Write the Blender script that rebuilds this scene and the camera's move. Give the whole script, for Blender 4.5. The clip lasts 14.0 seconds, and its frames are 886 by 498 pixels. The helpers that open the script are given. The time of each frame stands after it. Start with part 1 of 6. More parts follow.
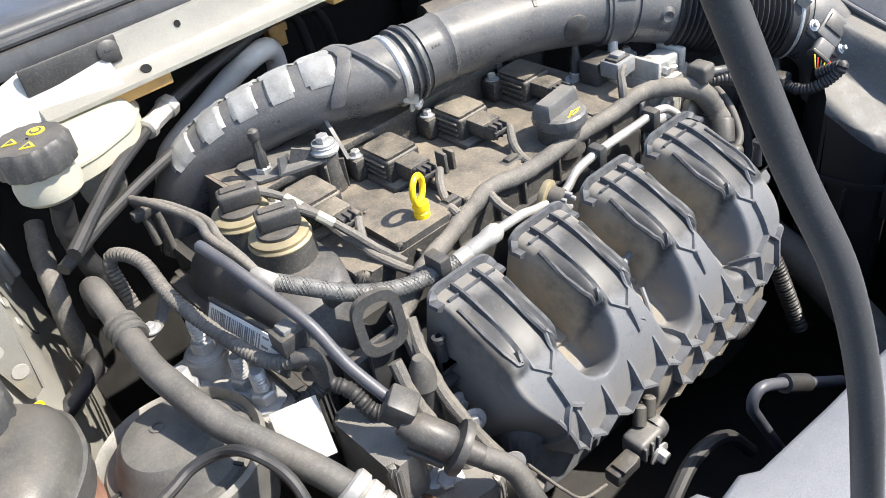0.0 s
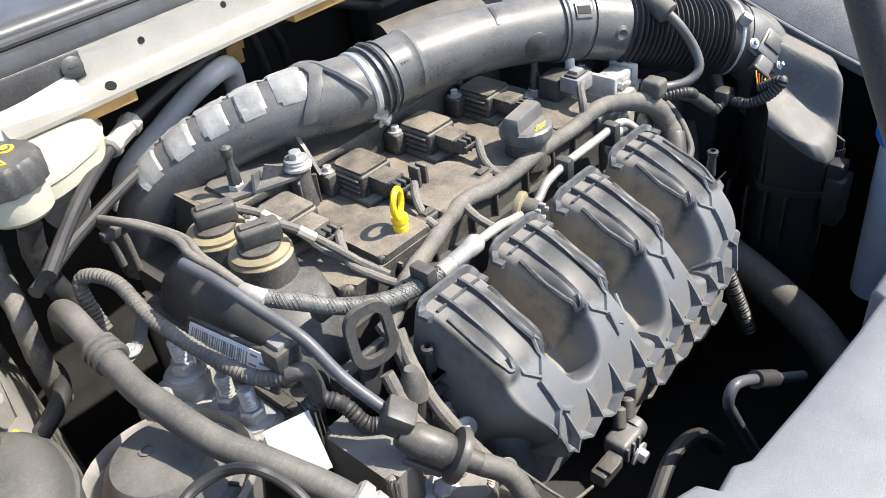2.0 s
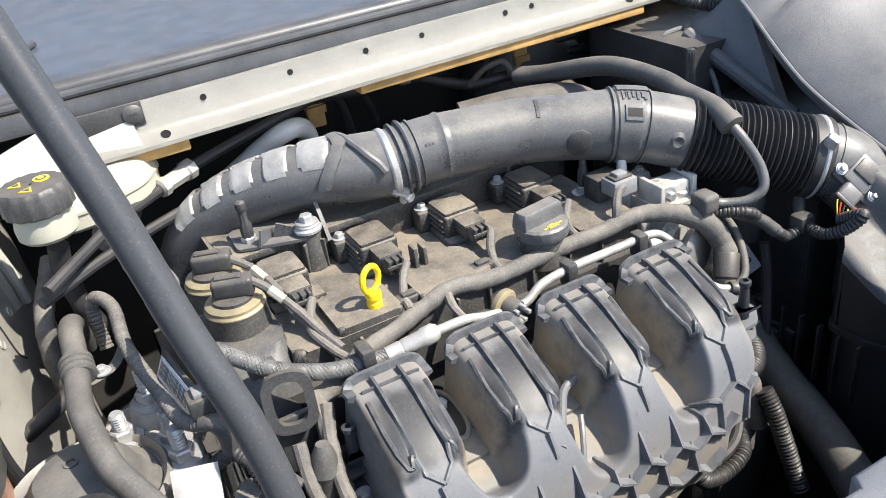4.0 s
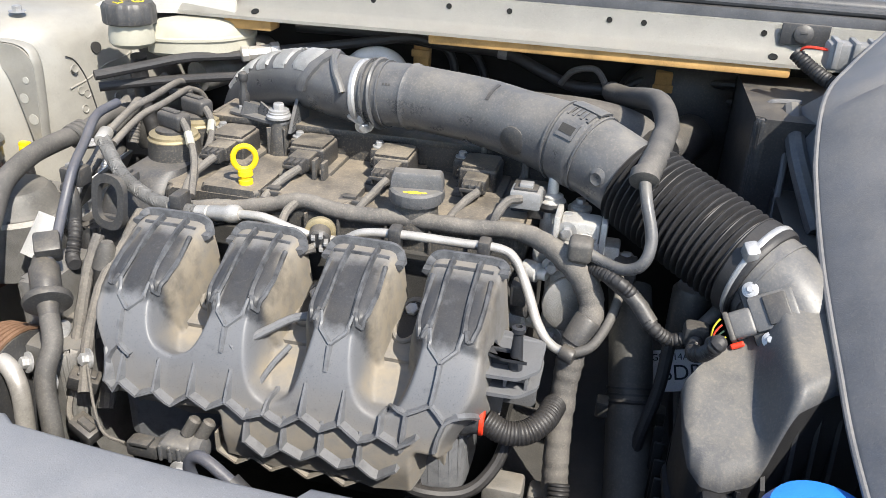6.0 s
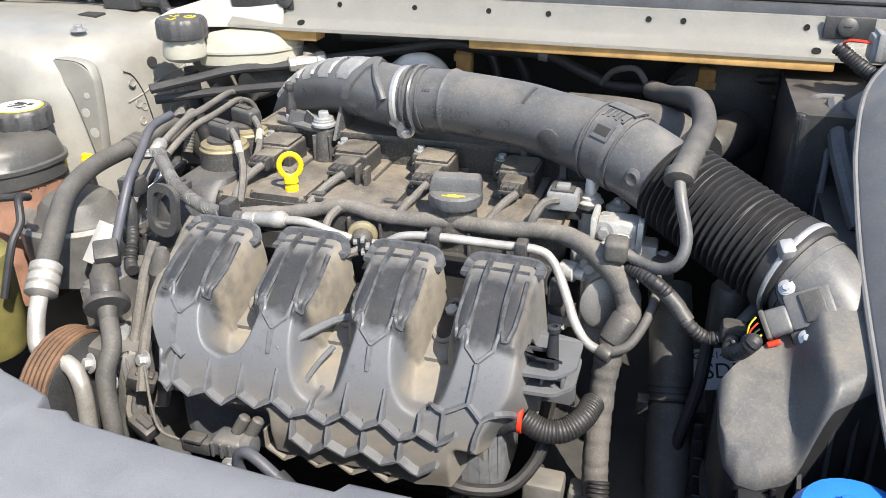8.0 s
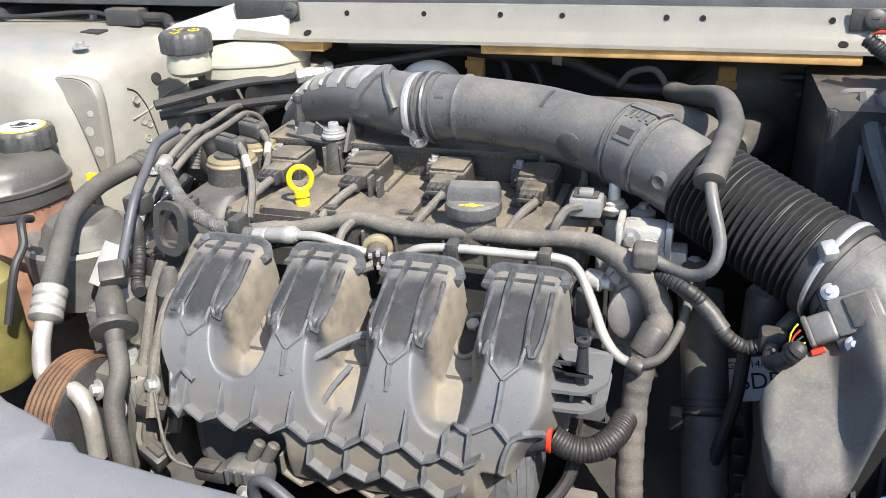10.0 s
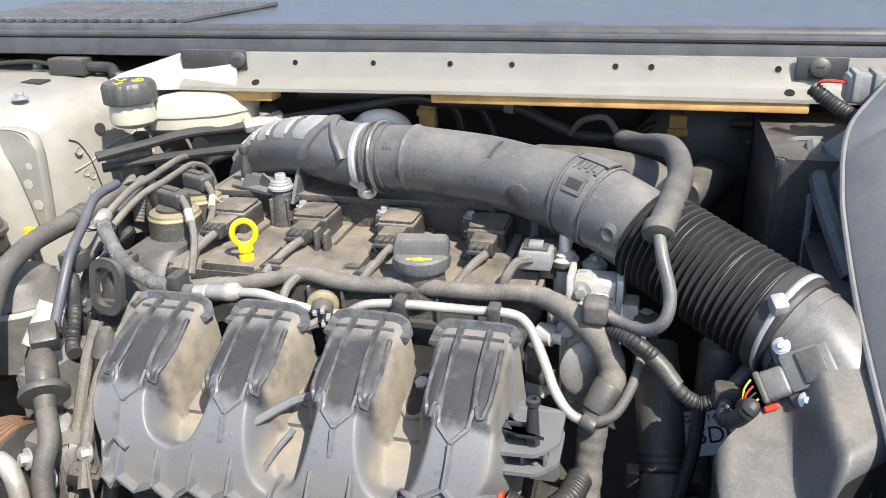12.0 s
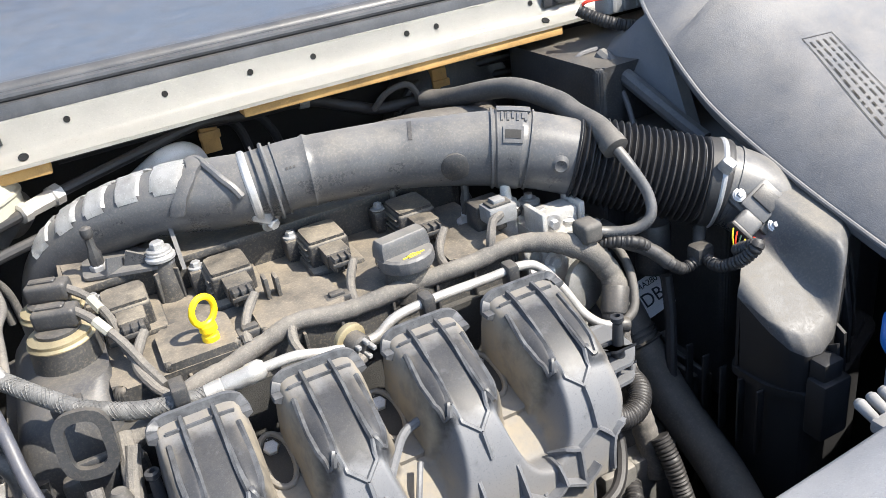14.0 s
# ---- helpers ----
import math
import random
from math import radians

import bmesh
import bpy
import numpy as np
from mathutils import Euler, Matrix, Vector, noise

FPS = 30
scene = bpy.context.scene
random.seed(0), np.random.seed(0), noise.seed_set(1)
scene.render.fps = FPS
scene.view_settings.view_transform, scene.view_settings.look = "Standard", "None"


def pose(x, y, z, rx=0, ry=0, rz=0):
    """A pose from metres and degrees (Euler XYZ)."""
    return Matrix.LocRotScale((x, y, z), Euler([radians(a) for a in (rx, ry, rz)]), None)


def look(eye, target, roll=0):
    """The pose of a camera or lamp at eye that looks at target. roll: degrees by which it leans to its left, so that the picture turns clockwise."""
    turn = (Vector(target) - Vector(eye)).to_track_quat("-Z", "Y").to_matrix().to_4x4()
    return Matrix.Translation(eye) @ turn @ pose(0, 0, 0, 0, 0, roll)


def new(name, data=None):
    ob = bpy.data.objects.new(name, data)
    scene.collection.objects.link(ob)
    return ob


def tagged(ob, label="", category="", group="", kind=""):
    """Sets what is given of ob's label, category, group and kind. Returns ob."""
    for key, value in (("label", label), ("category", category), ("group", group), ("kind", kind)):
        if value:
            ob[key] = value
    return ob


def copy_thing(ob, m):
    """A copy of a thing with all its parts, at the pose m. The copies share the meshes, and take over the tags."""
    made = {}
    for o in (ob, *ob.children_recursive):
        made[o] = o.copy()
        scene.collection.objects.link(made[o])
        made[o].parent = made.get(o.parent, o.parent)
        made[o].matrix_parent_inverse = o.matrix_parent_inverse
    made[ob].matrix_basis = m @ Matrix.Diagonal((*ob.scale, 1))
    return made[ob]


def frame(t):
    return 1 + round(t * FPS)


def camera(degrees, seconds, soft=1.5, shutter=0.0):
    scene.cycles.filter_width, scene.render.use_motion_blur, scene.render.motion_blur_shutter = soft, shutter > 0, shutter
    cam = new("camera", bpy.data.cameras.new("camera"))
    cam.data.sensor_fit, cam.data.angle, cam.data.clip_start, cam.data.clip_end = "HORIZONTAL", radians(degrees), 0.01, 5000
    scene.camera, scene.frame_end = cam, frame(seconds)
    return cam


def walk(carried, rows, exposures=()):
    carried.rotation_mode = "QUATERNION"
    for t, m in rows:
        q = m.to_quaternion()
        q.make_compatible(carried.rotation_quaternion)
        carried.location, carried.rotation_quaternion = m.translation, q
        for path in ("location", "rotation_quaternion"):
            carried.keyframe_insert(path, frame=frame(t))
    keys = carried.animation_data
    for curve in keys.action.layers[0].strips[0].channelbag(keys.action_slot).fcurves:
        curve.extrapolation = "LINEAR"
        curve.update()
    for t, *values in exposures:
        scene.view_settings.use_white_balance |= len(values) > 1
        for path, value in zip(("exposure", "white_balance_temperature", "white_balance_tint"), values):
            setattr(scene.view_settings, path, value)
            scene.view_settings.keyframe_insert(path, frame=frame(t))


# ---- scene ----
cam = camera(56.8, 14.0, soft=0.5)
PATH = [
    (0, (-0.297, -0.527, 1.198), (0.657, 0.759, -0.001), -10.1),
    (0.5, (-0.343, -0.483, 1.201), (0.704, 0.715, -0.011), -7.6),
    (1, (-0.346, -0.486, 1.198), (0.739, 0.684, -0.008), -7.0),
    (1.5, (-0.353, -0.494, 1.199), (0.757, 0.676, 0.017), -6.9),
    (2, (-0.347, -0.494, 1.202), (0.78, 0.664, 0.023), -7.1),
    (2.5, (-0.34, -0.505, 1.19), (0.806, 0.659, 0.036), -7.5),
    (3, (-0.326, -0.518, 1.19), (0.821, 0.659, 0.05), -7.2),
    (3.2, (-0.305, -0.535, 1.213), (0.79, 0.703, 0.087), -8.5),
    (5.3, (0.279, -0.738, 1.116), (0.163, 1.058, 0.243), 4.0),
    (5.5, (0.353, -0.731, 1.107), (0.11, 1.046, 0.223), 4.1),
    (6, (0.433, -0.755, 1.108), (0.042, 0.994, 0.22), 2.7),
    (6.5, (0.446, -0.758, 1.117), (-0.032, 0.965, 0.222), 1.1),
    (7, (0.454, -0.756, 1.121), (-0.055, 0.959, 0.227), 0.8),
    (7.5, (0.457, -0.763, 1.122), (-0.071, 0.948, 0.231), 0.2),
    (8, (0.456, -0.764, 1.118), (-0.075, 0.946, 0.227), -0.2),
    (10.3, (0.438, -0.732, 1.099), (-0.12, 0.991, 0.25), -2.2),
    (10.5, (0.439, -0.728, 1.097), (-0.118, 1.005, 0.268), -2.2),
    (11, (0.445, -0.718, 1.094), (-0.086, 1.032, 0.284), -2.2),
    (11.5, (0.449, -0.713, 1.1), (-0.065, 1.053, 0.313), -2.1),
    (12, (0.45, -0.709, 1.105), (-0.04, 1.069, 0.33), -1.8),
    (12.5, (0.431, -0.704, 1.106), (-0.025, 1.087, 0.341), -1.7),
    (13, (0.323, -0.717, 1.098), (0.148, 1.112, 0.308), -1.6),
    (13.5, (0.161, -0.741, 1.117), (0.53, 1.029, 0.261), -4.5),
    (14, (0.014, -0.665, 1.142), (0.705, 0.977, 0.233), -8.5),
]
walk(cam, [(t, look(eye, target, roll)) for t, eye, target, roll in PATH],
     exposures=((0.0, 0.97), (3.0, 0.97), (5.5, 0.72), (8.2, 0.72), (11.0, 0.80), (13.0, 0.92), (14.0, 1.0)))

# ---- light ----
world = bpy.data.worlds.new("sky")
scene.world = world
world.use_nodes = True
wn = world.node_tree.nodes
sky = wn.new("ShaderNodeTexSky")
sky.sky_type, sky.sun_disc = "NISHITA", False
SUN = Vector((0.47, -0.44, 0.78)).normalized()
sky.sun_elevation = math.asin(SUN.z)
sky.sun_rotation = math.atan2(SUN.x, SUN.y)
world.node_tree.links.new(sky.outputs[0], wn["Background"].inputs[0])
wn["Background"].inputs[1].default_value = 0.15
sun_data = bpy.data.lights.new("sun", "SUN")
sun_data.energy, sun_data.angle, sun_data.color = 5.0, radians(0.5), (1.0, 0.94, 0.84)
sun = new("sun", sun_data)
sun.matrix_world = look(SUN * 20, (0, 0, 0))

# ---- materials ----
MATS = {}


def material(name, color, rough=0.5, metal=0.0, dust=0.0, vary=0.25, scale=60.0, bump=0.15, dust_color=(0.27, 0.22, 0.16), coat=0.0,
             transmit=0.0, alpha=1.0, grime=0.0, film=None, gloss=0.5):
    """Base colour with variation at two scales, bump, and dust that lies on faces that look up."""
    m = bpy.data.materials.new(name)
    m.use_nodes = True
    nt, L = m.node_tree, m.node_tree.links
    b = nt.nodes["Principled BSDF"]
    tc = nt.nodes.new("ShaderNodeTexCoord")
    geo = nt.nodes.new("ShaderNodeNewGeometry")

    def tex(sc, detail=4.0, rg=0.6):
        n = nt.nodes.new("ShaderNodeTexNoise")
        n.inputs["Scale"].default_value, n.inputs["Detail"].default_value, n.inputs["Roughness"].default_value = sc, detail, rg
        L.new(geo.outputs["Position"], n.inputs["Vector"])
        return n.outputs["Fac"]

    def ramp(src, a, c, lo=0.0, hi=1.0):
        n = nt.nodes.new("ShaderNodeMapRange")
        n.inputs[1].default_value, n.inputs[2].default_value, n.inputs[3].default_value, n.inputs[4].default_value = a, c, lo, hi
        L.new(src, n.inputs[0])
        return n.outputs[0]

    def mul(x, y):
        n = nt.nodes.new("ShaderNodeMath")
        n.operation = "MULTIPLY"
        for k, s in enumerate((x, y)):
            if isinstance(s, float):
                n.inputs[k].default_value = s
            else:
                L.new(s, n.inputs[k])
        return n.outputs[0]

    def mix(f, x, y):
        n = nt.nodes.new("ShaderNodeMix")
        n.data_type = "RGBA"
        L.new(f, n.inputs[0]) if not isinstance(f, float) else None
        for k, s in ((6, x), (7, y)):
            if isinstance(s, tuple):
                n.inputs[k].default_value = (*s, 1)
            else:
                L.new(s, n.inputs[k])
        return n.outputs[2]

    fine, coarse = tex(scale * 6), tex(scale * 0.5, 6.0)
    dark = tuple(c * (1 - vary) for c in color)
    lite = tuple(min(1, c * (1 + vary)) for c in color)
    col = mix(ramp(coarse, 0.35, 0.65), dark, lite)
    col = mix(ramp(fine, 0.42, 0.75, 0.0, 0.35), col, lite)
    if film:
        fa = nt.nodes.new("ShaderNodeAttribute")
        fa.attribute_name = "film"
        soft = nt.nodes.new("ShaderNodeMath")
        soft.operation = "ADD"
        L.new(fa.outputs["Fac"], soft.inputs[0])
        L.new(ramp(tex(90.0, 6.0), 0.3, 0.7, -0.28, 0.28), soft.inputs[1])
        col = mix(ramp(soft.outputs[0], 0.12, 0.88, 0.06, 1.0), col, film)
    speck = tex(scale * 22, 2.0)
    col = mix(ramp(speck, 0.58, 0.74, 0.0, 0.6), col, tuple(min(1, c * 1.6 + 0.03) for c in color))
    col = mix(ramp(tex(scale * 13, 2.0), 0.60, 0.78, 0.0, 0.6), col, tuple(c * 0.4 for c in color))
    rgh = ramp(coarse, 0.3, 0.7, rough * 0.85, min(1, rough * 1.15))
    if dust:
        sep = nt.nodes.new("ShaderNodeSeparateXYZ")
        L.new(geo.outputs["Normal"], sep.inputs[0])
        up = ramp(sep.outputs[2], 0.1, 0.95)
        f = mul(mul(up, ramp(tex(24.0, 7.0, 0.7), 0.32, 0.66, 0.1, 1.0)), dust)
        f2 = nt.nodes.new("ShaderNodeMath")
        f2.operation, f2.use_clamp = "ADD", True
        L.new(f, f2.inputs[0])
        L.new(mul(ramp(tex(420.0, 3.0), 0.5, 0.72), 0.45 * dust), f2.inputs[1])
        if grime:
            at = nt.nodes.new("ShaderNodeAttribute")
            at.attribute_name = "grime"
            f3 = nt.nodes.new("ShaderNodeMath")
            f3.operation, f3.use_clamp = "ADD", True
            L.new(f2.outputs[0], f3.inputs[0])
            L.new(mul(mul(at.outputs["Fac"], ramp(tex(70.0, 6.0), 0.25, 0.6, 0.35, 1.0)), grime), f3.inputs[1])
            f2 = f3
        col = mix(f2.outputs[0], col, dust_color)
        rr = nt.nodes.new("ShaderNodeMix")
        L.new(f2.outputs[0], rr.inputs[0])
        L.new(rgh, rr.inputs[2])
        rr.inputs[3].default_value = 0.9
        rgh = rr.outputs[0]
    L.new(col, b.inputs["Base Color"])
    L.new(rgh, b.inputs["Roughness"])
    b.inputs["Metallic"].default_value = metal
    b.inputs["Specular IOR Level"].default_value = gloss
    b.inputs["Coat Weight"].default_value = coat
    b.inputs["Transmission Weight"].default_value = transmit
    b.inputs["Alpha"].default_value = alpha
    if bump:
        bp = nt.nodes.new("ShaderNodeBump")
        bp.inputs["Strength"].default_value, bp.inputs["Distance"].default_value = bump, 0.0012
        L.new(tex(scale * 14, 3.0), bp.inputs["Height"])
        L.new(bp.outputs[0], b.inputs["Normal"])
    MATS[name] = m
    return m


DUST = (0.40, 0.335, 0.245)
BLACK = material("black_plastic", (0.042, 0.043, 0.046), 0.40, dust=0.25, dust_color=DUST)
COVER = material("head_cover_plastic", (0.058, 0.057, 0.056), 0.5, dust=0.92, dust_color=(0.268, 0.226, 0.170))
TIMING = material("timing_end_plastic", (0.050, 0.052, 0.058), 0.42, dust=0.40, dust_color=(0.30, 0.26, 0.20))
COIL = material("coil_plastic", (0.034, 0.034, 0.036), 0.40, dust=0.95, dust_color=(0.27, 0.232, 0.176))
MANI = material("manifold_plastic", (0.026, 0.028, 0.033), 0.40, dust=0.10, vary=0.18, bump=0.07, dust_color=(0.285, 0.245, 0.185), grime=0.95,
                film=(0.150, 0.155, 0.165), gloss=0.30)
DUCT = material("duct_plastic", (0.082, 0.085, 0.092), 0.29, dust=0.50, vary=0.18, bump=0.05, dust_color=(0.30, 0.27, 0.22))
RUBBER = material("rubber", (0.023, 0.023, 0.025), 0.5, dust=0.07, dust_color=DUST)
HOSE = material("hose_rubber", (0.066, 0.064, 0.061), 0.62, dust=0.32, dust_color=(0.34, 0.30, 0.25))
OLDHOSE = material("weathered_hose", (0.045, 0.045, 0.043), 0.55, dust=0.40, vary=0.3, dust_color=(0.24, 0.215, 0.175))
TAPE = material("harness_tape", (0.095, 0.090, 0.085), 0.75, dust=0.50, bump=0.6, dust_color=(0.36, 0.32, 0.26))
STEEL = material("zinc_steel", (0.46, 0.46, 0.46), 0.36, metal=0.45, dust=0.15)
ALU = material("cast_aluminium", (0.24, 0.235, 0.225), 0.5, metal=0.5, dust=0.35, bump=0.4, dust_color=DUST)
CASTING = material("mount_casting", (0.36, 0.35, 0.33), 0.55, metal=0.2, dust=0.35, bump=0.4, dust_color=DUST)
# cast metal darkened in colour for the shade low in the bay
GEARBOX = material("shaded_casting", (0.055, 0.054, 0.052), 0.7, metal=0.2, dust=0.2, bump=0.5, dust_color=(0.2, 0.175, 0.14))
PIPE = material("aluminium_pipe", (0.46, 0.44, 0.41), 0.40, metal=0.45, dust=0.25, dust_color=(0.5, 0.44, 0.34))
THROT = material("throttle_casting", (0.58, 0.57, 0.545), 0.5, metal=0.4, dust=0.35, bump=0.4, dust_color=DUST)
LID = material("dusty_lid_plastic", (0.075, 0.077, 0.082), 0.40, dust=0.85, vary=0.15, dust_color=(0.205, 0.187, 0.158))
FOIL = material("heat_foil", (0.64, 0.635, 0.62), 0.40, metal=0.15, dust=0.25, bump=0.15, vary=0.2, scale=30, dust_color=DUST)
PAINT = material("body_paint", (0.49, 0.475, 0.43), 0.36, metal=0.1, dust=0.25, vary=0.06, bump=0.03, coat=0.3, dust_color=(0.50, 0.45, 0.36))
# the same cream as PAINT, darkened to carry the tower's shading
WING = material("body_paint_shaded", (0.305, 0.293, 0.262), 0.36, metal=0.1, dust=0.3, vary=0.10, bump=0.03, coat=0.3, dust_color=(0.42, 0.38, 0.30))
DOME = material("mount_rubber", (0.085, 0.083, 0.080), 0.5, dust=0.35, vary=0.3, dust_color=(0.30, 0.27, 0.22))
TANK = material("tank_plastic", (0.41, 0.395, 0.325), 0.42, dust=0.30, vary=0.08, dust_color=(0.46, 0.40, 0.29))
SMOKE = material("smoked_tank", (0.060, 0.060, 0.058), 0.30, dust=0.2, vary=0.15, dust_color=DUST)
COOLANT = material("coolant_plastic", (0.30, 0.165, 0.115), 0.35, vary=0.3, dust=0.3)
OLIVE = material("olive_tank", (0.22, 0.195, 0.07), 0.35, vary=0.25)
YELLOW = material("yellow_plastic", (0.90, 0.60, 0.01), 0.38, vary=0.06, dust=0.05)
FOAM = material("tan_foam", (0.50, 0.30, 0.11), 0.85, vary=0.25)
PAPER = material("white_paper", (0.80, 0.79, 0.77), 0.7, vary=0.05)
INK = material("print_ink", (0.03, 0.03, 0.03), 0.7)
INKY = material("yellow_print", (0.80, 0.62, 0.05), 0.6)
PANEL = material("front_panel_plastic", (0.185, 0.19, 0.203), 0.5, dust=0.12, vary=0.07, bump=0.35, dust_color=(0.42, 0.39, 0.35))
SHIELD = material("cover_plastic", (0.115, 0.118, 0.127), 0.42, dust=0.35, vary=0.12, bump=0.3, dust_color=(0.32, 0.29, 0.25))
BLUE = material("blue_plastic", (0.03, 0.22, 0.72), 0.35, vary=0.06)
WASH = material("washer_tank", (0.50, 0.56, 0.66), 0.4, vary=0.06)
RED = material("red_plastic", (0.75, 0.05, 0.02), 0.4, vary=0.05)
BRASS = material("brass_ring", (0.36, 0.30, 0.18), 0.5, metal=0.4, dust=0.5, dust_color=(0.3, 0.26, 0.18))
BELT = material("ribbed_belt", (0.15, 0.085, 0.05), 0.7, vary=0.4)
BRIGHT = material("bright_pipe", (0.74, 0.73, 0.71), 0.42, metal=0.1, dust=0.1, vary=0.08, dust_color=(0.5, 0.44, 0.34))
ROD = material("rod_paint", (0.050, 0.052, 0.058), 0.40, vary=0.08, bump=0.0)
BRAID = material("braided_sleeve", (0.125, 0.125, 0.122), 0.42, dust=0.15, vary=0.3, scale=160, bump=0.2)
SEAL = material("seal_rubber", (0.055, 0.058, 0.064), 0.36, dust=0.15)
GLASSY = material("cowl_plastic", (0.065, 0.074, 0.092), 0.30, dust=0.15)
GREY = material("grey_plastic", (0.23, 0.235, 0.24), 0.5, dust=0.3)
# near-black colour carries the shade of deep walls, gaps and openings
BAY = material("deep_shade", (0.028, 0.027, 0.026), 0.8, dust=0.15, dust_color=(0.13, 0.115, 0.095))
ASPHALT = material("asphalt", (0.055, 0.053, 0.05), 0.9, vary=0.4, bump=0.8)
BLUETUBE = material("blue_black_hose", (0.06, 0.066, 0.085), 0.36, dust=0.25)
# filter box plastic with the shade on its walls put into the colour
CASEBLACK = material("shaded_case_plastic", (0.014, 0.014, 0.015), 0.55, dust=0.06, dust_color=(0.1, 0.09, 0.075))
VOID = material("unlit_hollow", (0.004, 0.004, 0.004), 1.0, vary=0.0, bump=0.0)
WIRE_Y = material("wire_yellow", (0.7, 0.55, 0.03), 0.5)
WIRE_G = material("wire_green", (0.025, 0.06, 0.035), 0.5)


# ---- mesh tools ----
def part(name, bm, mat, parent=None, label="", smooth=35):
    me = bpy.data.meshes.new(name)
    bmesh.ops.recalc_face_normals(bm, faces=bm.faces[:])
    bm.to_mesh(me)
    bm.free()
    me.materials.append(mat)
    if smooth:
        me.polygons.foreach_set("use_smooth", [True] * len(me.polygons))
        me.set_sharp_from_angle(angle=radians(smooth))
    ob = new(name, me)
    if parent is not None:
        ob.parent = parent
    if label:
        ob["label"] = label
    return ob


def thing(name, label, category, group="", kind="", at=(0, 0, 0)):
    ob = tagged(new(name), label, category, group, kind)
    ob.location = at
    return ob


def B():
    return bmesh.new()


def add_box(bm, lo, hi, bev=0.0, seg=2, m=None):
    r = bmesh.ops.create_cube(bm, size=1)
    vs = r["verts"]
    c = [(a + b) / 2 for a, b in zip(lo, hi)]
    s = [abs(b - a) for a, b in zip(lo, hi)]
    for v in vs:
        v.co = Vector((c[0] + v.co.x * s[0], c[1] + v.co.y * s[1], c[2] + v.co.z * s[2]))
    if bev:
        es = list({e for v in vs for e in v.link_edges})
        r = bmesh.ops.bevel(bm, geom=es, offset=bev, segments=seg, profile=0.5, affect="EDGES")
        vs = r["verts"]
    if m is not None:
        for v in {v for v in vs if v.is_valid}:
            v.co = m @ v.co
    return bm


def box(lo, hi, bev=0.002, seg=2, m=None):
    return add_box(B(), lo, hi, bev, seg, m)


def axis_m(p, d):
    """A pose at p whose z runs along d."""
    return Matrix.Translation(Vector(p)) @ Vector(d).to_track_quat("Z", "Y").to_matrix().to_4x4()


def add_lathe(bm, prof, p=(0, 0, 0), d=(0, 0, 1), n=24, flute=0, depth=0.0):
    """Turns the profile of (radius, height) about the axis d through p."""
    m = axis_m(p, d)
    rings = []
    for r, h in prof:
        ring = []
        for k in range(n):
            a = 2 * math.pi * k / n
            rr = r - (depth if flute and (k * flute * 2 // n) % 2 else 0) * (1 if r > 0 else 0)
            ring.append(bm.verts.new(m @ Vector((rr * math.cos(a), rr * math.sin(a), h))))
        rings.append(ring)
    for a, c in zip(rings[:-1], rings[1:]):
        for k in range(n):
            bm.faces.new((a[k], a[(k + 1) % n], c[(k + 1) % n], c[k]))
    for ring in (rings[0], rings[-1]):
        bm.faces.new(ring)
    return bm


def lathe(prof, p=(0, 0, 0), d=(0, 0, 1), n=24, flute=0, depth=0.0):
    return add_lathe(B(), prof, p, d, n, flute, depth)


def spline(pts, step=0.006):
    """Points along a smooth curve through pts."""
    P = [Vector(p) for p in pts]
    P = [P[0] * 2 - P[1]] + P + [P[-1] * 2 - P[-2]]
    out = []
    for i in range(1, len(P) - 2):
        a, b, c, d = P[i - 1:i + 3]
        n = max(2, int((c - b).length / step))
        for k in range(n):
            t = k / n
            out.append(0.5 * (2 * b + (c - a) * t + (2 * a - 5 * b + 4 * c - d) * t * t + (3 * b - a - 3 * c + d) * t ** 3))
    out.append(P[-2])
    return out


def add_tube(bm, pts, r, n=12, step=0.003, smooth=True, rad=None, flat=1.0, cap=True):
    """Sweeps a ring along pts. rad(s, k): radius at arc length s; flat squashes the ring across."""
    P = spline(pts, step) if smooth else [Vector(p) for p in pts]
    t0 = (P[1] - P[0]).normalized()
    nrm = t0.orthogonal() if abs(t0.z) > 0.9 else t0.cross(Vector((0, 0, 1))).normalized()
    s, rings = 0.0, []
    for i, p in enumerate(P):
        t = (P[min(i + 1, len(P) - 1)] - P[max(i - 1, 0)]).normalized()
        nrm = (nrm - t * nrm.dot(t)).normalized()
        bi = t.cross(nrm)
        if i:
            s += (p - P[i - 1]).length
        rr = rad(s, i / (len(P) - 1)) if rad else r
        rings.append([bm.verts.new(p + (nrm * math.cos(2 * math.pi * k / n) + bi * flat * math.sin(2 * math.pi * k / n)) * rr) for k in range(n)])
    for a, c in zip(rings[:-1], rings[1:]):
        for k in range(n):
            bm.faces.new((a[k], a[(k + 1) % n], c[(k + 1) % n], c[k]))
    if cap:
        bm.faces.new(rings[0])
        bm.faces.new(rings[-1])
    return bm


def tube(pts, r, n=12, step=0.003, smooth=True, rad=None, flat=1.0):
    return add_tube(B(), pts, r, n, step, smooth, rad, flat)


def corrugated(r, pitch=0.004, amp=0.12):
    return lambda s, k: r * (1 + amp * (1 if (s / pitch) % 1 < 0.55 else -1))


def taped(r):
    """A harness wrapped in tape: uneven, with lapped turns."""
    return lambda s, k: r * (1 + 0.10 * noise.noise(Vector((s * 55, r * 900, 0))) + 0.09 * ((s / 0.015 + 0.5 * noise.noise(Vector((s * 30, 4, 1)))) % 1))


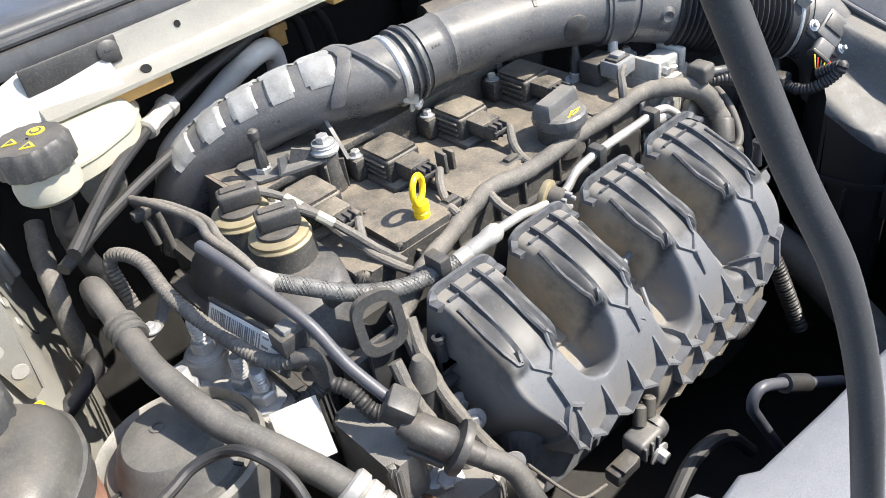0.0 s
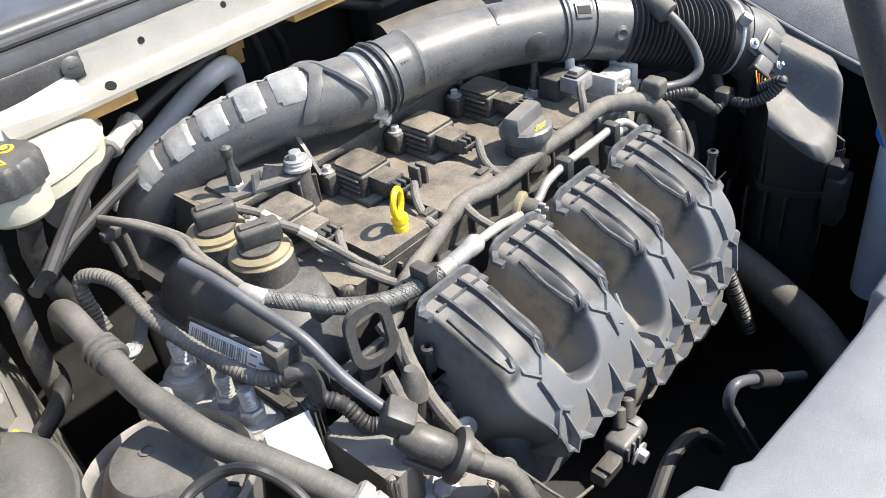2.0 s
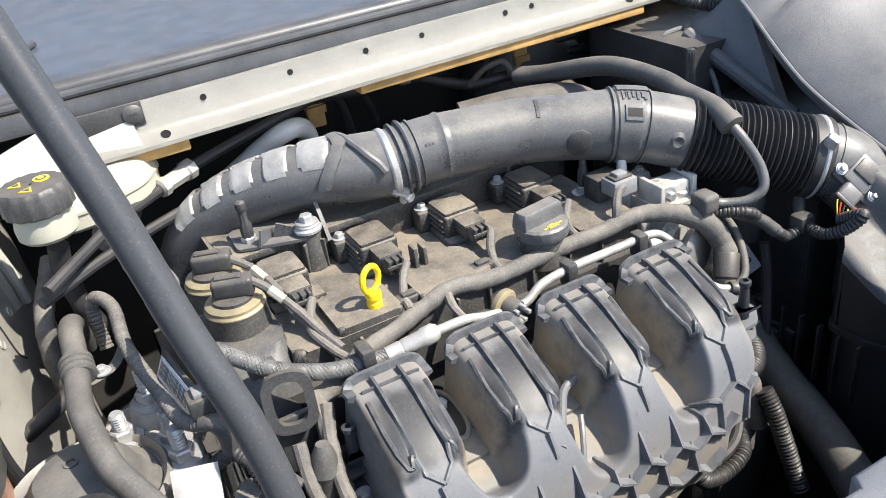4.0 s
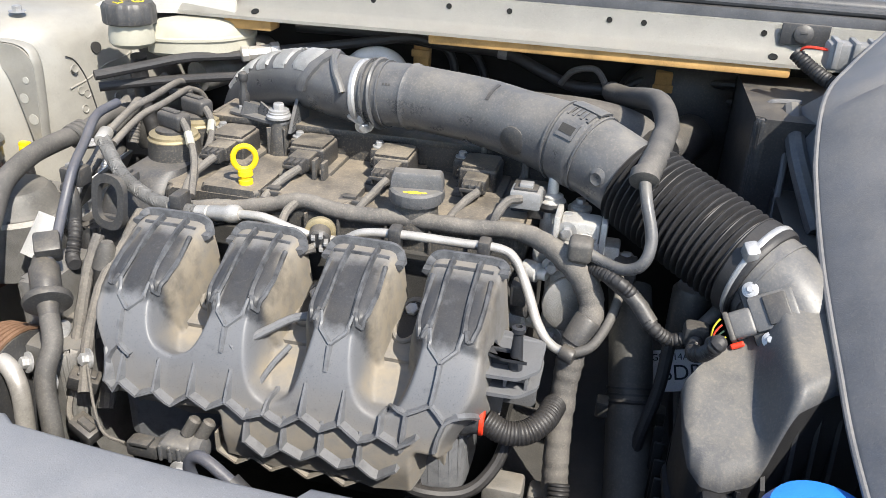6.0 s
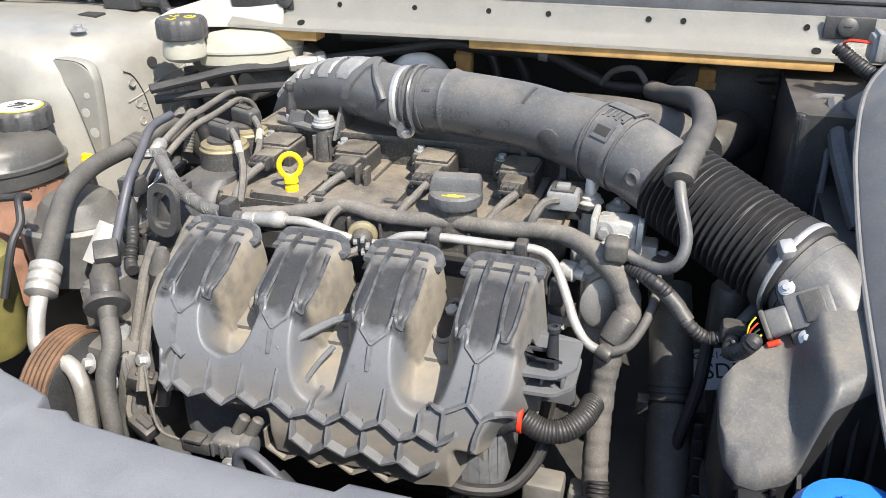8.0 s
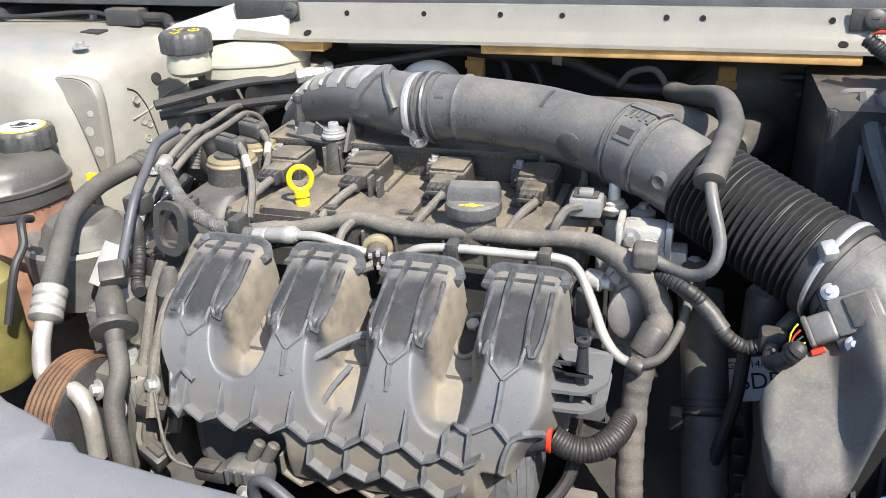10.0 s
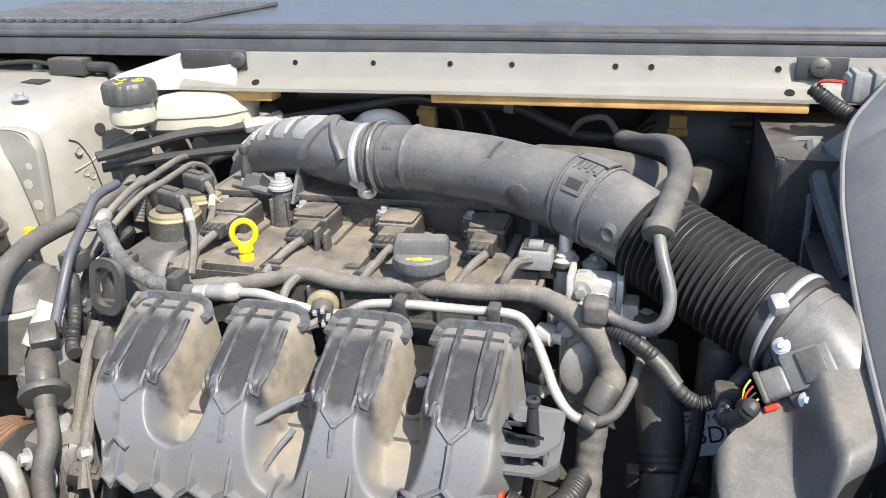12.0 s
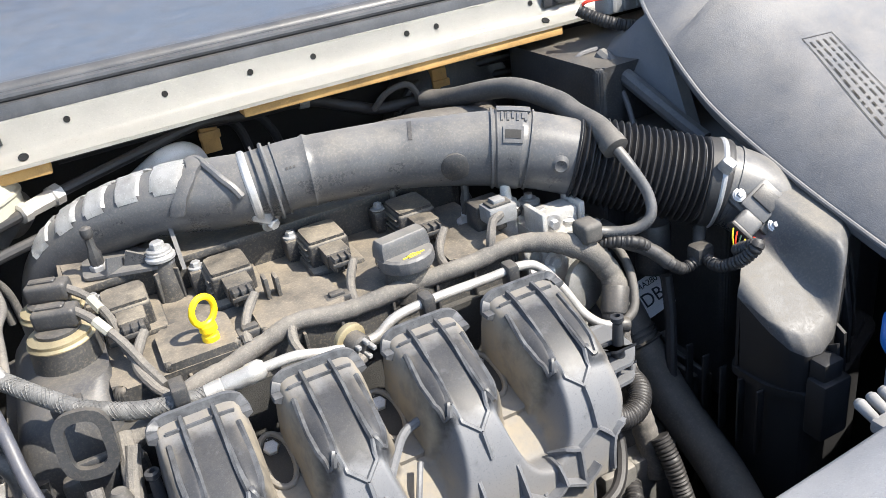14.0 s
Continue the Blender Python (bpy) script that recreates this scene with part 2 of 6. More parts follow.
def prism(poly, z0, z1, bev=0.0, seg=2):
    bm = B()
    lo = [bm.verts.new((x, y, z0)) for x, y in poly]
    hi = [bm.verts.new((x, y, z1)) for x, y in poly]
    n = len(poly)
    bm.faces.new(lo[::-1])
    top = bm.faces.new(hi)
    for k in range(n):
        bm.faces.new((lo[k], lo[(k + 1) % n], hi[(k + 1) % n], hi[k]))
    if bev:
        es = list(top.edges) + [e for e in bm.edges if abs(e.verts[0].co.z - e.verts[1].co.z) > 1e-5]
        bmesh.ops.bevel(bm, geom=es, offset=bev, segments=seg, profile=0.5, affect="EDGES")
    return bm


def loft(rings, closed=True, caps=True):
    bm = B()
    vr = [[bm.verts.new(p) for p in ring] for ring in rings]
    n = len(rings[0])
    for a, c in zip(vr[:-1], vr[1:]):
        for k in range(n if closed else n - 1):
            bm.faces.new((a[k], a[(k + 1) % n], c[(k + 1) % n], c[k]))
    if caps and closed:
        bm.faces.new(vr[0])
        bm.faces.new(vr[-1])
    return bm


def round_poly(poly, r, n=5):
    """Rounds the corners of a plan polygon."""
    out, m = [], len(poly)
    for i in range(m):
        a, b, c = (Vector(poly[(i + k - 1) % m]) for k in range(3))
        u, w = (a - b), (c - b)
        q = min(r, u.length * 0.45, w.length * 0.45)
        p0, p1 = b + u.normalized() * q, b + w.normalized() * q
        for k in range(n + 1):
            t = k / n
            out.append(tuple(p0 * (1 - t) ** 2 + b * 2 * t * (1 - t) + p1 * t * t))
    return out


def hexagon(bm, p, d, r, h):
    return add_lathe(bm, [(r * 0.9, 0), (r, h * 0.1), (r, h * 0.85), (r * 0.85, h), (0.0001, h)], p, d, 6)


def bolt(p, d=(0, 0, 1), r=0.006, parent=None, washer=1.7, stud=0.0, name="bolt", mat=None, label="zinc-plated hex bolt among the hoses"):
    d = Vector(d).normalized()
    p = Vector(p)
    bm = lathe([(r * washer, 0), (r * washer, r * 0.28), (r * 1.1, r * 0.36)], p, d, 20)
    hexagon(bm, p + d * r * 0.3, d, r, r * 1.05)
    if stud:
        add_lathe(bm, [(r * 0.6, 0)] + [(r * (0.62 if k % 2 else 0.54), stud * (k + 1) / 14) for k in range(12)] + [(r * 0.45, stud)], p + d * r * 1.2, d, 12)
    ob = part(name, bm, mat or STEEL, parent)
    if parent is None:
        tagged(ob, label, "bolt", "engine bolts")
    return ob


# ---- engine: head cover ----
"""Main axes: x along the crankshaft, y to the windscreen."""
engine = thing("engine_block", "dusty grey cast engine block under the head cover", "engine")
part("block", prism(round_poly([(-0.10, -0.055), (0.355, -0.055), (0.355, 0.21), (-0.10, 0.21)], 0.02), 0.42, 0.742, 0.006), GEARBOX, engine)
part("timing_cover", prism(round_poly([(-0.125, -0.075), (-0.095, -0.075), (-0.095, 0.17), (-0.125, 0.17)], 0.012), 0.44, 0.728, 0.010), BLACK, engine, "dark timing case")
head = thing("head_cover", "dusty black plastic cylinder head cover", "engine cover")
part("deck", prism(round_poly([(-0.030, -0.047), (0.355, -0.047), (0.355, 0.145), (-0.030, 0.145)], 0.012), 0.730, 0.774, 0.007, 3), COVER, head)
part("rear_ridge", prism(round_poly([(-0.050, 0.098), (0.362, 0.094), (0.362, 0.215), (-0.050, 0.215)], 0.006), 0.738, 0.8085, 0.007, 3), COVER, head)
side = loft([[(x, y, z) for x, y in round_poly([(-0.118 + g, -0.062 + g), (-0.026, -0.062 + g), (-0.026, 0.155 - g), (-0.118 + g, 0.155 - g)], 0.03)]
             for g, z in ((0, 0.69), (0.003, 0.732), (0.010, 0.754), (0.022, 0.771), (0.036, 0.780))])
part("timing_end", side, TIMING, head, "smooth dusty black rounded end over the timing chain")
for k in range(4):
    x = 0.096 * k
    if k:
        part("rib", box((x - 0.030, 0.084, 0.774), (x - 0.027, 0.0965, 0.796), 0.0008), COVER, head)
        part("rib", box((x - 0.014, 0.084, 0.774), (x - 0.011, 0.0965, 0.792), 0.0008), COVER, head)
    part("coil_seat", box((x - 0.024, 0.028, 0.771), (x + 0.030, 0.112, 0.779), 0.003), COVER, head)
for x in (0.03, 0.075, 0.13, 0.165, 0.215, 0.26, 0.30):
    part("gusset", box((x, -0.052, 0.735), (x + 0.003, -0.044, 0.768), 0.0008), COVER, head)
for x0, x1, y0 in ((0.014, 0.078, -0.046), (0.098, 0.176, -0.045), (0.283, 0.350, -0.045)):
    part("deck_lobe", prism(round_poly([(x0, y0), (x1, y0), (x1, 0.010), (x1 - 0.012, 0.022), (x0 + 0.010, 0.022), (x0, 0.010)], 0.006), 0.755, 0.7815, 0.004, 3), COVER, head)
part("ridge_lip", box((-0.048, 0.0935, 0.8015), (0.360, 0.0975, 0.8095), 0.0012), COVER, head)
part("clip_post", box((0.112, -0.002, 0.772), (0.138, 0.022, 0.780), 0.002), COVER, head)
part("clip_post", box((0.117, 0.004, 0.778), (0.121, 0.018, 0.803), 0.001), COVER, head)
part("clip_post", box((0.127, 0.004, 0.778), (0.131, 0.018, 0.801), 0.001), COVER, head)


def ignition_coil():
    c = thing("ignition_coil", "dusty black plastic ignition coil with ribbed side", "ignition coil", "ignition coils")
    part("body", box((-0.007, 0.050, 0.774), (0.034, 0.096, 0.8025), 0.0035, 3), COIL, c)
    part("lid", prism(round_poly([(-0.005, 0.052), (0.032, 0.052), (0.032, 0.090), (0.028, 0.094), (-0.002, 0.094), (-0.005, 0.090)], 0.003), 0.8018, 0.8050, 0.0014), COIL, c)
    part("mount_lug", box((-0.021, 0.083, 0.774), (-0.003, 0.105, 0.7985), 0.004), COIL, c)
    for k in range(4):
        part("side_rib", box((-0.0098, 0.054, 0.778 + k * 0.006), (-0.0065, 0.086, 0.7798 + k * 0.006), 0.0005, 1), COIL, c)
    part("socket", box((0.002, 0.026, 0.784), (0.027, 0.052, 0.800), 0.002), COIL, c)
    plug = part("plug", box((0.0035, 0.014, 0.785), (0.0235, 0.032, 0.799), 0.002), BLACK, c, "black connector plug")
    for k in range(3):
        part("latch_rib", box((0.0050 + k * 0.007, 0.010, 0.787), (0.0066 + k * 0.007, 0.022, 0.8010), 0.0005), BLACK, plug)
    part("cross_bar", box((0.003, 0.009, 0.792), (0.024, 0.012, 0.796), 0.0006), BLACK, plug)
    bolt((-0.012, 0.094, 0.7985), r=0.0048, parent=c)
    return c


coil = ignition_coil()
coil.location = (-0.013, -0.010, 0)
for k in range(1, 4):
    copy_thing(coil, pose(0.096 * k - 0.013, -0.010, 0))
# long stud on the last coil
part("long_stud", lathe([(0.0035, 0), (0.0035, 0.014), (0.002, 0.016)], (0.285, 0.094, 0.797)), ALU, engine)


def coil_lead(x, pts):
    w = thing("coil_lead", "dusty taped coil wiring lead along the head cover", "cable", "coil leads")
    part("sheath", tube(pts, 0.0042, 10, rad=taped(0.0042)), TAPE, w)


coil_lead(0, [(0.008, 0.0, 0.795), (0.000, -0.012, 0.788), (-0.006, -0.028, 0.780), (0.002, -0.055, 0.772), (0.012, -0.066, 0.764)])
coil_lead(1, [(0.106, 0.0, 0.795), (0.094, -0.014, 0.787), (0.086, -0.030, 0.779), (0.084, -0.046, 0.774)])
coil_lead(2, [(0.202, 0.0, 0.795), (0.192, -0.014, 0.784), (0.186, -0.030, 0.778), (0.184, -0.046, 0.774)])
coil_lead(3, [(0.298, 0.0, 0.795), (0.286, -0.012, 0.786), (0.279, -0.028, 0.779), (0.277, -0.050, 0.776)])

# oil filler cap
cap = thing("oil_filler_cap", "dark grey oil filler cap with a yellow oil can mark", "oil cap")
CAPX, CAPY = 0.242, -0.031
part("neck", lathe([(0.0250, 0.760), (0.0225, 0.775), (0.0205, 0.794)], (CAPX, CAPY, 0), n=32), COVER, cap)
part("rim", lathe([(0.0210, 0.789), (0.0265, 0.791), (0.0280, 0.796), (0.0270, 0.8025), (0.0245, 0.8045), (0.0001, 0.8045)], (CAPX, CAPY, 0), n=60, flute=20, depth=0.0006), DUCT, cap)
gm = pose(CAPX, CAPY, 0, 0, 0, 8)
grip = loft([[gm @ Vector((sx * lx, sy + 0.004, z)) for sx, sy in ((-1, -hy), (-0.96, -hy - 0.002), (0.96, -hy - 0.002), (1, -hy), (1, hy), (0.96, hy + 0.002), (-0.96, hy + 0.002), (-1, hy))]
             for lx, hy, z in ((0.0262, 0.0085, 0.803), (0.0258, 0.0075, 0.811), (0.0245, 0.0065, 0.817), (0.0230, 0.0050, 0.819))])
part("grip", grip, DUCT, cap)
mark = B()
for a, b2 in (((-0.0115, -0.0180), (-0.0050, -0.0166)), ((-0.0065, -0.0195), (0.0060, -0.0182)), ((-0.0065, -0.0160), (0.0060, -0.0150)), ((0.0060, -0.0172), (0.0120, -0.0160)), ((-0.0020, -0.0152), (0.0025, -0.0136)),
              ((-0.0065, -0.0195), (-0.0055, -0.0150)), ((0.0052, -0.0195), (0.0062, -0.0150))):
    add_box(mark, (a[0], a[1], 0.8046), (b2[0], b2[1], 0.8052), 0, 1, gm)
part("oil_can_mark", mark, INKY, cap, "yellow oil can symbol")

# dipstick
dip = thing("oil_dipstick", "bright yellow plastic ring handle of the oil dipstick", "dipstick")
DX, DY = 0.057, -0.028
ring = tube([(DX + 0.0115 * math.cos(a) * 0.88, DY + 0.0115 * math.cos(a) * 0.47, 0.8095 + 0.0128 * math.sin(a)) for a in [2 * math.pi * k / 24 for k in range(25)]], 0.0030, 10, 0.003, False)
part("ring", ring, YELLOW, dip)
part("stem", lathe([(0.0075, 0.779), (0.0075, 0.786), (0.0062, 0.787), (0.0062, 0.790), (0.0080, 0.791), (0.0075, 0.796), (0.0045, 0.797)], (DX, DY, 0)), YELLOW, dip)
part("tube_top", lathe([(0.0085, 0.735), (0.0085, 0.776), (0.0075, 0.780)], (DX, DY, 0)), RUBBER, dip, "black rubber dipstick tube")


def ball_stud(x, y, z0, ztop, name="ball_stud"):
    s = thing("cover_ball_stud", "black ball stud for an engine cover on a steel bolt", "ball stud", "ball studs")
    bolt((x, y, z0), r=0.008, parent=s, washer=1.6)
    h = ztop - z0
    part("pin", lathe([(0.0065, 0.008), (0.0065, h * 0.45), (0.0042, h * 0.55), (0.0042, h - 0.012)], (x, y, z0), n=8), BLACK, s)
    part("ball", lathe([(0.003, h - 0.013), (0.0052, h - 0.010), (0.0058, h - 0.006), (0.0052, h - 0.002), (0.0025, h)], (x, y, z0)), BLACK, s)
    return s


ball_stud(-0.012, 0.116, 0.808, 0.858)
ball_stud(0.340, 0.030, 0.778, 0.836)
# flanged bolt on a tall pedestal
ped = thing("duct_pedestal", "tall black plastic pedestal with a flanged steel bolt", "bracket")
part("post", lathe([(0.016, 0.765), (0.013, 0.785), (0.0105, 0.816)], (0.043, 0.091, 0), n=16), COVER, ped)
for a in range(4):
    part("fin", box((0.0, -0.0012, 0.770), (0.016, 0.0012, 0.806), 0.0005, 1, pose(0.043, 0.091, 0, 0, 0, 45 + 90 * a)), COVER, ped)
part("washer", lathe([(0.014, 0.816), (0.0145, 0.819), (0.012, 0.821), (0.0125, 0.823), (0.010, 0.825)], (0.043, 0.091, 0)), STEEL, ped, "pale washer")
bolt((0.043, 0.091, 0.824), r=0.0068, parent=ped)
part("low_post", lathe([(0.014, 0.765), (0.012, 0.806)], (-0.012, 0.116, 0), n=16), COVER, ped)

# cam phaser solenoids
for (x, y), lead in (((-0.056, 0.028), [(-0.040, 0.020, 0.826), (-0.026, 0.008, 0.815), (-0.010, -0.012, 0.796), (0.0, -0.034, 0.782), (0.010, -0.058, 0.772)]),
                     ((-0.060, 0.086), [(-0.046, 0.080, 0.824), (-0.026, 0.060, 0.812), (-0.014, 0.030, 0.798), (-0.010, -0.004, 0.786), (0.004, -0.046, 0.776)])):
    s = thing("cam_solenoid", "cam timing solenoid with a brass ring and black plug", "solenoid", "cam solenoids")
    part("sleeve", lathe([(0.034, 0.752), (0.030, 0.775), (0.028, 0.797), (0.0285, 0.800)], (x, y, 0), n=36), COVER, s)
    part("collar", lathe([(0.0275, 0.797), (0.0285, 0.801), (0.0265, 0.803), (0.0265, 0.806), (0.021, 0.808)], (x, y, 0), n=36), BRASS, s, "dusty brass-coloured ring")
    part("cap", lathe([(0.019, 0.806), (0.019, 0.811), (0.015, 0.813), (0.0001, 0.813)], (x, y, 0)), BLACK, s)
    part("plug", box((-0.016, -0.0095, 0.812), (0.022, 0.0095, 0.830), 0.004, 3, pose(x, y, 0, 0, 0, -22)), BLACK, s, "black plug")
    part("plug_latch", box((-0.012, -0.004, 0.829), (0.012, 0.004, 0.8325), 0.001, 1, pose(x, y, 0, 0, 0, -22)), BLACK, s)
    part("lead", tube(lead, 0.0038, 8, rad=taped(0.0038)), TAPE, s)
    part("identity_band", tube([Vector(lead[1]), (Vector(lead[1]) + Vector(lead[2])) / 2], 0.0047, 8), TANK, s, "pale wire marker")

# ---- intake manifold ----
mani = thing("intake_manifold", "dark grey ribbed plastic intake manifold with four runners", "intake manifold")
RX = [0.0245, 0.1205, 0.2165, 0.3125]
CREST = spline([(0, -0.106, 0.772), (0, -0.135, 0.768), (0, -0.170, 0.753), (0, -0.199, 0.7315), (0, -0.220, 0.703), (0, -0.232, 0.670), (0, -0.236, 0.635), (0, -0.230, 0.605)], 0.001)
VALE = spline([(0, -0.098, 0.702), (0, -0.130, 0.700), (0, -0.158, 0.694), (0, -0.186, 0.683), (0, -0.206, 0.669), (0, -0.220, 0.650), (0, -0.228, 0.630), (0, -0.228, 0.605)], 0.001)
VALE_END = (0.60, 0.725, 0.69)
SIDE = spline([(0, -0.094, 0.665), (0, -0.125, 0.660), (0, -0.150, 0.650), (0, -0.165, 0.640), (0, -0.175, 0.630), (0, -0.185, 0.620), (0, -0.19, 0.612), (0, -0.195, 0.600)], 0.001)


def along(path, v):
    f = max(0, min(1, v)) * (len(path) - 1)
    i = min(int(f), len(path) - 2)
    return path[i].lerp(path[i + 1], f - i)


def sstep(a, b, x):
    t = max(0, min(1, (x - a) / (b - a)))
    return t * t * (3 - 2 * t)


def skin(x, v):
    """The manifold's outer surface at x, v from the head (0) to the lower front edge (1)."""
    i = min(range(4), key=lambda k: abs(x - RX[k]))
    dx = x - RX[i]
    outer = (i == 0 and dx < 0) or (i == 3 and dx > 0)
    s = abs(dx) / 0.048
    c = along(CREST, v)
    if outer:
        m = sstep(0.55, 0.85, v) if i == 3 else 0.0
        w = sstep(0.66 - 0.22 * m, 0.98 - 0.26 * m, s)
        g = along(SIDE, v)
    else:
        wide = 1 - sstep(0.06, 0.26, v)
        w = 1 - max(0.0, 1 - (s / (0.75 + 0.04 * wide)) ** (6.0 + 4.0 * wide)) ** 0.5
        # lower down the hollow narrows to a rounded end
        end = VALE_END[i if dx > 0 else i - 1]
        q = max(0.0, min(1.0, (v - 0.38) / (end - 0.38)))
        half = 0.50 * math.sqrt(1 - q * q)
        lower = (1 - sstep(half - 0.17, half + 0.17, 1 - s)) * (1 - sstep(0.72, 1.0, q))
        w += (lower - w) * sstep(0.35, 0.44, v)
        g = along(VALE, v)
    p = c.lerp(g, w)
    # the wall steps back under the first honeycomb row at the timing end
    p.y += 0.034 * max(sstep(0.785, 0.84, v) * (1 - sstep(0.112, 0.126, x)), sstep(0.80, 0.86, v) * sstep(0.296, 0.306, x))
    # the runner's own crown
    p.z -= 0.004 * (abs(dx) / 0.04) ** 2 * (1 - w) * sstep(0.05, 0.3, v)
    # raised lobes beside the middle panel
    a = abs(dx)
    up = sstep(0.0120, 0.0165, a) * (1 - 0.6 * sstep(0.027, 0.033, a)) * sstep(0.16, 0.34, v) * (1 - sstep(0.400, 0.425 + 0.1 * max(0, 0.022 - a), v))
    p += Vector((0, -0.0028, 0.0034)) * up
    # both ends draw in towards the lower edge
    x += max(0.0, 0.030 - x) / 0.0525 * 0.036 * sstep(0.45, 0.74, v)
    x -= max(0.0, x - 0.300) / 0.0595 * 0.026 * sstep(0.50, 0.78, v)
    return Vector((x, p.y, p.z))


def skin_n(x, v):
    a = skin(x + 0.002, v) - skin(x - 0.002, v)
    b2 = skin(x, min(1, v + 0.01)) - skin(x, max(0, v - 0.01))
    n = b2.cross(a).normalized()
    return n if n.y < 0.3 or n.z > 0 else -n


XS = [RX[0] - 0.047 + (RX[3] - RX[0] + 0.094) * k / 220 for k in range(221)]
body = loft([[skin(x, v / 110) for x in XS] for v in range(111)], closed=False)
shell = part("runner_shell", body, MANI, mani, smooth=60)
grime = shell.data.attributes.new("grime", "FLOAT", "POINT")


def grime_at(x, v):
    i = min(range(4), key=lambda k: abs(x - RX[k]))
    dx = x - RX[i]
    a = abs(dx) / 0.048
    low = 0.16 * sstep(0.60, 0.68, v) + sstep(0.70, 0.82, v) * 0.50
    outer = (i == 0 and dx < 0) or (i == 3 and dx > 0)
    hollow = sstep(0.50, 0.64, a)
    if outer:
        hollow *= 0.35 * (1 - sstep(0.5, 0.7, v))
    else:
        end = VALE_END[i if dx > 0 else i - 1]
        hollow *= 1 - sstep(end - 0.16, end - 0.02, v)
    return max(low, hollow * 0.85, 0.5 * (1 - sstep(0.03, 0.16, v)), 0.30 * sstep(0.018, 0.026, abs(dx)) * (1 - sstep(0.14, 0.28, v)))


def film_at(x, v):
    """Grey road film, wiped off the tops of the runners."""
    a = min(abs(x - q) for q in RX)
    return 1 - sstep(0.06, 0.17, v) * (1 - sstep(0.36, 0.47, v)) * (1 - sstep(0.029, 0.040, a))


film = shell.data.attributes.new("film", "FLOAT", "POINT")
for j in range(len(grime.data)):
    x, v = XS[j % 221], (j // 221) / 110
    grime.data[j].value = grime_at(x, v)
    film.data[j].value = film_at(x, v)
part("plenum", prism(round_poly([(-0.006, -0.200), (0.335, -0.200), (0.335, -0.10), (-0.006, -0.10)], 0.03), 0.575, 0.66, 0.012, 3), MANI, mani)


def filmed(ob, amount):
    at = ob.data.attributes.new("film", "FLOAT", "POINT")
    at.data.foreach_set("value", [amount] * len(at.data))


def rib(pts, h, th, name="rib", taper=(1.0, 1.0), dense=6):
    """A thin wall on the manifold's skin along points of (x, v)."""
    bm = B()
    P = []
    for a, c in zip(pts[:-1], pts[1:]):
        P += [(a[0] + (c[0] - a[0]) * k / dense, a[1] + (c[1] - a[1]) * k / dense) for k in range(dense)]
    P.append(pts[-1])
    rows = []
    for i, (x, v) in enumerate(P):
        q, n = skin(x, v), skin_n(x, v)
        x2, v2 = P[min(i + 1, len(P) - 1)]
        x1, v1 = P[max(i - 1, 0)]
        t = (skin(x2, v2) - skin(x1, v1)).normalized()
        s = n.cross(t).normalized() * th / 2
        hh = h * (taper[0] + (taper[1] - taper[0]) * i / (len(P) - 1))
        rows.append([bm.verts.new(p) for p in (q - s * 1.7 - n * 0.001, q - s * 0.7 + n * hh, q + s * 0.7 + n * hh, q + s * 1.7 - n * 0.001)])
    for a, c in zip(rows[:-1], rows[1:]):
        for k in range(3):
            bm.faces.new((a[k], a[k + 1], c[k + 1], c[k]))
    for r in (rows[0], rows[-1]):
        bm.faces.new(r)
    ob = part(name, bm, MANI, mani)
    filmed(ob, 0.5 if name == "flange_rim" else 0.35 if pts[-1][1] < 0.45 else 0.85)
    return ob


for i, x in enumerate(RX):
    rib([(x - 0.0328, 0.080), (x - 0.0332, 0.035), (x - 0.0300, 0.010), (x - 0.022, 0.003), (x + 0.022, 0.003), (x + 0.0300, 0.010), (x + 0.0332, 0.035), (x + 0.0328, 0.080)],
        0.0065, 0.0046, "flange_rim", dense=4)
    rib([(x - 0.026, 0.075), (x + 0.026, 0.075)], 0.0022, 0.0024)
    for sx in (-1, 1):
        rib([(x + sx * 0.0125, 0.03), (x + sx * 0.0125, 0.20), (x + sx * 0.0150, 0.36)], 0.0052, 0.0034, taper=(1, 0.45))
        rib([(x + sx * 0.0150, 0.36), (x + sx * 0.0115, 0.425), (x, 0.475)], 0.0024, 0.0030)
        rib([(x + sx * 0.0262, 0.12), (x + sx * 0.0268, 0.25), (x + sx * 0.0258, 0.33), (x + sx * 0.0225, 0.385), (x + sx * 0.0190, 0.390), (x + sx * 0.0165, 0.35)], 0.0020, 0.0034, "lobe_wall", dense=8)
    if i in (1, 2):
        rib([(x, 0.48), (x, 0.57)], 0.0045, 0.0034, taper=(1, 0.4))
# branching ribs on the outer runners
x = RX[0]
rib([(x - 0.004, 0.48), (x - 0.004, 0.60), (x + 0.012, 0.635)], 0.0045, 0.0034)
rib([(x - 0.004, 0.60), (x - 0.030, 0.66), (x - 0.040, 0.74)], 0.0045, 0.0034)
x = RX[3]
rib([(x, 0.48), (x, 0.62), (x - 0.022, 0.66), (x - 0.040, 0.63)], 0.0045, 0.0034)
rib([(x, 0.62), (x + 0.020, 0.67), (x + 0.038, 0.60)], 0.0045, 0.0034)
rib([(x + 0.020, 0.67), (x + 0.018, 0.78)], 0.0045, 0.0034)
rib([(x - 0.022, 0.66), (x - 0.024, 0.80)], 0.0045, 0.0034, taper=(1, 1))
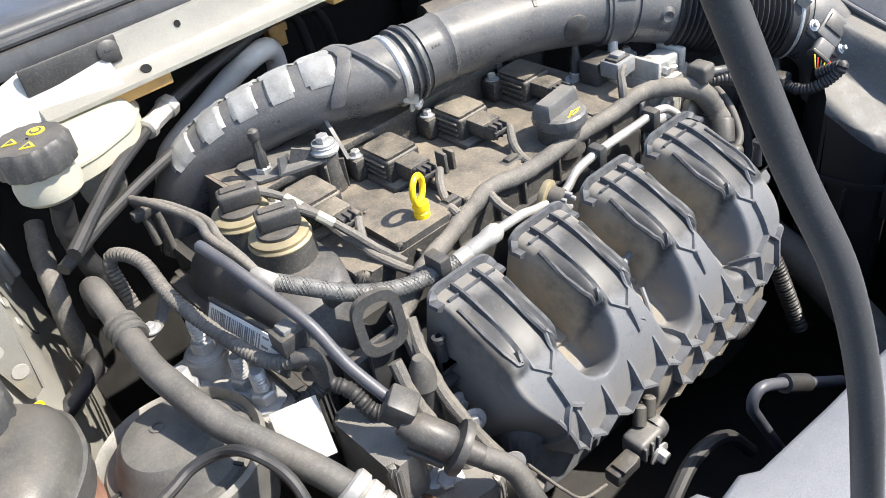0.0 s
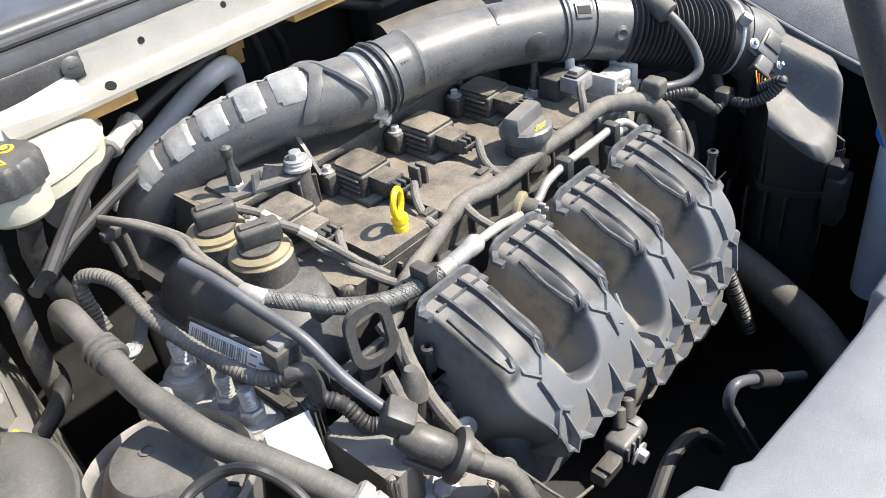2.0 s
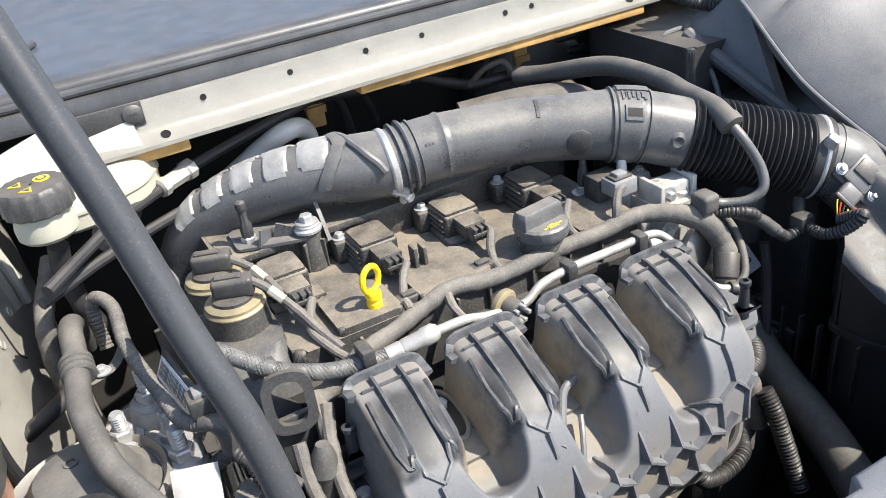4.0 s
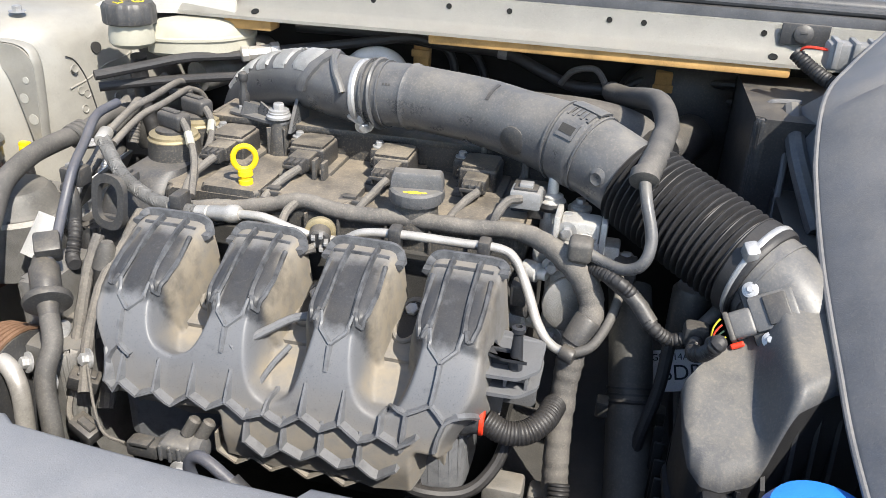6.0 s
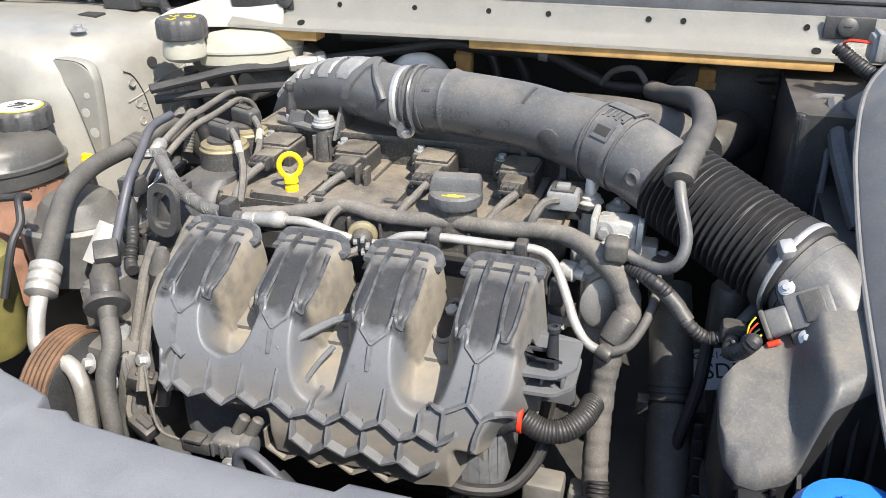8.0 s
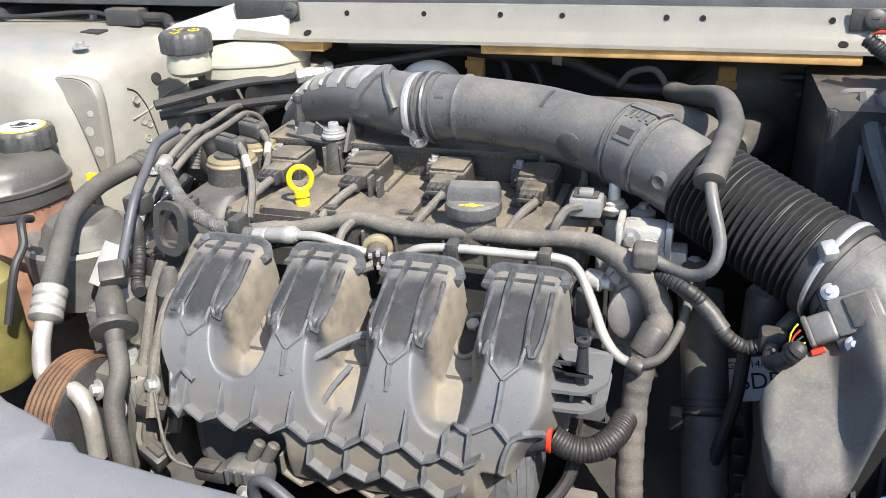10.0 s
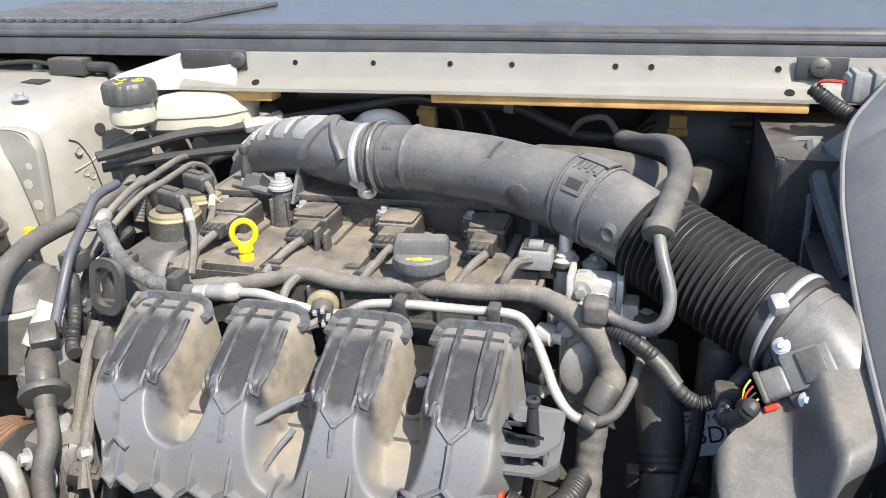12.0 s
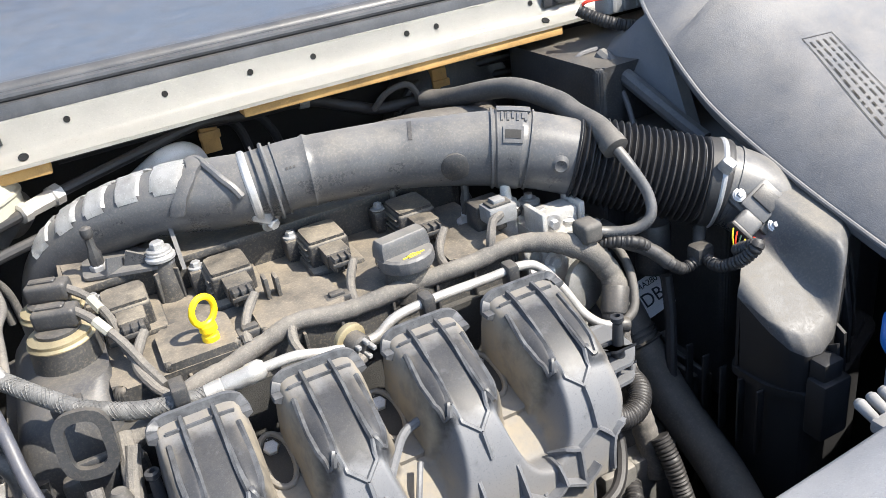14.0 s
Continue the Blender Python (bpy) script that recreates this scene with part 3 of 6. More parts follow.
# honeycomb edge along the lower front
HEX = 0.0345
for row, (v0, v1) in enumerate(((0.735, 0.775), (0.865, 0.905))):
    n = 11
    for k in range(n):
        x0 = -0.006 + HEX * k + (HEX / 2 if row else 0)
        if x0 + HEX > 0.336:
            break
        if row and not 0.115 < x0 < 0.275:
            continue
        rib([(x0, v0), (x0 + HEX / 2, v1), (x0 + HEX, v0)], 0.0085, 0.0032, "honeycomb_rib", dense=3)
        rib([(x0, v0), (x0, v0 - 0.115)], 0.0095, 0.0032, "fin", taper=(1, 0.05), dense=4)
# lower honeycomb skirt
for k in range(4):
    x0 = 0.115 + HEX * k
    bm = B()
    for a, c in (((x0, 0.606), (x0 + HEX / 2, 0.595)), ((x0 + HEX / 2, 0.595), (x0 + HEX, 0.606))):
        m = Matrix.Translation((a[0], -0.231, a[1])) @ Matrix.Rotation(-math.atan2(c[1] - a[1], c[0] - a[0]), 4, "Y")
        add_box(bm, (0, 0, -0.0012), (math.hypot(c[0] - a[0], c[1] - a[1]), 0.03, 0.0012), 0, 1, m)
    add_box(bm, (x0 - 0.001, -0.231, 0.606), (x0 + 0.0012, -0.203, 0.626))
    part("skirt_rib", bm, MANI, mani)
# slotted eyes between the runners, with a plate below and a bolt behind
for k, xm in enumerate((0.0725, 0.1685, 0.2645)):
    em = Matrix.Translation((xm - 0.001, -0.126, 0.706)) @ Matrix.Rotation(radians(14), 4, "X")
    eye = tube([em @ Vector((0.0125 * math.cos(a), 0.025 * math.sin(a) + (0.006 if math.sin(a) > 0 else 0), 0.003)) for a in [2 * math.pi * j / 24 for j in range(25)]], 0.0026, 8, 0.003, False)
    part("eye_rim", eye, MANI, mani)
    part("eye_plate", prism(round_poly([(-0.0145, -0.046), (0.0145, -0.046), (0.0155, 0.03), (-0.0155, 0.03)], 0.006), -0.004, 0.0015, 0.001), MANI, mani).data.transform(em)
    part("eye_hole", prism(round_poly([(-0.0105, -0.022), (0.0105, -0.022), (0.0105, 0.028), (-0.0105, 0.028)], 0.010), 0.0, 0.0024), BAY, mani, "dark opening").data.transform(em)
    bolt((xm - 0.002, -0.110, 0.7085), (0, -0.4, 0.9), 0.0068, mani)
part("pin_rib", tube([(0.150, -0.214, 0.672), (0.160, -0.200, 0.689), (0.170, -0.184, 0.700)], 0.0026, 8), MANI, mani)
part("bridge", tube([(0.128, -0.215, 0.708), (0.150, -0.185, 0.714), (0.168, -0.165, 0.718), (0.192, -0.160, 0.722)], 0.004, 8), MANI, mani)


for ob in mani.children:
    if "film" not in ob.data.attributes:
        filmed(ob, 0.85)
    if ob.name.startswith(("eye", "skirt")):
        at = ob.data.attributes.new("grime", "FLOAT", "POINT")
        at.data.foreach_set("value", [0.7] * len(at.data))


def boss(p, foot):
    s = thing("manifold_boss", "black plastic mounting boss on a webbed bracket", "bracket", "manifold bosses")
    x, y, z = p
    part("pin", lathe([(0.0065, -0.045), (0.0042, -0.006), (0.0058, -0.004), (0.0058, 0.0), (0.003, 0.001), (0.003, -0.004)], p, n=14), MANI, s)
    for dz in (-0.028, -0.046):
        part("web", prism(round_poly([(x - 0.012, y - 0.012), (x + 0.012, y - 0.012), (foot, y + 0.03), (foot, y - 0.006)] if foot > x else [(foot, y - 0.006), (foot, y + 0.03), (x - 0.012, y - 0.012), (x + 0.012, y - 0.012)], 0.003), z + dz, z + dz + 0.003), MANI, s)
    part("web", box((min(x, foot), y + 0.002, z - 0.046), (max(x, foot), y + 0.005, z - 0.025), 0.0008), MANI, s)


boss((-0.019, -0.125, 0.746), 0.002)
boss((0.371, -0.175, 0.752), 0.335)
shelf = thing("manifold_end_bracket", "dusty grey plastic shelf bracket at the manifold's gearbox end", "bracket")
for z in (0.690, 0.708):
    filmed(part("shelf", prism(round_poly([(0.330, -0.192), (0.376, -0.190), (0.392, -0.172), (0.392, -0.126), (0.330, -0.112)], 0.006), z, z + 0.0035, 0.001), MANI, shelf), 1.0)
filmed(part("back_wall", box((0.334, -0.130, 0.640), (0.388, -0.126, 0.712), 0.001), MANI, shelf), 1.0)
for x in (0.345, 0.362, 0.380):
    filmed(part("stiffener", box((x, -0.180, 0.693), (x + 0.003, -0.128, 0.709), 0.0008), MANI, shelf), 1.0)


def hose(name, label, category, pts, r, mat, rad=None, n=12, group="", step=0.0028, flat=1.0, pname="sheath"):
    t = thing(name, label, category, group)
    part(pname, tube(pts, r, n, step, True, rad, flat), mat, t)
    return t


# ---- intake tract ----
tract = thing("intake_tube", "dusty black plastic air intake tube with steel hose clamps", "intake tube")
TP = [(0.140, 0.103, 0.853), (0.190, 0.095, 0.857), (0.231, 0.085, 0.857), (0.285, 0.070, 0.856), (0.329, 0.051, 0.853), (0.372, 0.031, 0.849), (0.404, 0.013, 0.844), (0.446, -0.012, 0.830)]
part("tube", tube(TP, 0.0355, 40, 0.004, rad=lambda s, k: 0.0350 + 0.0035 * sstep(0.55, 0.8, k) + (0.0018 if 0.062 < s < 0.066 else 0)), DUCT, tract)


def ring_on(path, s0, s1, r, mat, name, parent, prof=((0, 0), (0.15, 1), (0.85, 1), (1, 0)), n=40, label=""):
    P = spline(path, 0.002)
    acc, out = 0.0, []
    for a, b in zip(P[:-1], P[1:]):
        if s0 <= acc <= s1:
            out.append(a)
        acc += (b - a).length
    if len(out) < 2:
        return None
    return part(name, tube(out, r, n, smooth=False, rad=lambda s, k: r - 0.0016 * (k < 0.08 or k > 0.92)), mat, parent, label)


ring_on(TP, 0.000, 0.010, 0.0376, STEEL, "hose_clamp", tract, label="steel worm-drive hose clamp")
ring_on(TP, 0.013, 0.017, 0.0405, DUCT, "flange_ring", tract)
ring_on(TP, 0.021, 0.027, 0.0400, DUCT, "flange_ring", tract)
ring_on(TP, 0.032, 0.036, 0.0385, DUCT, "flange_ring", tract)
ring_on(TP, 0.249, 0.282, 0.0405, DUCT, "sleeve", tract)
ring_on(TP, 0.247, 0.251, 0.0425, DUCT, "sleeve_rim", tract)
ring_on(TP, 0.282, 0.286, 0.0420, DUCT, "sleeve_rim", tract)
bolt((0.150, 0.080, 0.823), (0.35, -0.8, -0.3), 0.0062, tract)
part("clamp_screw", box((-0.010, -0.006, -0.006), (0.010, 0.006, 0.006), 0.002, 2, Matrix.Translation((0.143, 0.078, 0.832)) @ Matrix.Rotation(0.5, 4, "Y")), STEEL, tract)


def on_path(path, s, ang, r):
    """A point on a swept tube: s along its axis, ang from the top (minus: to the front)."""
    P = spline(path, 0.002)
    acc, i = 0.0, 0
    while i < len(P) - 2 and acc < s:
        acc += (P[i + 1] - P[i]).length
        i += 1
    t = (P[i + 1] - P[i - 1]).normalized() if i else (P[1] - P[0]).normalized()
    u = (Vector((0, 0, 1)) - t * t.z).normalized()
    w = u.cross(t)
    if w.y < 0:
        w = -w
    return P[i] + (u * math.cos(ang) + w * math.sin(ang)) * r


def curved_plate(name, path, s0, s1, a0, a1, r, th, mat, parent, n=6, label=""):
    """A thin plate bent round a tube."""
    a0, a1 = radians(a0), radians(a1)
    bm = B()
    lay = []
    for rr in (r, r + th):
        lay.append([[bm.verts.new(on_path(path, s0 + (s1 - s0) * i / n, a0 + (a1 - a0) * j / n, rr)) for j in range(n + 1)] for i in range(n + 1)])
    lo, hi = lay
    for i in range(n):
        for j in range(n):
            bm.faces.new((hi[i][j], hi[i + 1][j], hi[i + 1][j + 1], hi[i][j + 1]))
    for k in range(n):
        for a, b, c, d in ((lo[k][0], lo[k + 1][0], hi[k + 1][0], hi[k][0]), (lo[k][n], lo[k + 1][n], hi[k + 1][n], hi[k][n]),
                           (lo[0][k], lo[0][k + 1], hi[0][k + 1], hi[0][k]), (lo[n][k], lo[n][k + 1], hi[n][k + 1], hi[n][k])):
            bm.faces.new((a, b, c, d))
    return part(name, bm, mat, parent, label)


curved_plate("slot_frame", TP, 0.258, 0.277, -62, -38, 0.0405, 0.0016, DUCT, tract)
curved_plate("slot_recess", TP, 0.261, 0.274, -56, -44, 0.0422, 0.0004, BAY, tract)
for k in range(7):
    curved_plate("sleeve_rib", TP, 0.256 + 0.0035 * k, 0.2575 + 0.0035 * k, -28 + (k % 2) * 4, -10, 0.0405, 0.0012, DUCT, tract, 3)
curved_plate("sleeve_pad", TP, 0.252, 0.281, -8, 24, 0.0402, 0.0022, DUCT, tract)
part("side_flat", lathe([(0.0150, -0.010), (0.0145, -0.001), (0.011, 0.0012), (0.0001, 0.0016)], on_path(TP, 0.209, radians(-98), 0.0365), (-0.42, -0.90, -0.12), 28), BLACK, tract, "dark flattened patch")
curved_plate("seam_nick", TP, 0.165, 0.168, -48, -8, 0.0352, 0.0006, BLACK, tract, 5)
for k in range(3):
    curved_plate("tube_stamp", TP, -0.0 + 0.040 + 0.004 * k, 0.0425 + 0.004 * k, -60, -56, 0.0352, 0.0005, BLACK, tract, 2)
part("dimple", lathe([(0.011, -0.004), (0.010, 0.001), (0.006, 0.004), (0.004, 0.003), (0.0001, 0.003)], on_path(TP, 0.315, radians(-85), 0.036), (-0.45, -0.85, 0.0), 20), DUCT, tract)
BP = [(0.444, -0.011, 0.831), (0.475, -0.031, 0.820), (0.515, -0.058, 0.806), (0.552, -0.083, 0.793)]
part("bellows", tube(BP, 0.045, 40, 0.0007, rad=lambda s, k: 0.0415 + 0.0032 * math.sin(s / 0.0066 * 2 * math.pi) - 0.003 * (k < 0.02)), RUBBER, tract, "black rubber bellows")
EP = [(0.545, -0.078, 0.795), (0.566, -0.093, 0.789), (0.584, -0.107, 0.778), (0.601, -0.122, 0.758), (0.612, -0.134, 0.730), (0.616, -0.140, 0.69)]
part("elbow", tube(EP, 0.041, 36, 0.004, rad=lambda s, k: 0.0400 + 0.002 * k), DUCT, tract, "smooth black plastic elbow")
ring_on(EP, 0.004, 0.026, 0.0450, RUBBER, "cuff", tract)
ring_on(EP, 0.014, 0.021, 0.0460, STEEL, "hose_clamp", tract, label="steel worm-drive hose clamp")
ring_on(EP, 0.030, 0.034, 0.0432, DUCT, "elbow_ring", tract)
part("clamp_screw", box((-0.006, -0.007, -0.014), (0.006, 0.007, 0.014), 0.003, 2, Matrix.Translation((0.545, -0.116, 0.818)) @ Matrix.Rotation(0.6, 4, "X") @ Matrix.Rotation(0.35, 4, "Z")), STEEL, tract)
# air flow sensor on the elbow
maf = thing("air_flow_sensor", "black air flow sensor with a red lock on the intake elbow", "sensor")
ey = Vector((-0.39, 0.63, 0.67)).normalized()
dm = Vector((-0.30, -0.66, 0.62))
dm = (dm - ey * dm.dot(ey)).normalized()
ex = ey.cross(dm)
mm = Matrix.Translation((0.558, -0.144, 0.780)) @ Matrix((ex, ey, dm)).transposed().to_4x4()
part("base_plate", box((-0.010, -0.026, -0.008), (0.026, 0.026, -0.001), 0.004, 2, mm), BLACK, maf)
part("housing", box((-0.006, -0.014, -0.002), (0.030, 0.016, 0.005), 0.003, 2, mm), DUCT, maf)
part("housing_ridge", box((0.006, -0.011, 0.0045), (0.024, 0.013, 0.0075), 0.0015, 2, mm), BLACK, maf)
part("socket", box((-0.025, -0.014, -0.007), (-0.004, 0.009, 0.005), 0.004, 3, mm), DUCT, maf)
part("socket_rim", box((-0.027, -0.015, -0.008), (-0.022, 0.010, 0.006), 0.002, 2, mm), BLACK, maf)
part("red_lock", box((-0.029, -0.020, -0.006), (-0.018, -0.0155, -0.001), 0.001, 1, mm), RED, maf, "red plastic lock")
for k, mt in enumerate((WIRE_Y, WIRE_G, RED, WIRE_Y)):
    part("wire", tube([mm @ Vector((-0.029, -0.010 + k * 0.005, 0.005)), mm @ Vector((-0.036, -0.012 + k * 0.004, 0.005)), mm @ Vector((-0.042, -0.014 + k * 0.0015, 0.001))], 0.0008, 6), mt, maf)
for dx, dy in ((0.0, 0.0215), (0.002, -0.0215)):
    part("ear", lathe([(0.0066, -0.006), (0.0066, 0.0015), (0.005, 0.002)], mm @ Vector((dx, dy, 0.001)), dm, 20), STEEL, maf)
    bolt(mm @ Vector((dx, dy, 0.003)), dm, 0.0030, maf)
part("lead", tube([mm @ Vector((-0.041, -0.012, 0.001)), (0.527, -0.178, 0.768), (0.520, -0.170, 0.753), (0.514, -0.153, 0.740), (0.515, -0.135, 0.735), (0.518, -0.120, 0.738)], 0.0066, 12, 0.0015, rad=corrugated(0.0062, 0.004, 0.09)), RUBBER, maf, "black corrugated lead")

# plastic duct with foil patches
duct = thing("intake_duct", "dark plastic intake duct with bright foil heat shield patches", "intake duct")
DP = [(0.148, 0.101, 0.853), (0.112, 0.113, 0.854), (0.070, 0.133, 0.853), (0.025, 0.158, 0.843), (-0.018, 0.185, 0.822), (-0.050, 0.206, 0.793), (-0.068, 0.219, 0.757), (-0.074, 0.224, 0.715)]


def duct_r(s, k):
    return 0.0355 - 0.003 * sstep(0.1, 0.4, k) - 0.004 * sstep(0.5, 1, k)


part("shell", tube(DP, 0.036, 40, 0.004, rad=duct_r), DUCT, duct)
DS = spline(DP, 0.002)
DL = [0.0]
for a, b in zip(DS[:-1], DS[1:]):
    DL.append(DL[-1] + (b - a).length)


def on_duct(s, ang, lift):
    i = min(range(len(DL)), key=lambda k: abs(DL[k] - s))
    t = (DS[min(i + 1, len(DS) - 1)] - DS[max(i - 1, 0)]).normalized()
    u = (Vector((0, 0, 1)) - t * t.z).normalized()
    w = t.cross(u)
    return DS[i] + (u * math.cos(ang) + w * math.sin(ang)) * (duct_r(s, DL[i] / DL[-1]) + lift)


def patch(s0, s1, a0, a1, parent):
    bm = B()
    g = [[on_duct(s0 + (s1 - s0) * i / 8, a0 + (a1 - a0) * j / 8, 0.0026 + 0.0012 * noise.noise(Vector((s0 * 90 + i * 0.6, j * 0.6, 1)))
          - 0.0022 * ((i in (0, 8)) or (j in (0, 8)))) for j in range(9)] for i in range(9)]
    vs = [[bm.verts.new(p) for p in row] for row in g]
    for i in range(8):
        for j in range(8):
            if not ((i in (0, 7)) and (j in (0, 7))):
                bm.faces.new((vs[i][j], vs[i + 1][j], vs[i + 1][j + 1], vs[i][j + 1]))
    r = bmesh.ops.solidify(bm, geom=bm.faces[:], thickness=0.0012)
    return part("foil_patch", bm, FOIL, parent, "crinkled aluminium heat shield patch")


for s0, s1 in ((0.060, 0.088), (0.098, 0.123), (0.132, 0.157), (0.166, 0.192), (0.202, 0.230)):
    patch(s0, s1, radians(-60), radians(4), duct)
    patch(s0 - 0.0052, s1 + 0.0052, radians(0), radians(46), duct)
part("collar_fan", loft([[on_duct(0.040 + 0.016 * q + 0.020 * abs(f), radians(-95 + 150 * (f + 1) / 2), lift) for f in [k / 6 - 1 for k in range(13)]] for q, lift in ((0, -0.002), (0.1, 0.004), (0.5, 0.005), (0.9, 0.003), (1, -0.002))], closed=False), DUCT, duct)
# webs and flange of the duct
part("raised_rib", tube([on_duct(0.010 + 0.055 * k / 8, radians(-80 + 120 * k / 8), 0.001) for k in range(9)], 0.0042, 8), DUCT, duct)
part("mount_plate", prism(round_poly([(-0.028, 0.104), (0.032, 0.082), (0.052, 0.081), (0.058, 0.100), (0.020, 0.150), (-0.026, 0.150)], 0.006), 0.8098, 0.8130, 0.0012), DUCT, duct)
for px, py, turn in ((0.006, 0.106, 40), (0.026, 0.098, -28)):
    part("gusset", loft([[pose(px, py, 0.8125, 0, 0, turn) @ Vector((x, q, z)) for x, z in ((-0.018, 0.0), (0.016, 0.0), (0.010, 0.008), (-0.012, 0.016))] for q in (-0.0012, 0.0012)]), DUCT, duct)
part("web", loft([[(0.060 + 0.002 * q, 0.080 + 0.05 * f, 0.802 + 0.048 * math.sin(f * math.pi * 0.5)) for f in [k / 8 for k in range(9)]] + [(0.062 + 0.002 * q, 0.13, 0.802)] for q in (-1, 1)]), DUCT, duct)
part("foot", prism(round_poly([(-0.028, 0.100), (0.004, 0.100), (0.010, 0.135), (-0.030, 0.140)], 0.006), 0.798, 0.808, 0.002), DUCT, duct)

# ---- fuel rail line, harness and hoses along the head ----
fuel = thing("fuel_line", "braided fuel hose joined to a bare aluminium pipe", "fuel line")
part("braided_hose", tube([(-0.101, -0.034, 0.812), (-0.082, -0.052, 0.803), (-0.055, -0.072, 0.789), (-0.022, -0.086, 0.779), (0.012, -0.091, 0.773), (0.036, -0.093, 0.772)], 0.0070, 14, rad=lambda s, k: 0.0070 * (1 + 0.05 * math.sin(s * 2500))), BRAID, fuel, "grey braided hose")
BRP = spline([(-0.101, -0.034, 0.812), (-0.082, -0.052, 0.803), (-0.055, -0.072, 0.789), (-0.022, -0.086, 0.779), (0.012, -0.091, 0.773), (0.036, -0.093, 0.772)], 0.003)
weave = B()
for turn in (-1, 1):
    for j in range(9):
        pts, arc = [], 0.0
        for i, p in enumerate(BRP):
            t = (BRP[min(i + 1, len(BRP) - 1)] - BRP[max(i - 1, 0)]).normalized()
            u = t.cross(Vector((0, 0, 1))).normalized()
            a = 2 * math.pi * j / 9 + turn * arc / 0.030 * 2 * math.pi
            pts.append(p + (u * math.cos(a) + u.cross(t) * math.sin(a)) * 0.0071)
            arc += 0.003
        add_tube(weave, pts, 0.00050, 4, smooth=False)
part("weave", weave, BRAID, fuel, "woven sleeve strands")
part("ferrule", lathe([(0.0065, 0), (0.0078, 0.001), (0.0078, 0.014), (0.0070, 0.015), (0.0078, 0.017), (0.0078, 0.034), (0.0088, 0.036), (0.0088, 0.046), (0.006, 0.050)], (0.036, -0.093, 0.772), (0.06, -0.006, 0.010), 20), PIPE, fuel, "crimped metal ferrule")
part("ferrule", lathe([(0.0062, -0.012), (0.0076, -0.010), (0.0076, 0.010), (0.0062, 0.012)], (-0.104, -0.029, 0.8135), (-0.3, 0.9, 0.12), 20), PIPE, fuel, "crimped metal ferrule")
part("rail_pipe", tube([(0.080, -0.097, 0.779), (0.110, -0.100, 0.781), (0.140, -0.092, 0.768), (0.180, -0.088, 0.762), (0.205, -0.084, 0.772), (0.245, -0.082, 0.775), (0.300, -0.082, 0.775), (0.336, -0.082, 0.775), (0.352, -0.086, 0.768), (0.366, -0.098, 0.748), (0.380, -0.110, 0.720), (0.394, -0.121, 0.707), (0.412, -0.128, 0.703)], 0.0045, 14), PIPE, fuel, "bare aluminium pipe")
part("hose_coupler", lathe([(0.0068, 0), (0.0075, 0.001), (0.0075, 0.012), (0.0068, 0.013)], (0.405, -0.126, 0.7045), (0.9, -0.3, -0.2)), BLACK, fuel)
part("branch_pipe", tube([(0.412, -0.128, 0.703), (0.432, -0.120, 0.712), (0.446, -0.096, 0.735), (0.448, -0.070, 0.752), (0.440, -0.040, 0.757)], 0.0046, 12), HOSE, fuel)
part("upper_line", tube([(-0.104, -0.026, 0.814), (-0.106, 0.004, 0.821), (-0.110, 0.041, 0.826), (-0.106, 0.072, 0.829), (-0.116, 0.130, 0.827), (-0.124, 0.168, 0.822), (-0.120, 0.192, 0.812), (-0.112, 0.196, 0.790), (-0.110, 0.195, 0.75)], 0.0042, 12), TAPE, fuel, "black fuel line")
part("lower_line", tube([(-0.100, -0.020, 0.803), (-0.100, 0.010, 0.812), (-0.101, 0.045, 0.818), (-0.096, 0.076, 0.821), (-0.104, 0.130, 0.819), (-0.112, 0.164, 0.814), (-0.108, 0.186, 0.803), (-0.101, 0.190, 0.78), (-0.099, 0.19, 0.74)], 0.0040, 12), TAPE, fuel, "black fuel line")
part("line_bracket", box((-0.133, 0.150, 0.806), (-0.104, 0.160, 0.816), 0.002), BLACK, fuel)
part("pipe_clip", box((-0.006, -0.011, -0.004), (0.006, 0.011, 0.012), 0.002, 2, Matrix.Translation((0.018, -0.092, 0.779))), BLACK, fuel)
for x in (0.236, 0.322):
    clip = part("pipe_clip", box((x - 0.006, -0.091, 0.756), (x + 0.006, -0.074, 0.783), 0.003), BLACK, fuel)
    bolt((x, -0.083, 0.748), (0, -0.6, 0.8), 0.0052, fuel)
press = thing("rail_sensor", "fuel rail pressure sensor with a tan ring", "sensor")
d = Vector((0.25, -0.85, -0.1))
part("tan_ring", lathe([(0.014, 0), (0.015, 0.002), (0.015, 0.006), (0.012, 0.008)], (0.160, -0.080, 0.768), d), BRASS, press)
part("body", lathe([(0.0105, 0.006), (0.0105, 0.020), (0.008, 0.022)], (0.160, -0.080, 0.768), d, 12), BLACK, press)
for k in range(5):
    a = 2 * math.pi * k / 5
    part("claw", box((-0.002, -0.002, 0.0), (0.002, 0.002, 0.009), 0.0006, 1, axis_m(Vector((0.160, -0.080, 0.768)) + d.normalized() * 0.019 + Vector((math.cos(a) * 0.007, 0, math.sin(a) * 0.007)), d)), GREY, press)
hose("sensor_lead", "taped lead looping to the fuel rail sensor", "cable", [(0.122, -0.047, 0.778), (0.118, -0.070, 0.772), (0.126, -0.098, 0.762), (0.146, -0.112, 0.756), (0.164, -0.106, 0.760)], 0.0042, TAPE, taped(0.0042), 8)
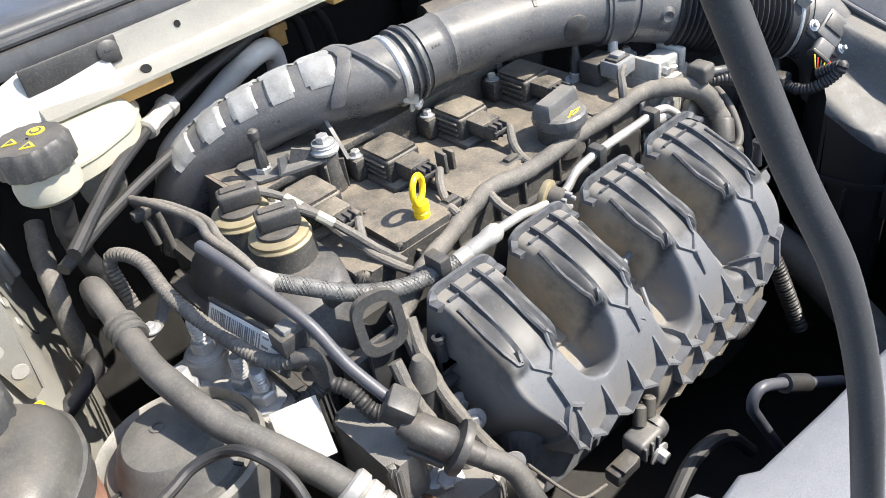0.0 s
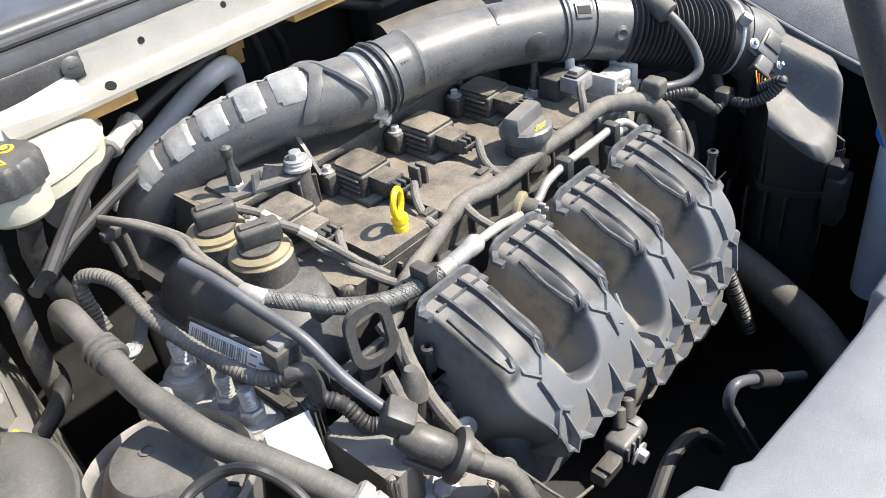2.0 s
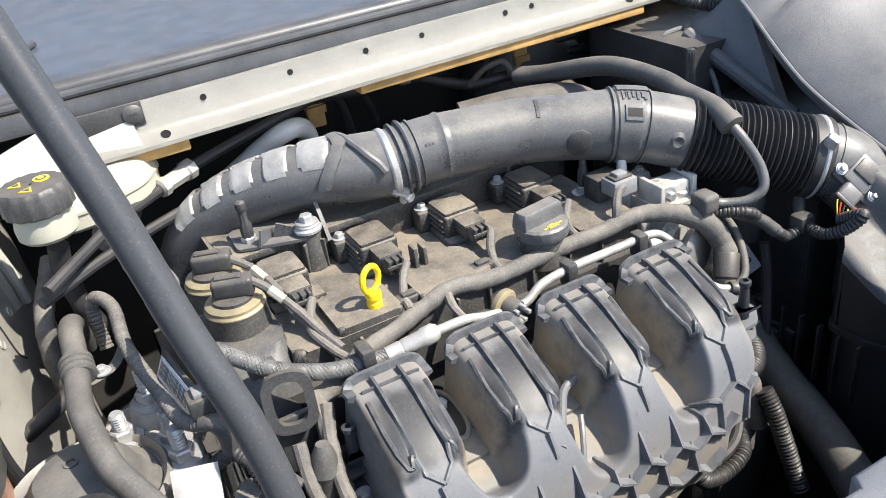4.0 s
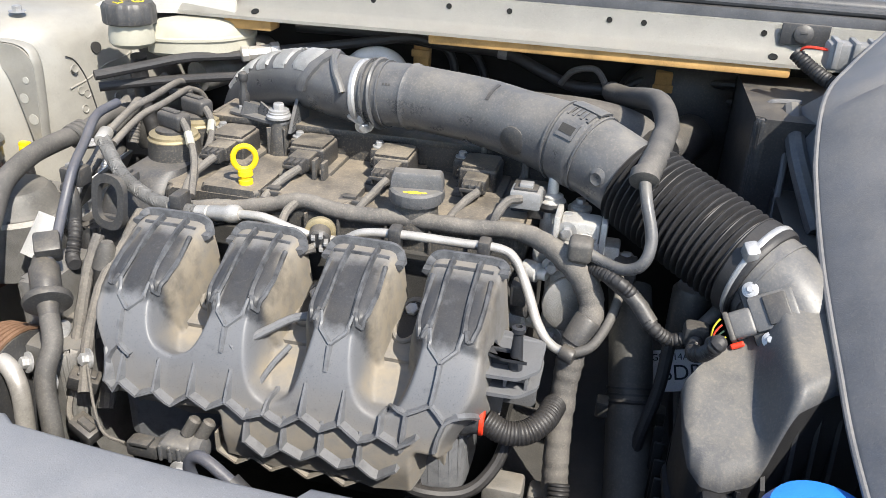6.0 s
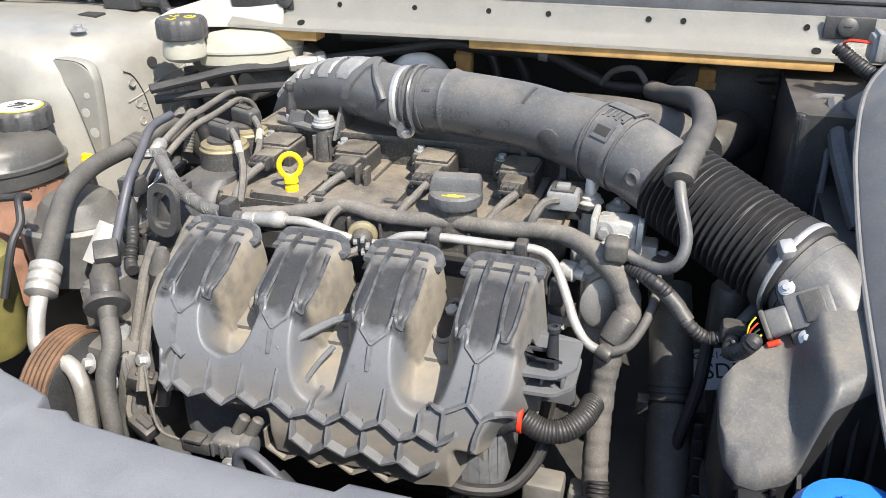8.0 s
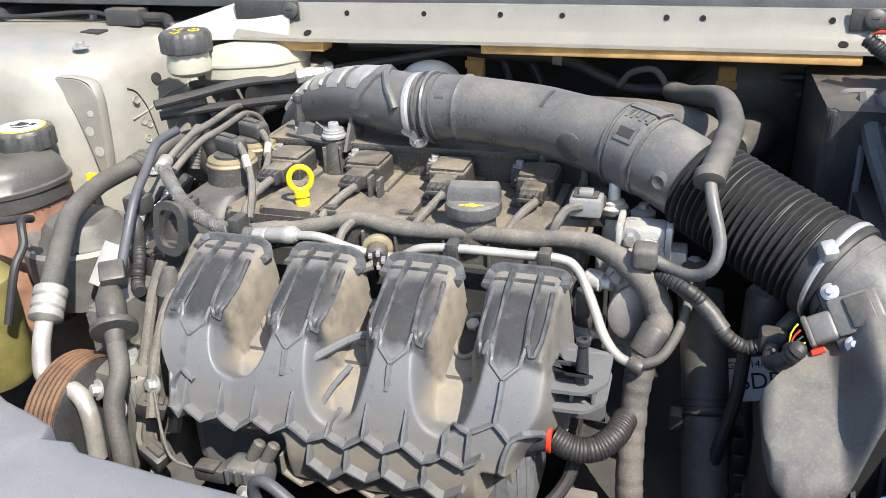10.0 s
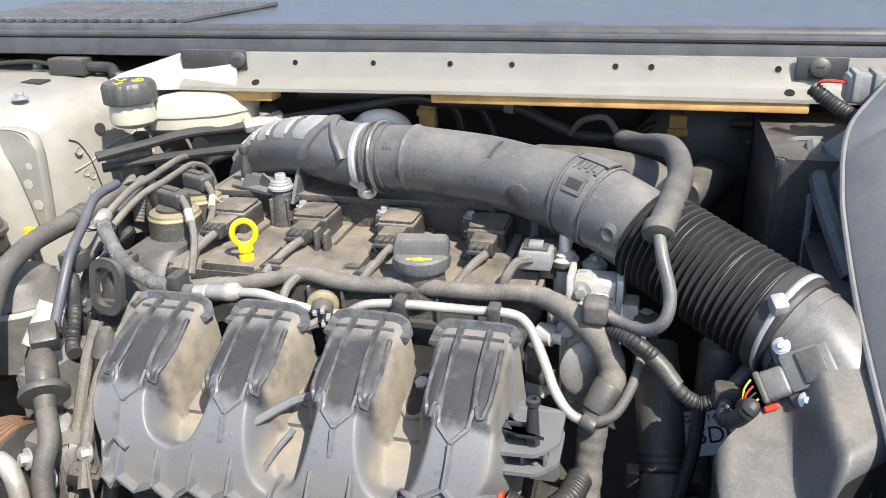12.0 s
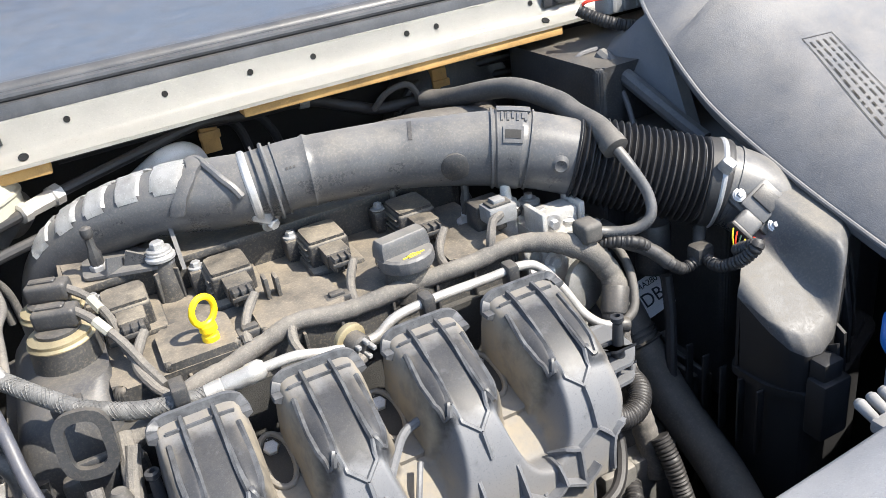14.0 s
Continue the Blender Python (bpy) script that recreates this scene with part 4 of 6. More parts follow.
harness = hose("wiring_harness", "thick tape-wrapped wiring harness over the head cover edge", "wiring harness",
               [(-0.030, -0.090, 0.752), (0.020, -0.068, 0.764), (0.060, -0.056, 0.766), (0.092, -0.047, 0.770), (0.128, -0.044, 0.778), (0.158, -0.046, 0.774), (0.188, -0.047, 0.773), (0.248, -0.046, 0.775), (0.300, -0.050, 0.777), (0.332, -0.050, 0.780), (0.358, -0.052, 0.779), (0.386, -0.070, 0.776), (0.408, -0.082, 0.765), (0.423, -0.088, 0.745), (0.426, -0.099, 0.725), (0.416, -0.110, 0.705), (0.412, -0.125, 0.66), (0.414, -0.150, 0.60), (0.42, -0.165, 0.54)],
               0.0080, TAPE, lambda s, k: taped(0.0080)(s, k) * (1 + 0.45 * sstep(0.52, 0.66, k)), 16)
part("sleeve_end", lathe([(0.0125, -0.014), (0.0135, -0.012), (0.013, 0.012), (0.0115, 0.014)], (0.420, -0.106, 0.716), (-0.4, -0.4, -0.8)), BLACK, harness)
for x, y, z in ((0.172, -0.030, 0.778), (0.090, -0.032, 0.777), (0.012, -0.085, 0.772), (-0.062, -0.060, 0.786)):
    c = thing("harness_clip", "black plastic harness clip on the head cover", "clip", "harness clips")
    part("frame", box((x - 0.012, y - 0.006, z - 0.006), (x + 0.012, y + 0.008, z + 0.004), 0.002), BLACK, c)
    part("latch", box((x - 0.007, y - 0.003, z + 0.003), (x + 0.007, y + 0.005, z + 0.007), 0.001), BLACK, c)
hose("purge_lead", "taped lead from the wiring harness to a grey plug", "cable", [(0.322, -0.048, 0.782), (0.326, -0.044, 0.794), (0.334, -0.036, 0.804), (0.346, -0.030, 0.806)], 0.0045, TAPE, taped(0.0045), 8)
plug = thing("sensor_plug", "grey square sensor plug beside the oil cap", "connector")
part("body", box((0.334, -0.032, 0.795), (0.364, -0.008, 0.813), 0.002), GREY, plug)
part("frame", box((0.337, -0.028, 0.812), (0.360, -0.012, 0.8155), 0.0012), BLACK, plug)
part("latch", box((0.342, -0.026, 0.8145), (0.355, -0.014, 0.819), 0.001), GREY, plug)
part("socket", box((0.332, -0.006, 0.775), (0.366, 0.020, 0.808), 0.003), BLACK, plug)

# ---- throttle side ----
thr = thing("throttle_body", "cast aluminium coolant and throttle housing with bolts", "throttle body")
part("housing", prism(round_poly([(0.378, -0.055), (0.425, -0.055), (0.430, 0.02), (0.378, 0.02)], 0.01), 0.66, 0.776, 0.006), THROT, thr)
part("disc", lathe([(0.026, 0), (0.028, 0.003), (0.028, 0.008), (0.022, 0.011), (0.0001, 0.011)], (0.405, -0.070, 0.725), (0.3, -0.95, 0.1), 32), ALU, thr, "bright round metal cover")
part("pillar", lathe([(0.010, 0.74), (0.010, 0.785), (0.014, 0.787), (0.014, 0.795), (0.010, 0.797), (0.011, 0.800), (0.006, 0.803), (0.0045, 0.828), (0.003, 0.830)], (0.372, 0.004, 0), n=16), THROT, thr)
part("rubber_ring", lathe([(0.0145, 0.786), (0.016, 0.790), (0.0145, 0.794)], (0.372, 0.004, 0)), RUBBER, thr)
part("lug", box((0.392, -0.030, 0.768), (0.418, -0.012, 0.788), 0.003), THROT, thr)
part("lug", box((0.425, -0.045, 0.74), (0.444, -0.020, 0.775), 0.003), THROT, thr)
part("elbow_nozzle", box((0.398, -0.094, 0.776), (0.420, -0.070, 0.797), 0.005, 3), HOSE, thr, "grey plastic hose elbow")
for p in ((0.384, -0.056, 0.752), (0.418, -0.056, 0.69), (0.390, -0.056, 0.675)):
    bolt(p, (0, -1, 0), 0.006, thr)
for k, (x, y, z) in enumerate(((0.356, -0.055, 0.745), (0.352, -0.075, 0.715), (0.350, -0.060, 0.690))):
    part("lever", lathe([(0.008, 0), (0.010, 0.002), (0.010, 0.016), (0.006, 0.018), (0.006, 0.026)], (x, y, z), (0.9, -0.3, 0.1 * k), 14), BLACK if k % 2 else THROT, thr)
for p, d, r, h in (((0.392, -0.028, 0.776), (0, 0, 1), 0.008, 0.014), ((0.412, -0.035, 0.776), (0.2, -0.3, 1), 0.010, 0.012), ((0.430, -0.030, 0.755), (1, -0.3, 0.1), 0.009, 0.030),
                   ((0.400, 0.008, 0.776), (0, 0, 1), 0.010, 0.016)):
    part("boss", lathe([(r, 0), (r, h * 0.6), (r * 1.2, h * 0.62), (r * 1.2, h * 0.85), (r * 0.7, h)], p, d, 16), THROT, thr)
    bolt(Vector(p) + Vector(d).normalized() * h, d, 0.0048, thr)
part("cast_block", box((0.386, -0.046, 0.752), (0.424, -0.018, 0.796), 0.004, 2), THROT, thr)
part("cast_web", box((0.380, -0.050, 0.735), (0.386, -0.014, 0.800), 0.002), THROT, thr)
part("cast_web", box((0.424, -0.050, 0.735), (0.430, -0.014, 0.800), 0.002), THROT, thr)
for bx, bz in ((0.393, 0.786), (0.416, 0.762)):
    bolt((bx, -0.046, bz), (0, -1, 0), 0.0055, thr)
part("side_arm", box((0.362, -0.040, 0.738), (0.380, -0.022, 0.768), 0.003), THROT, thr)
part("black_plug", box((0.440, -0.058, 0.745), (0.462, -0.036, 0.766), 0.003), BLACK, thr)
part("black_plug", box((0.350, -0.092, 0.722), (0.366, -0.070, 0.744), 0.003), BLACK, thr)
br = hose("breather_hose", "grey foam-covered breather hose looping over the bellows", "hose",
          [(0.408, 0.262, 0.842), (0.430, 0.228, 0.846), (0.462, 0.140, 0.868), (0.472, 0.060, 0.868), (0.468, 0.015, 0.864), (0.462, -0.034, 0.862), (0.455, -0.068, 0.854)], 0.0120, HOSE, None, 16)
part("thin_tube", tube([(0.455, -0.066, 0.855), (0.460, -0.083, 0.838), (0.468, -0.098, 0.812), (0.464, -0.107, 0.793), (0.450, -0.102, 0.782), (0.430, -0.088, 0.780), (0.412, -0.082, 0.786)], 0.0054, 12), DUCT, br, "thin black tube")
part("cuff", lathe([(0.0128, -0.006), (0.0130, 0.004), (0.008, 0.006)], (0.455, -0.066, 0.855), (0.0, -0.8, -0.5)), HOSE, br)
mh = hose("sensor_conduit", "split corrugated conduit wrapped in tape, gearbox side", "conduit",
          [(0.412, -0.072, 0.768), (0.444, -0.104, 0.771), (0.466, -0.106, 0.754), (0.479, -0.118, 0.740), (0.496, -0.116, 0.728), (0.512, -0.118, 0.734)], 0.0062, RUBBER, corrugated(0.0062, 0.004, 0.06), 14, step=0.0015)
part("tape_wrap", tube([(0.436, -0.098, 0.772), (0.462, -0.107, 0.757), (0.478, -0.116, 0.741)], 0.0070, 14, rad=taped(0.0070)), BLACK, mh)
part("tee", box((0.506, -0.126, 0.728), (0.528, -0.106, 0.748), 0.005, 2), BLACK, mh)
part("stub", lathe([(0.006, 0), (0.007, 0.02), (0.004, 0.024)], (0.522, -0.108, 0.742), (0.5, 0.5, 0.4)), BLACK, mh)
drop = hose("drop_cable", "thin black cable with a rubber tip by the gearbox", "cable", [(0.500, -0.085, 0.705), (0.497, -0.095, 0.66), (0.485, -0.110, 0.60), (0.478, -0.12, 0.54)], 0.0062, RUBBER, None, 10)
cyl = thing("vacuum_canister", "small black cylinder under the bellows", "canister")
part("body", lathe([(0.018, 0.690), (0.019, 0.694), (0.019, 0.742), (0.016, 0.747), (0.0001, 0.747)], (0.516, -0.045, 0)), BLACK, cyl)
label = thing("part_label", "white paper label printed with a part number", "label")
lm = Matrix.Translation((0.517, -0.026, 0.640)) @ Matrix.Rotation(radians(-14), 4, "Y") @ Matrix.Rotation(radians(50), 4, "X")
part("sheet", box((-0.032, -0.021, -0.0006), (0.032, 0.021, 0.0006), 0.0002, 1, lm), PAPER, label)


def lettering(text, size, m, mat, parent, name="lettering"):
    cu = bpy.data.curves.new(name, "FONT")
    cu.body, cu.size, cu.align_x, cu.align_y, cu.extrude = text, size, "CENTER", "CENTER", 0.0002
    tmp = bpy.data.objects.new(name, cu)
    scene.collection.objects.link(tmp)
    me = bpy.data.meshes.new_from_object(tmp.evaluated_get(bpy.context.evaluated_depsgraph_get()))
    bpy.data.objects.remove(tmp)
    me.transform(m)
    me.materials.clear()
    me.materials.append(mat)
    ob = new(name, me)
    ob.parent = parent
    return ob


lettering("SDB", 0.022, lm @ Matrix.Translation((0.006, -0.003, 0.0009)), INK, label)
lettering("BG9T-14A280", 0.0098, lm @ Matrix.Translation((0.0, 0.0135, 0.0009)), INK, label)
rad = thing("radiator_hose", "thick black radiator hose with a spring clamp", "hose")
RP = [(0.460, 0.000, 0.712), (0.464, -0.020, 0.693), (0.470, -0.048, 0.660), (0.476, -0.076, 0.618), (0.481, -0.105, 0.580), (0.484, -0.140, 0.552), (0.480, -0.190, 0.532), (0.462, -0.245, 0.520), (0.435, -0.300, 0.510), (0.40, -0.36, 0.48)]
part("hose", tube(RP, 0.021, 24, rad=lambda s, k: 0.0215 + 0.0015 * sstep(0.24, 0.28, k)), OLDHOSE, rad)
for k in range(3):
    ring_on(RP, 0.098 + 0.007 * k, 0.103 + 0.007 * k, 0.0250, RUBBER, "clamp_ring", rad)
for ex0 in (0.443, 0.497):
    part("clamp_ear", box((ex0, -0.090, 0.612), (ex0 + 0.012, -0.074, 0.630), 0.002), OLDHOSE, rad)
stub = thing("vent_hose", "ribbed black hose with a red collar on the manifold end", "hose")
part("nozzle", lathe([(0.014, -0.02), (0.016, 0.004), (0.013, 0.010), (0.013, 0.016)], (0.330, -0.184, 0.657), (0.95, 0.05, 0.0)), MANI, stub)
part("red_collar", lathe([(0.0125, 0), (0.0138, 0.001), (0.0138, 0.004), (0.0125, 0.005)], (0.345, -0.183, 0.657), (0.95, 0.05, 0)), RED, stub)
part("hose", tube([(0.350, -0.183, 0.657), (0.368, -0.185, 0.650), (0.386, -0.180, 0.650), (0.400, -0.165, 0.655), (0.406, -0.140, 0.655)], 0.0115, 20, 0.001, rad=corrugated(0.0108, 0.003, 0.03)), RUBBER, stub)
hose("lower_conduit", "thick black corrugated conduit under the manifold", "conduit", [(0.290, -0.20, 0.590), (0.300, -0.205, 0.560), (0.335, -0.20, 0.545), (0.370, -0.19, 0.545), (0.385, -0.17, 0.55)], 0.0085, RUBBER, corrugated(0.0085, 0.004, 0.07), 14, step=0.0015)
hose("lower_conduit", "thick black corrugated conduit under the manifold", "conduit", [(0.420, -0.168, 0.590), (0.422, -0.182, 0.570), (0.425, -0.20, 0.53), (0.43, -0.22, 0.48)], 0.0095, RUBBER, corrugated(0.0095, 0.004, 0.07), 14, step=0.0015)
hose("drain_hose", "black drain hose with printed marks under the manifold", "hose", [(0.270, -0.205, 0.60), (0.300, -0.215, 0.592), (0.340, -0.205, 0.592), (0.362, -0.185, 0.61), (0.372, -0.16, 0.64)], 0.006, RUBBER, None, 10)
gear = thing("gearbox", "grey cast aluminium gearbox housing deep in the bay", "gearbox")
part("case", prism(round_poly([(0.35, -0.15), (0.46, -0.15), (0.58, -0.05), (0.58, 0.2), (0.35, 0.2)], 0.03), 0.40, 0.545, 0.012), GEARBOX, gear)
part("lug", box((0.350, -0.175, 0.52), (0.388, -0.145, 0.575), 0.004), ALU, gear)
part("lug", box((0.392, -0.165, 0.50), (0.42, -0.14, 0.566), 0.004), ALU, gear)
bolt((0.392, -0.150, 0.52), (0, -1, 0.2), 0.007, gear)
for k in range(4):
    part("web", box((0.485 + 0.02 * k, -0.10, 0.50), (0.492 + 0.02 * k, 0.06, 0.585 - 0.006 * k), 0.002), BLACK, gear)

# ---- air filter, battery side ----
af = thing("air_filter_box", "dusty black plastic air filter box with a sloped lid", "air filter")


def lid_edge(x):
    """Where the lid's front edge runs."""
    return float(np.interp(x, (0.507, 0.510, 0.516, 0.526, 0.540, 0.560, 0.585, 0.610, 0.650), (-0.180, -0.212, -0.232, -0.243, -0.246, -0.241, -0.227, -0.208, -0.190)))


def lid_top(x, y):
    """A sloped pan with a raised shoulder towards the battery."""
    pan = 0.696 + 0.66 * (y + 0.239) + 0.15 * (x - 0.526)
    pan = 0.784 - 0.02 * math.log1p(math.exp(min(40, (0.784 - pan) / 0.02)))
    high = 0.766 + 0.35 * (y + 0.222)
    k = sstep(0.560, 0.584, x + 0.12 * (y + 0.215))
    return pan + max(0.0, high - pan) * k


def lid_point(x, f):
    """f runs from the front edge (0) to the back edge (1)."""
    e = lid_edge(x)
    back = float(np.interp(x, (0.507, 0.512, 0.522, 0.538, 0.560, 0.600, 0.650), (-0.176, -0.174, -0.164, -0.152, -0.132, -0.110, -0.10)))
    y = e + (back - e) * f
    r = 0.013
    near = min(y - e, (x - 0.507) * 1.1)
    drop = r - math.sqrt(max(0.0, r * r - max(0.0, r - near) ** 2))
    return (x, y, lid_top(x, y) - drop)


LXS = [0.507 + 0.143 * (k / 56) ** 1.25 for k in range(57)]
FS = [(k / 26) ** 1.7 for k in range(27)]
part("lid", loft([[lid_point(x, f) for x in LXS] for f in FS], closed=False), LID, af, smooth=55)
part("lid_skirt", loft([[lid_point(x, 0) for x in LXS], [(x, lid_edge(x) - 0.002, 0.640) for x in LXS]], closed=False), CASEBLACK, af)
part("lid_skirt", loft([[(0.5065, lid_point(0.507, f)[1], 0.640) for f in FS], [lid_point(0.507, f) for f in FS]], closed=False), CASEBLACK, af)
part("lid_skirt", loft([[lid_point(x, 1) for x in LXS], [(x, lid_point(x, 1)[1], 0.640) for x in LXS]], closed=False), CASEBLACK, af)
part("case", prism(round_poly([(0.509, -0.175), (0.511, -0.215), (0.530, -0.247), (0.575, -0.238), (0.66, -0.20), (0.68, -0.08)], 0.012), 0.42, 0.650, 0.004), CASEBLACK, af, "dark lower half")
part("seam", prism(round_poly([(0.503, -0.172), (0.505, -0.218), (0.527, -0.254), (0.578, -0.245), (0.67, -0.205), (0.69, -0.08)], 0.012), 0.634, 0.642, 0.002), CASEBLACK, af)
# stiffening wedges down the front wall
for k in range(5):
    x0 = 0.552 + 0.017 * k
    e = lid_edge(x0)
    part("case_rib", loft([[(x0 + q, e + 0.004, lid_point(x0, 0)[2] - 0.004), (x0 + q, e - 0.010, 0.690), (x0 + q, e - 0.013, 0.646), (x0 + q, e + 0.004, 0.646)] for q in (-0.0016, 0.0016)]), CASEBLACK, af)
part("latch", box((0.522, -0.268, 0.600), (0.556, -0.246, 0.662), 0.003), CASEBLACK, af)
part("latch_hook", box((0.527, -0.262, 0.655), (0.551, -0.244, 0.680), 0.003), CASEBLACK, af)
for k in range(5):
    part("side_rib", box((0.498, -0.215 + 0.024 * k, 0.560), (0.507, -0.212 + 0.024 * k, 0.636), 0.001), CASEBLACK, af)
shield = thing("battery_cover", "large smooth dark grey plastic battery cover", "battery cover")
E3 = spline([(0.690, 0.205, 0.955), (0.640, 0.120, 0.930), (0.609, 0.055, 0.911), (0.601, 0.000, 0.874), (0.602, -0.040, 0.846), (0.603, -0.101, 0.818), (0.606, -0.155, 0.795), (0.609, -0.205, 0.776), (0.612, -0.26, 0.757), (0.620, -0.33, 0.735)], 0.01)
rows = []
for off, dz in ((0.004, -0.012), (0.0, -0.003), (0.0, 0.0), (0.003, 0.004), (0.03, 0.028), (0.06, 0.046), (0.09, 0.056), (0.14, 0.062), (0.22, 0.064), (0.42, 0.060)):
    rows.append([(p.x + off * (1 if p.y < 0.1 else 0.9), p.y, p.z + dz * (1.15 if p.y < 0.03 else 0.6)) for p in E3])
part("top", loft(rows, closed=False), SHIELD, shield, smooth=60)
part("edge_bead", tube(E3, 0.0026, 8, smooth=False), SHIELD, shield)
OFFS = (0.0, 0.003, 0.03, 0.06, 0.09, 0.14, 0.22, 0.42)
RISE = (0.0, 0.004, 0.028, 0.046, 0.056, 0.062, 0.064, 0.060)


def on_cover(x, y):
    """The height of the cover over the plan."""
    ys = [p.y for p in E3][::-1]
    ex, ez = float(np.interp(y, ys, [p.x for p in E3][::-1])), float(np.interp(y, ys, [p.z for p in E3][::-1]))
    return ez + float(np.interp(x - ex, OFFS, RISE)) * (1.15 if y < 0.03 else 0.6)


def draped(name, x0, y0, u0, u1, v0, v1, ang, mat, parent, th=0.0008):
    c, q = math.cos(radians(ang)), math.sin(radians(ang))
    bm = B()
    n = max(2, int((u1 - u0) / 0.01))
    vs = []
    for i in range(n + 1):
        u = u0 + (u1 - u0) * i / n
        vs.append([bm.verts.new((x0 + u * c - v * q, y0 + u * q + v * c, on_cover(x0 + u * c - v * q, y0 + u * q + v * c) + th)) for v in (v0, v1)])
    for a, b in zip(vs[:-1], vs[1:]):
        bm.faces.new((a[0], b[0], b[1], a[1]))
    bmesh.ops.solidify(bm, geom=bm.faces[:], thickness=0.0006)
    return part(name, bm, mat, parent)


LX, LY, LA = 0.700, -0.130, -103
for v in (-0.017, 0.017):
    draped("embossed_line", LX, LY, -0.066, 0.066, v - 0.0004, v + 0.0004, LA, BLACK, shield)
for u in (-0.066, 0.066):
    draped("embossed_line", LX, LY, u - 0.0004, u + 0.0004, -0.017, 0.017, LA, BLACK, shield)
rng = random.Random(5)
for v in (-0.0115, -0.004, 0.0035, 0.011):
    u = -0.060
    while u < 0.053:
        w = rng.uniform(0.004, 0.012)
        draped("embossed_bar", LX, LY, u, min(u + w, 0.060), v - 0.0011, v + 0.0011, LA, BLACK, shield, 0.0006)
        u += w + 0.0035
bat = thing("battery_box", "black plastic battery box wall with pale edge trim", "battery box")
part("wall", prism(round_poly([(0.560, 0.10), (0.85, 0.10), (0.85, 0.30), (0.556, 0.30)], 0.01), 0.50, 0.872, 0.006), BLACK, bat)
part("wall_front", prism(round_poly([(0.590, -0.075), (0.85, -0.075), (0.85, 0.11), (0.590, 0.11)], 0.01), 0.50, 0.80, 0.006), BLACK, bat)
part("trim", tube([(0.612, 0.172, 0.874), (0.582, 0.170, 0.872), (0.580, 0.165, 0.862), (0.594, 0.110, 0.845), (0.592, 0.075, 0.79), (0.590, 0.06, 0.74)], 0.0035, 8), SHIELD, bat)
part("strut", tube([(0.600, 0.150, 0.872), (0.602, 0.080, 0.845), (0.612, 0.02, 0.815), (0.618, -0.01, 0.80)], 0.010, 10), DUCT, bat)
flap = loft([[(0.645, 0.105, 0.925), (0.660, 0.250, 0.845), (0.600, 0.150, 0.868), (0.614, 0.010, 0.814)], [(0.660, 0.105, 0.925), (0.675, 0.250, 0.845), (0.614, 0.150, 0.862), (0.630, 0.010, 0.810)]])
part("flap", flap, SHIELD, bat)
wash = thing("washer_filler", "translucent washer bottle neck with a blue cap", "washer bottle")
part("neck", lathe([(0.028, 0.50), (0.030, 0.60), (0.032, 0.66), (0.033, 0.735), (0.028, 0.74)], (0.592, -0.312, -0.019), n=28), WASH, wash)
part("cap", lathe([(0.037, 0.716), (0.0400, 0.722), (0.0400, 0.742), (0.034, 0.752), (0.016, 0.757), (0.0001, 0.757)], (0.592, -0.312, -0.019), n=32), BLUE, wash, "bright blue cap")
part("tab", box((0.580, -0.318, 0.736), (0.604, -0.306, 0.744), 0.003), BLUE, wash)
conn = thing("loom_connector", "grey multi-pin loom connector on the cowl end", "connector")
part("body", box((0.625, 0.165, 0.912), (0.680, 0.195, 0.940), 0.004), GREY, conn)
for k in range(3):
    part("rib", box((0.630 + 0.018 * k, 0.162, 0.915), (0.636 + 0.018 * k, 0.197, 0.943), 0.001), GREY, conn)
part("conduit", tube([(0.598, 0.190, 0.922), (0.612, 0.178, 0.912), (0.632, 0.160, 0.902), (0.66, 0.135, 0.895)], 0.0075, 12, 0.0015, rad=corrugated(0.0075, 0.004, 0.07)), RUBBER, conn)
for k in range(2):
    part("wire", tube([(0.626, 0.170 + 0.006 * k, 0.932), (0.606, 0.180 + 0.005 * k, 0.931), (0.600, 0.189, 0.923)], 0.0011, 6), RED, conn)

# ---- bulkhead and cowl ----
cowl = tagged(new("cowl_panel"), "cream painted steel cowl panel with a row of holes", "cowl panel", kind="structure")
CP = [(0.270, 0.9385), (0.262, 0.9405), (0.2585, 0.9395), (0.2505, 0.912), (0.247, 0.908), (0.236, 0.9015), (0.233, 0.900), (0.2325, 0.896)]
cx = [-0.150, -0.12, -0.08, 0.0, 0.2, 0.4, 0.6, 0.66, 0.9]


def cowl_y(x):
    return 0.012 * sstep(-0.1, 0.25, x) - 0.013 + 0.006 * (x - 0.2)


rows = [[(x, y + cowl_y(x), z - 0.000 * x) for x in cx] for y, z in CP]
cb = loft(rows, closed=False)
bmesh.ops.solidify(cb, geom=cb.faces[:], thickness=0.0018)
part("sheet", cb, PAINT, cowl, smooth=40)
part("left_plate", loft([[(-0.150, 0.243, 0.940), (-0.075, 0.243, 0.941), (-0.072, 0.222, 0.90), (-0.30, 0.232, 0.885), (-0.25, 0.240, 0.91)], [(-0.150, 0.247, 0.940), (-0.075, 0.247, 0.941), (-0.072, 0.226, 0.90), (-0.30, 0.236, 0.885), (-0.25, 0.244, 0.91)]]), PAINT, cowl)
hole_x = (0.004, 0.105, 0.201, 0.276, 0.396, 0.436, 0.571, 0.597)
for x in hole_x:
    part("hole", lathe([(0.0034, 0), (0.0034, 0.0004), (0.0001, 0.0004)], (x, 0.2552 + cowl_y(x) - 0.0006, 0.9285), (0, -0.96, 0.28), 16), VOID, cowl, "punched dark hole")
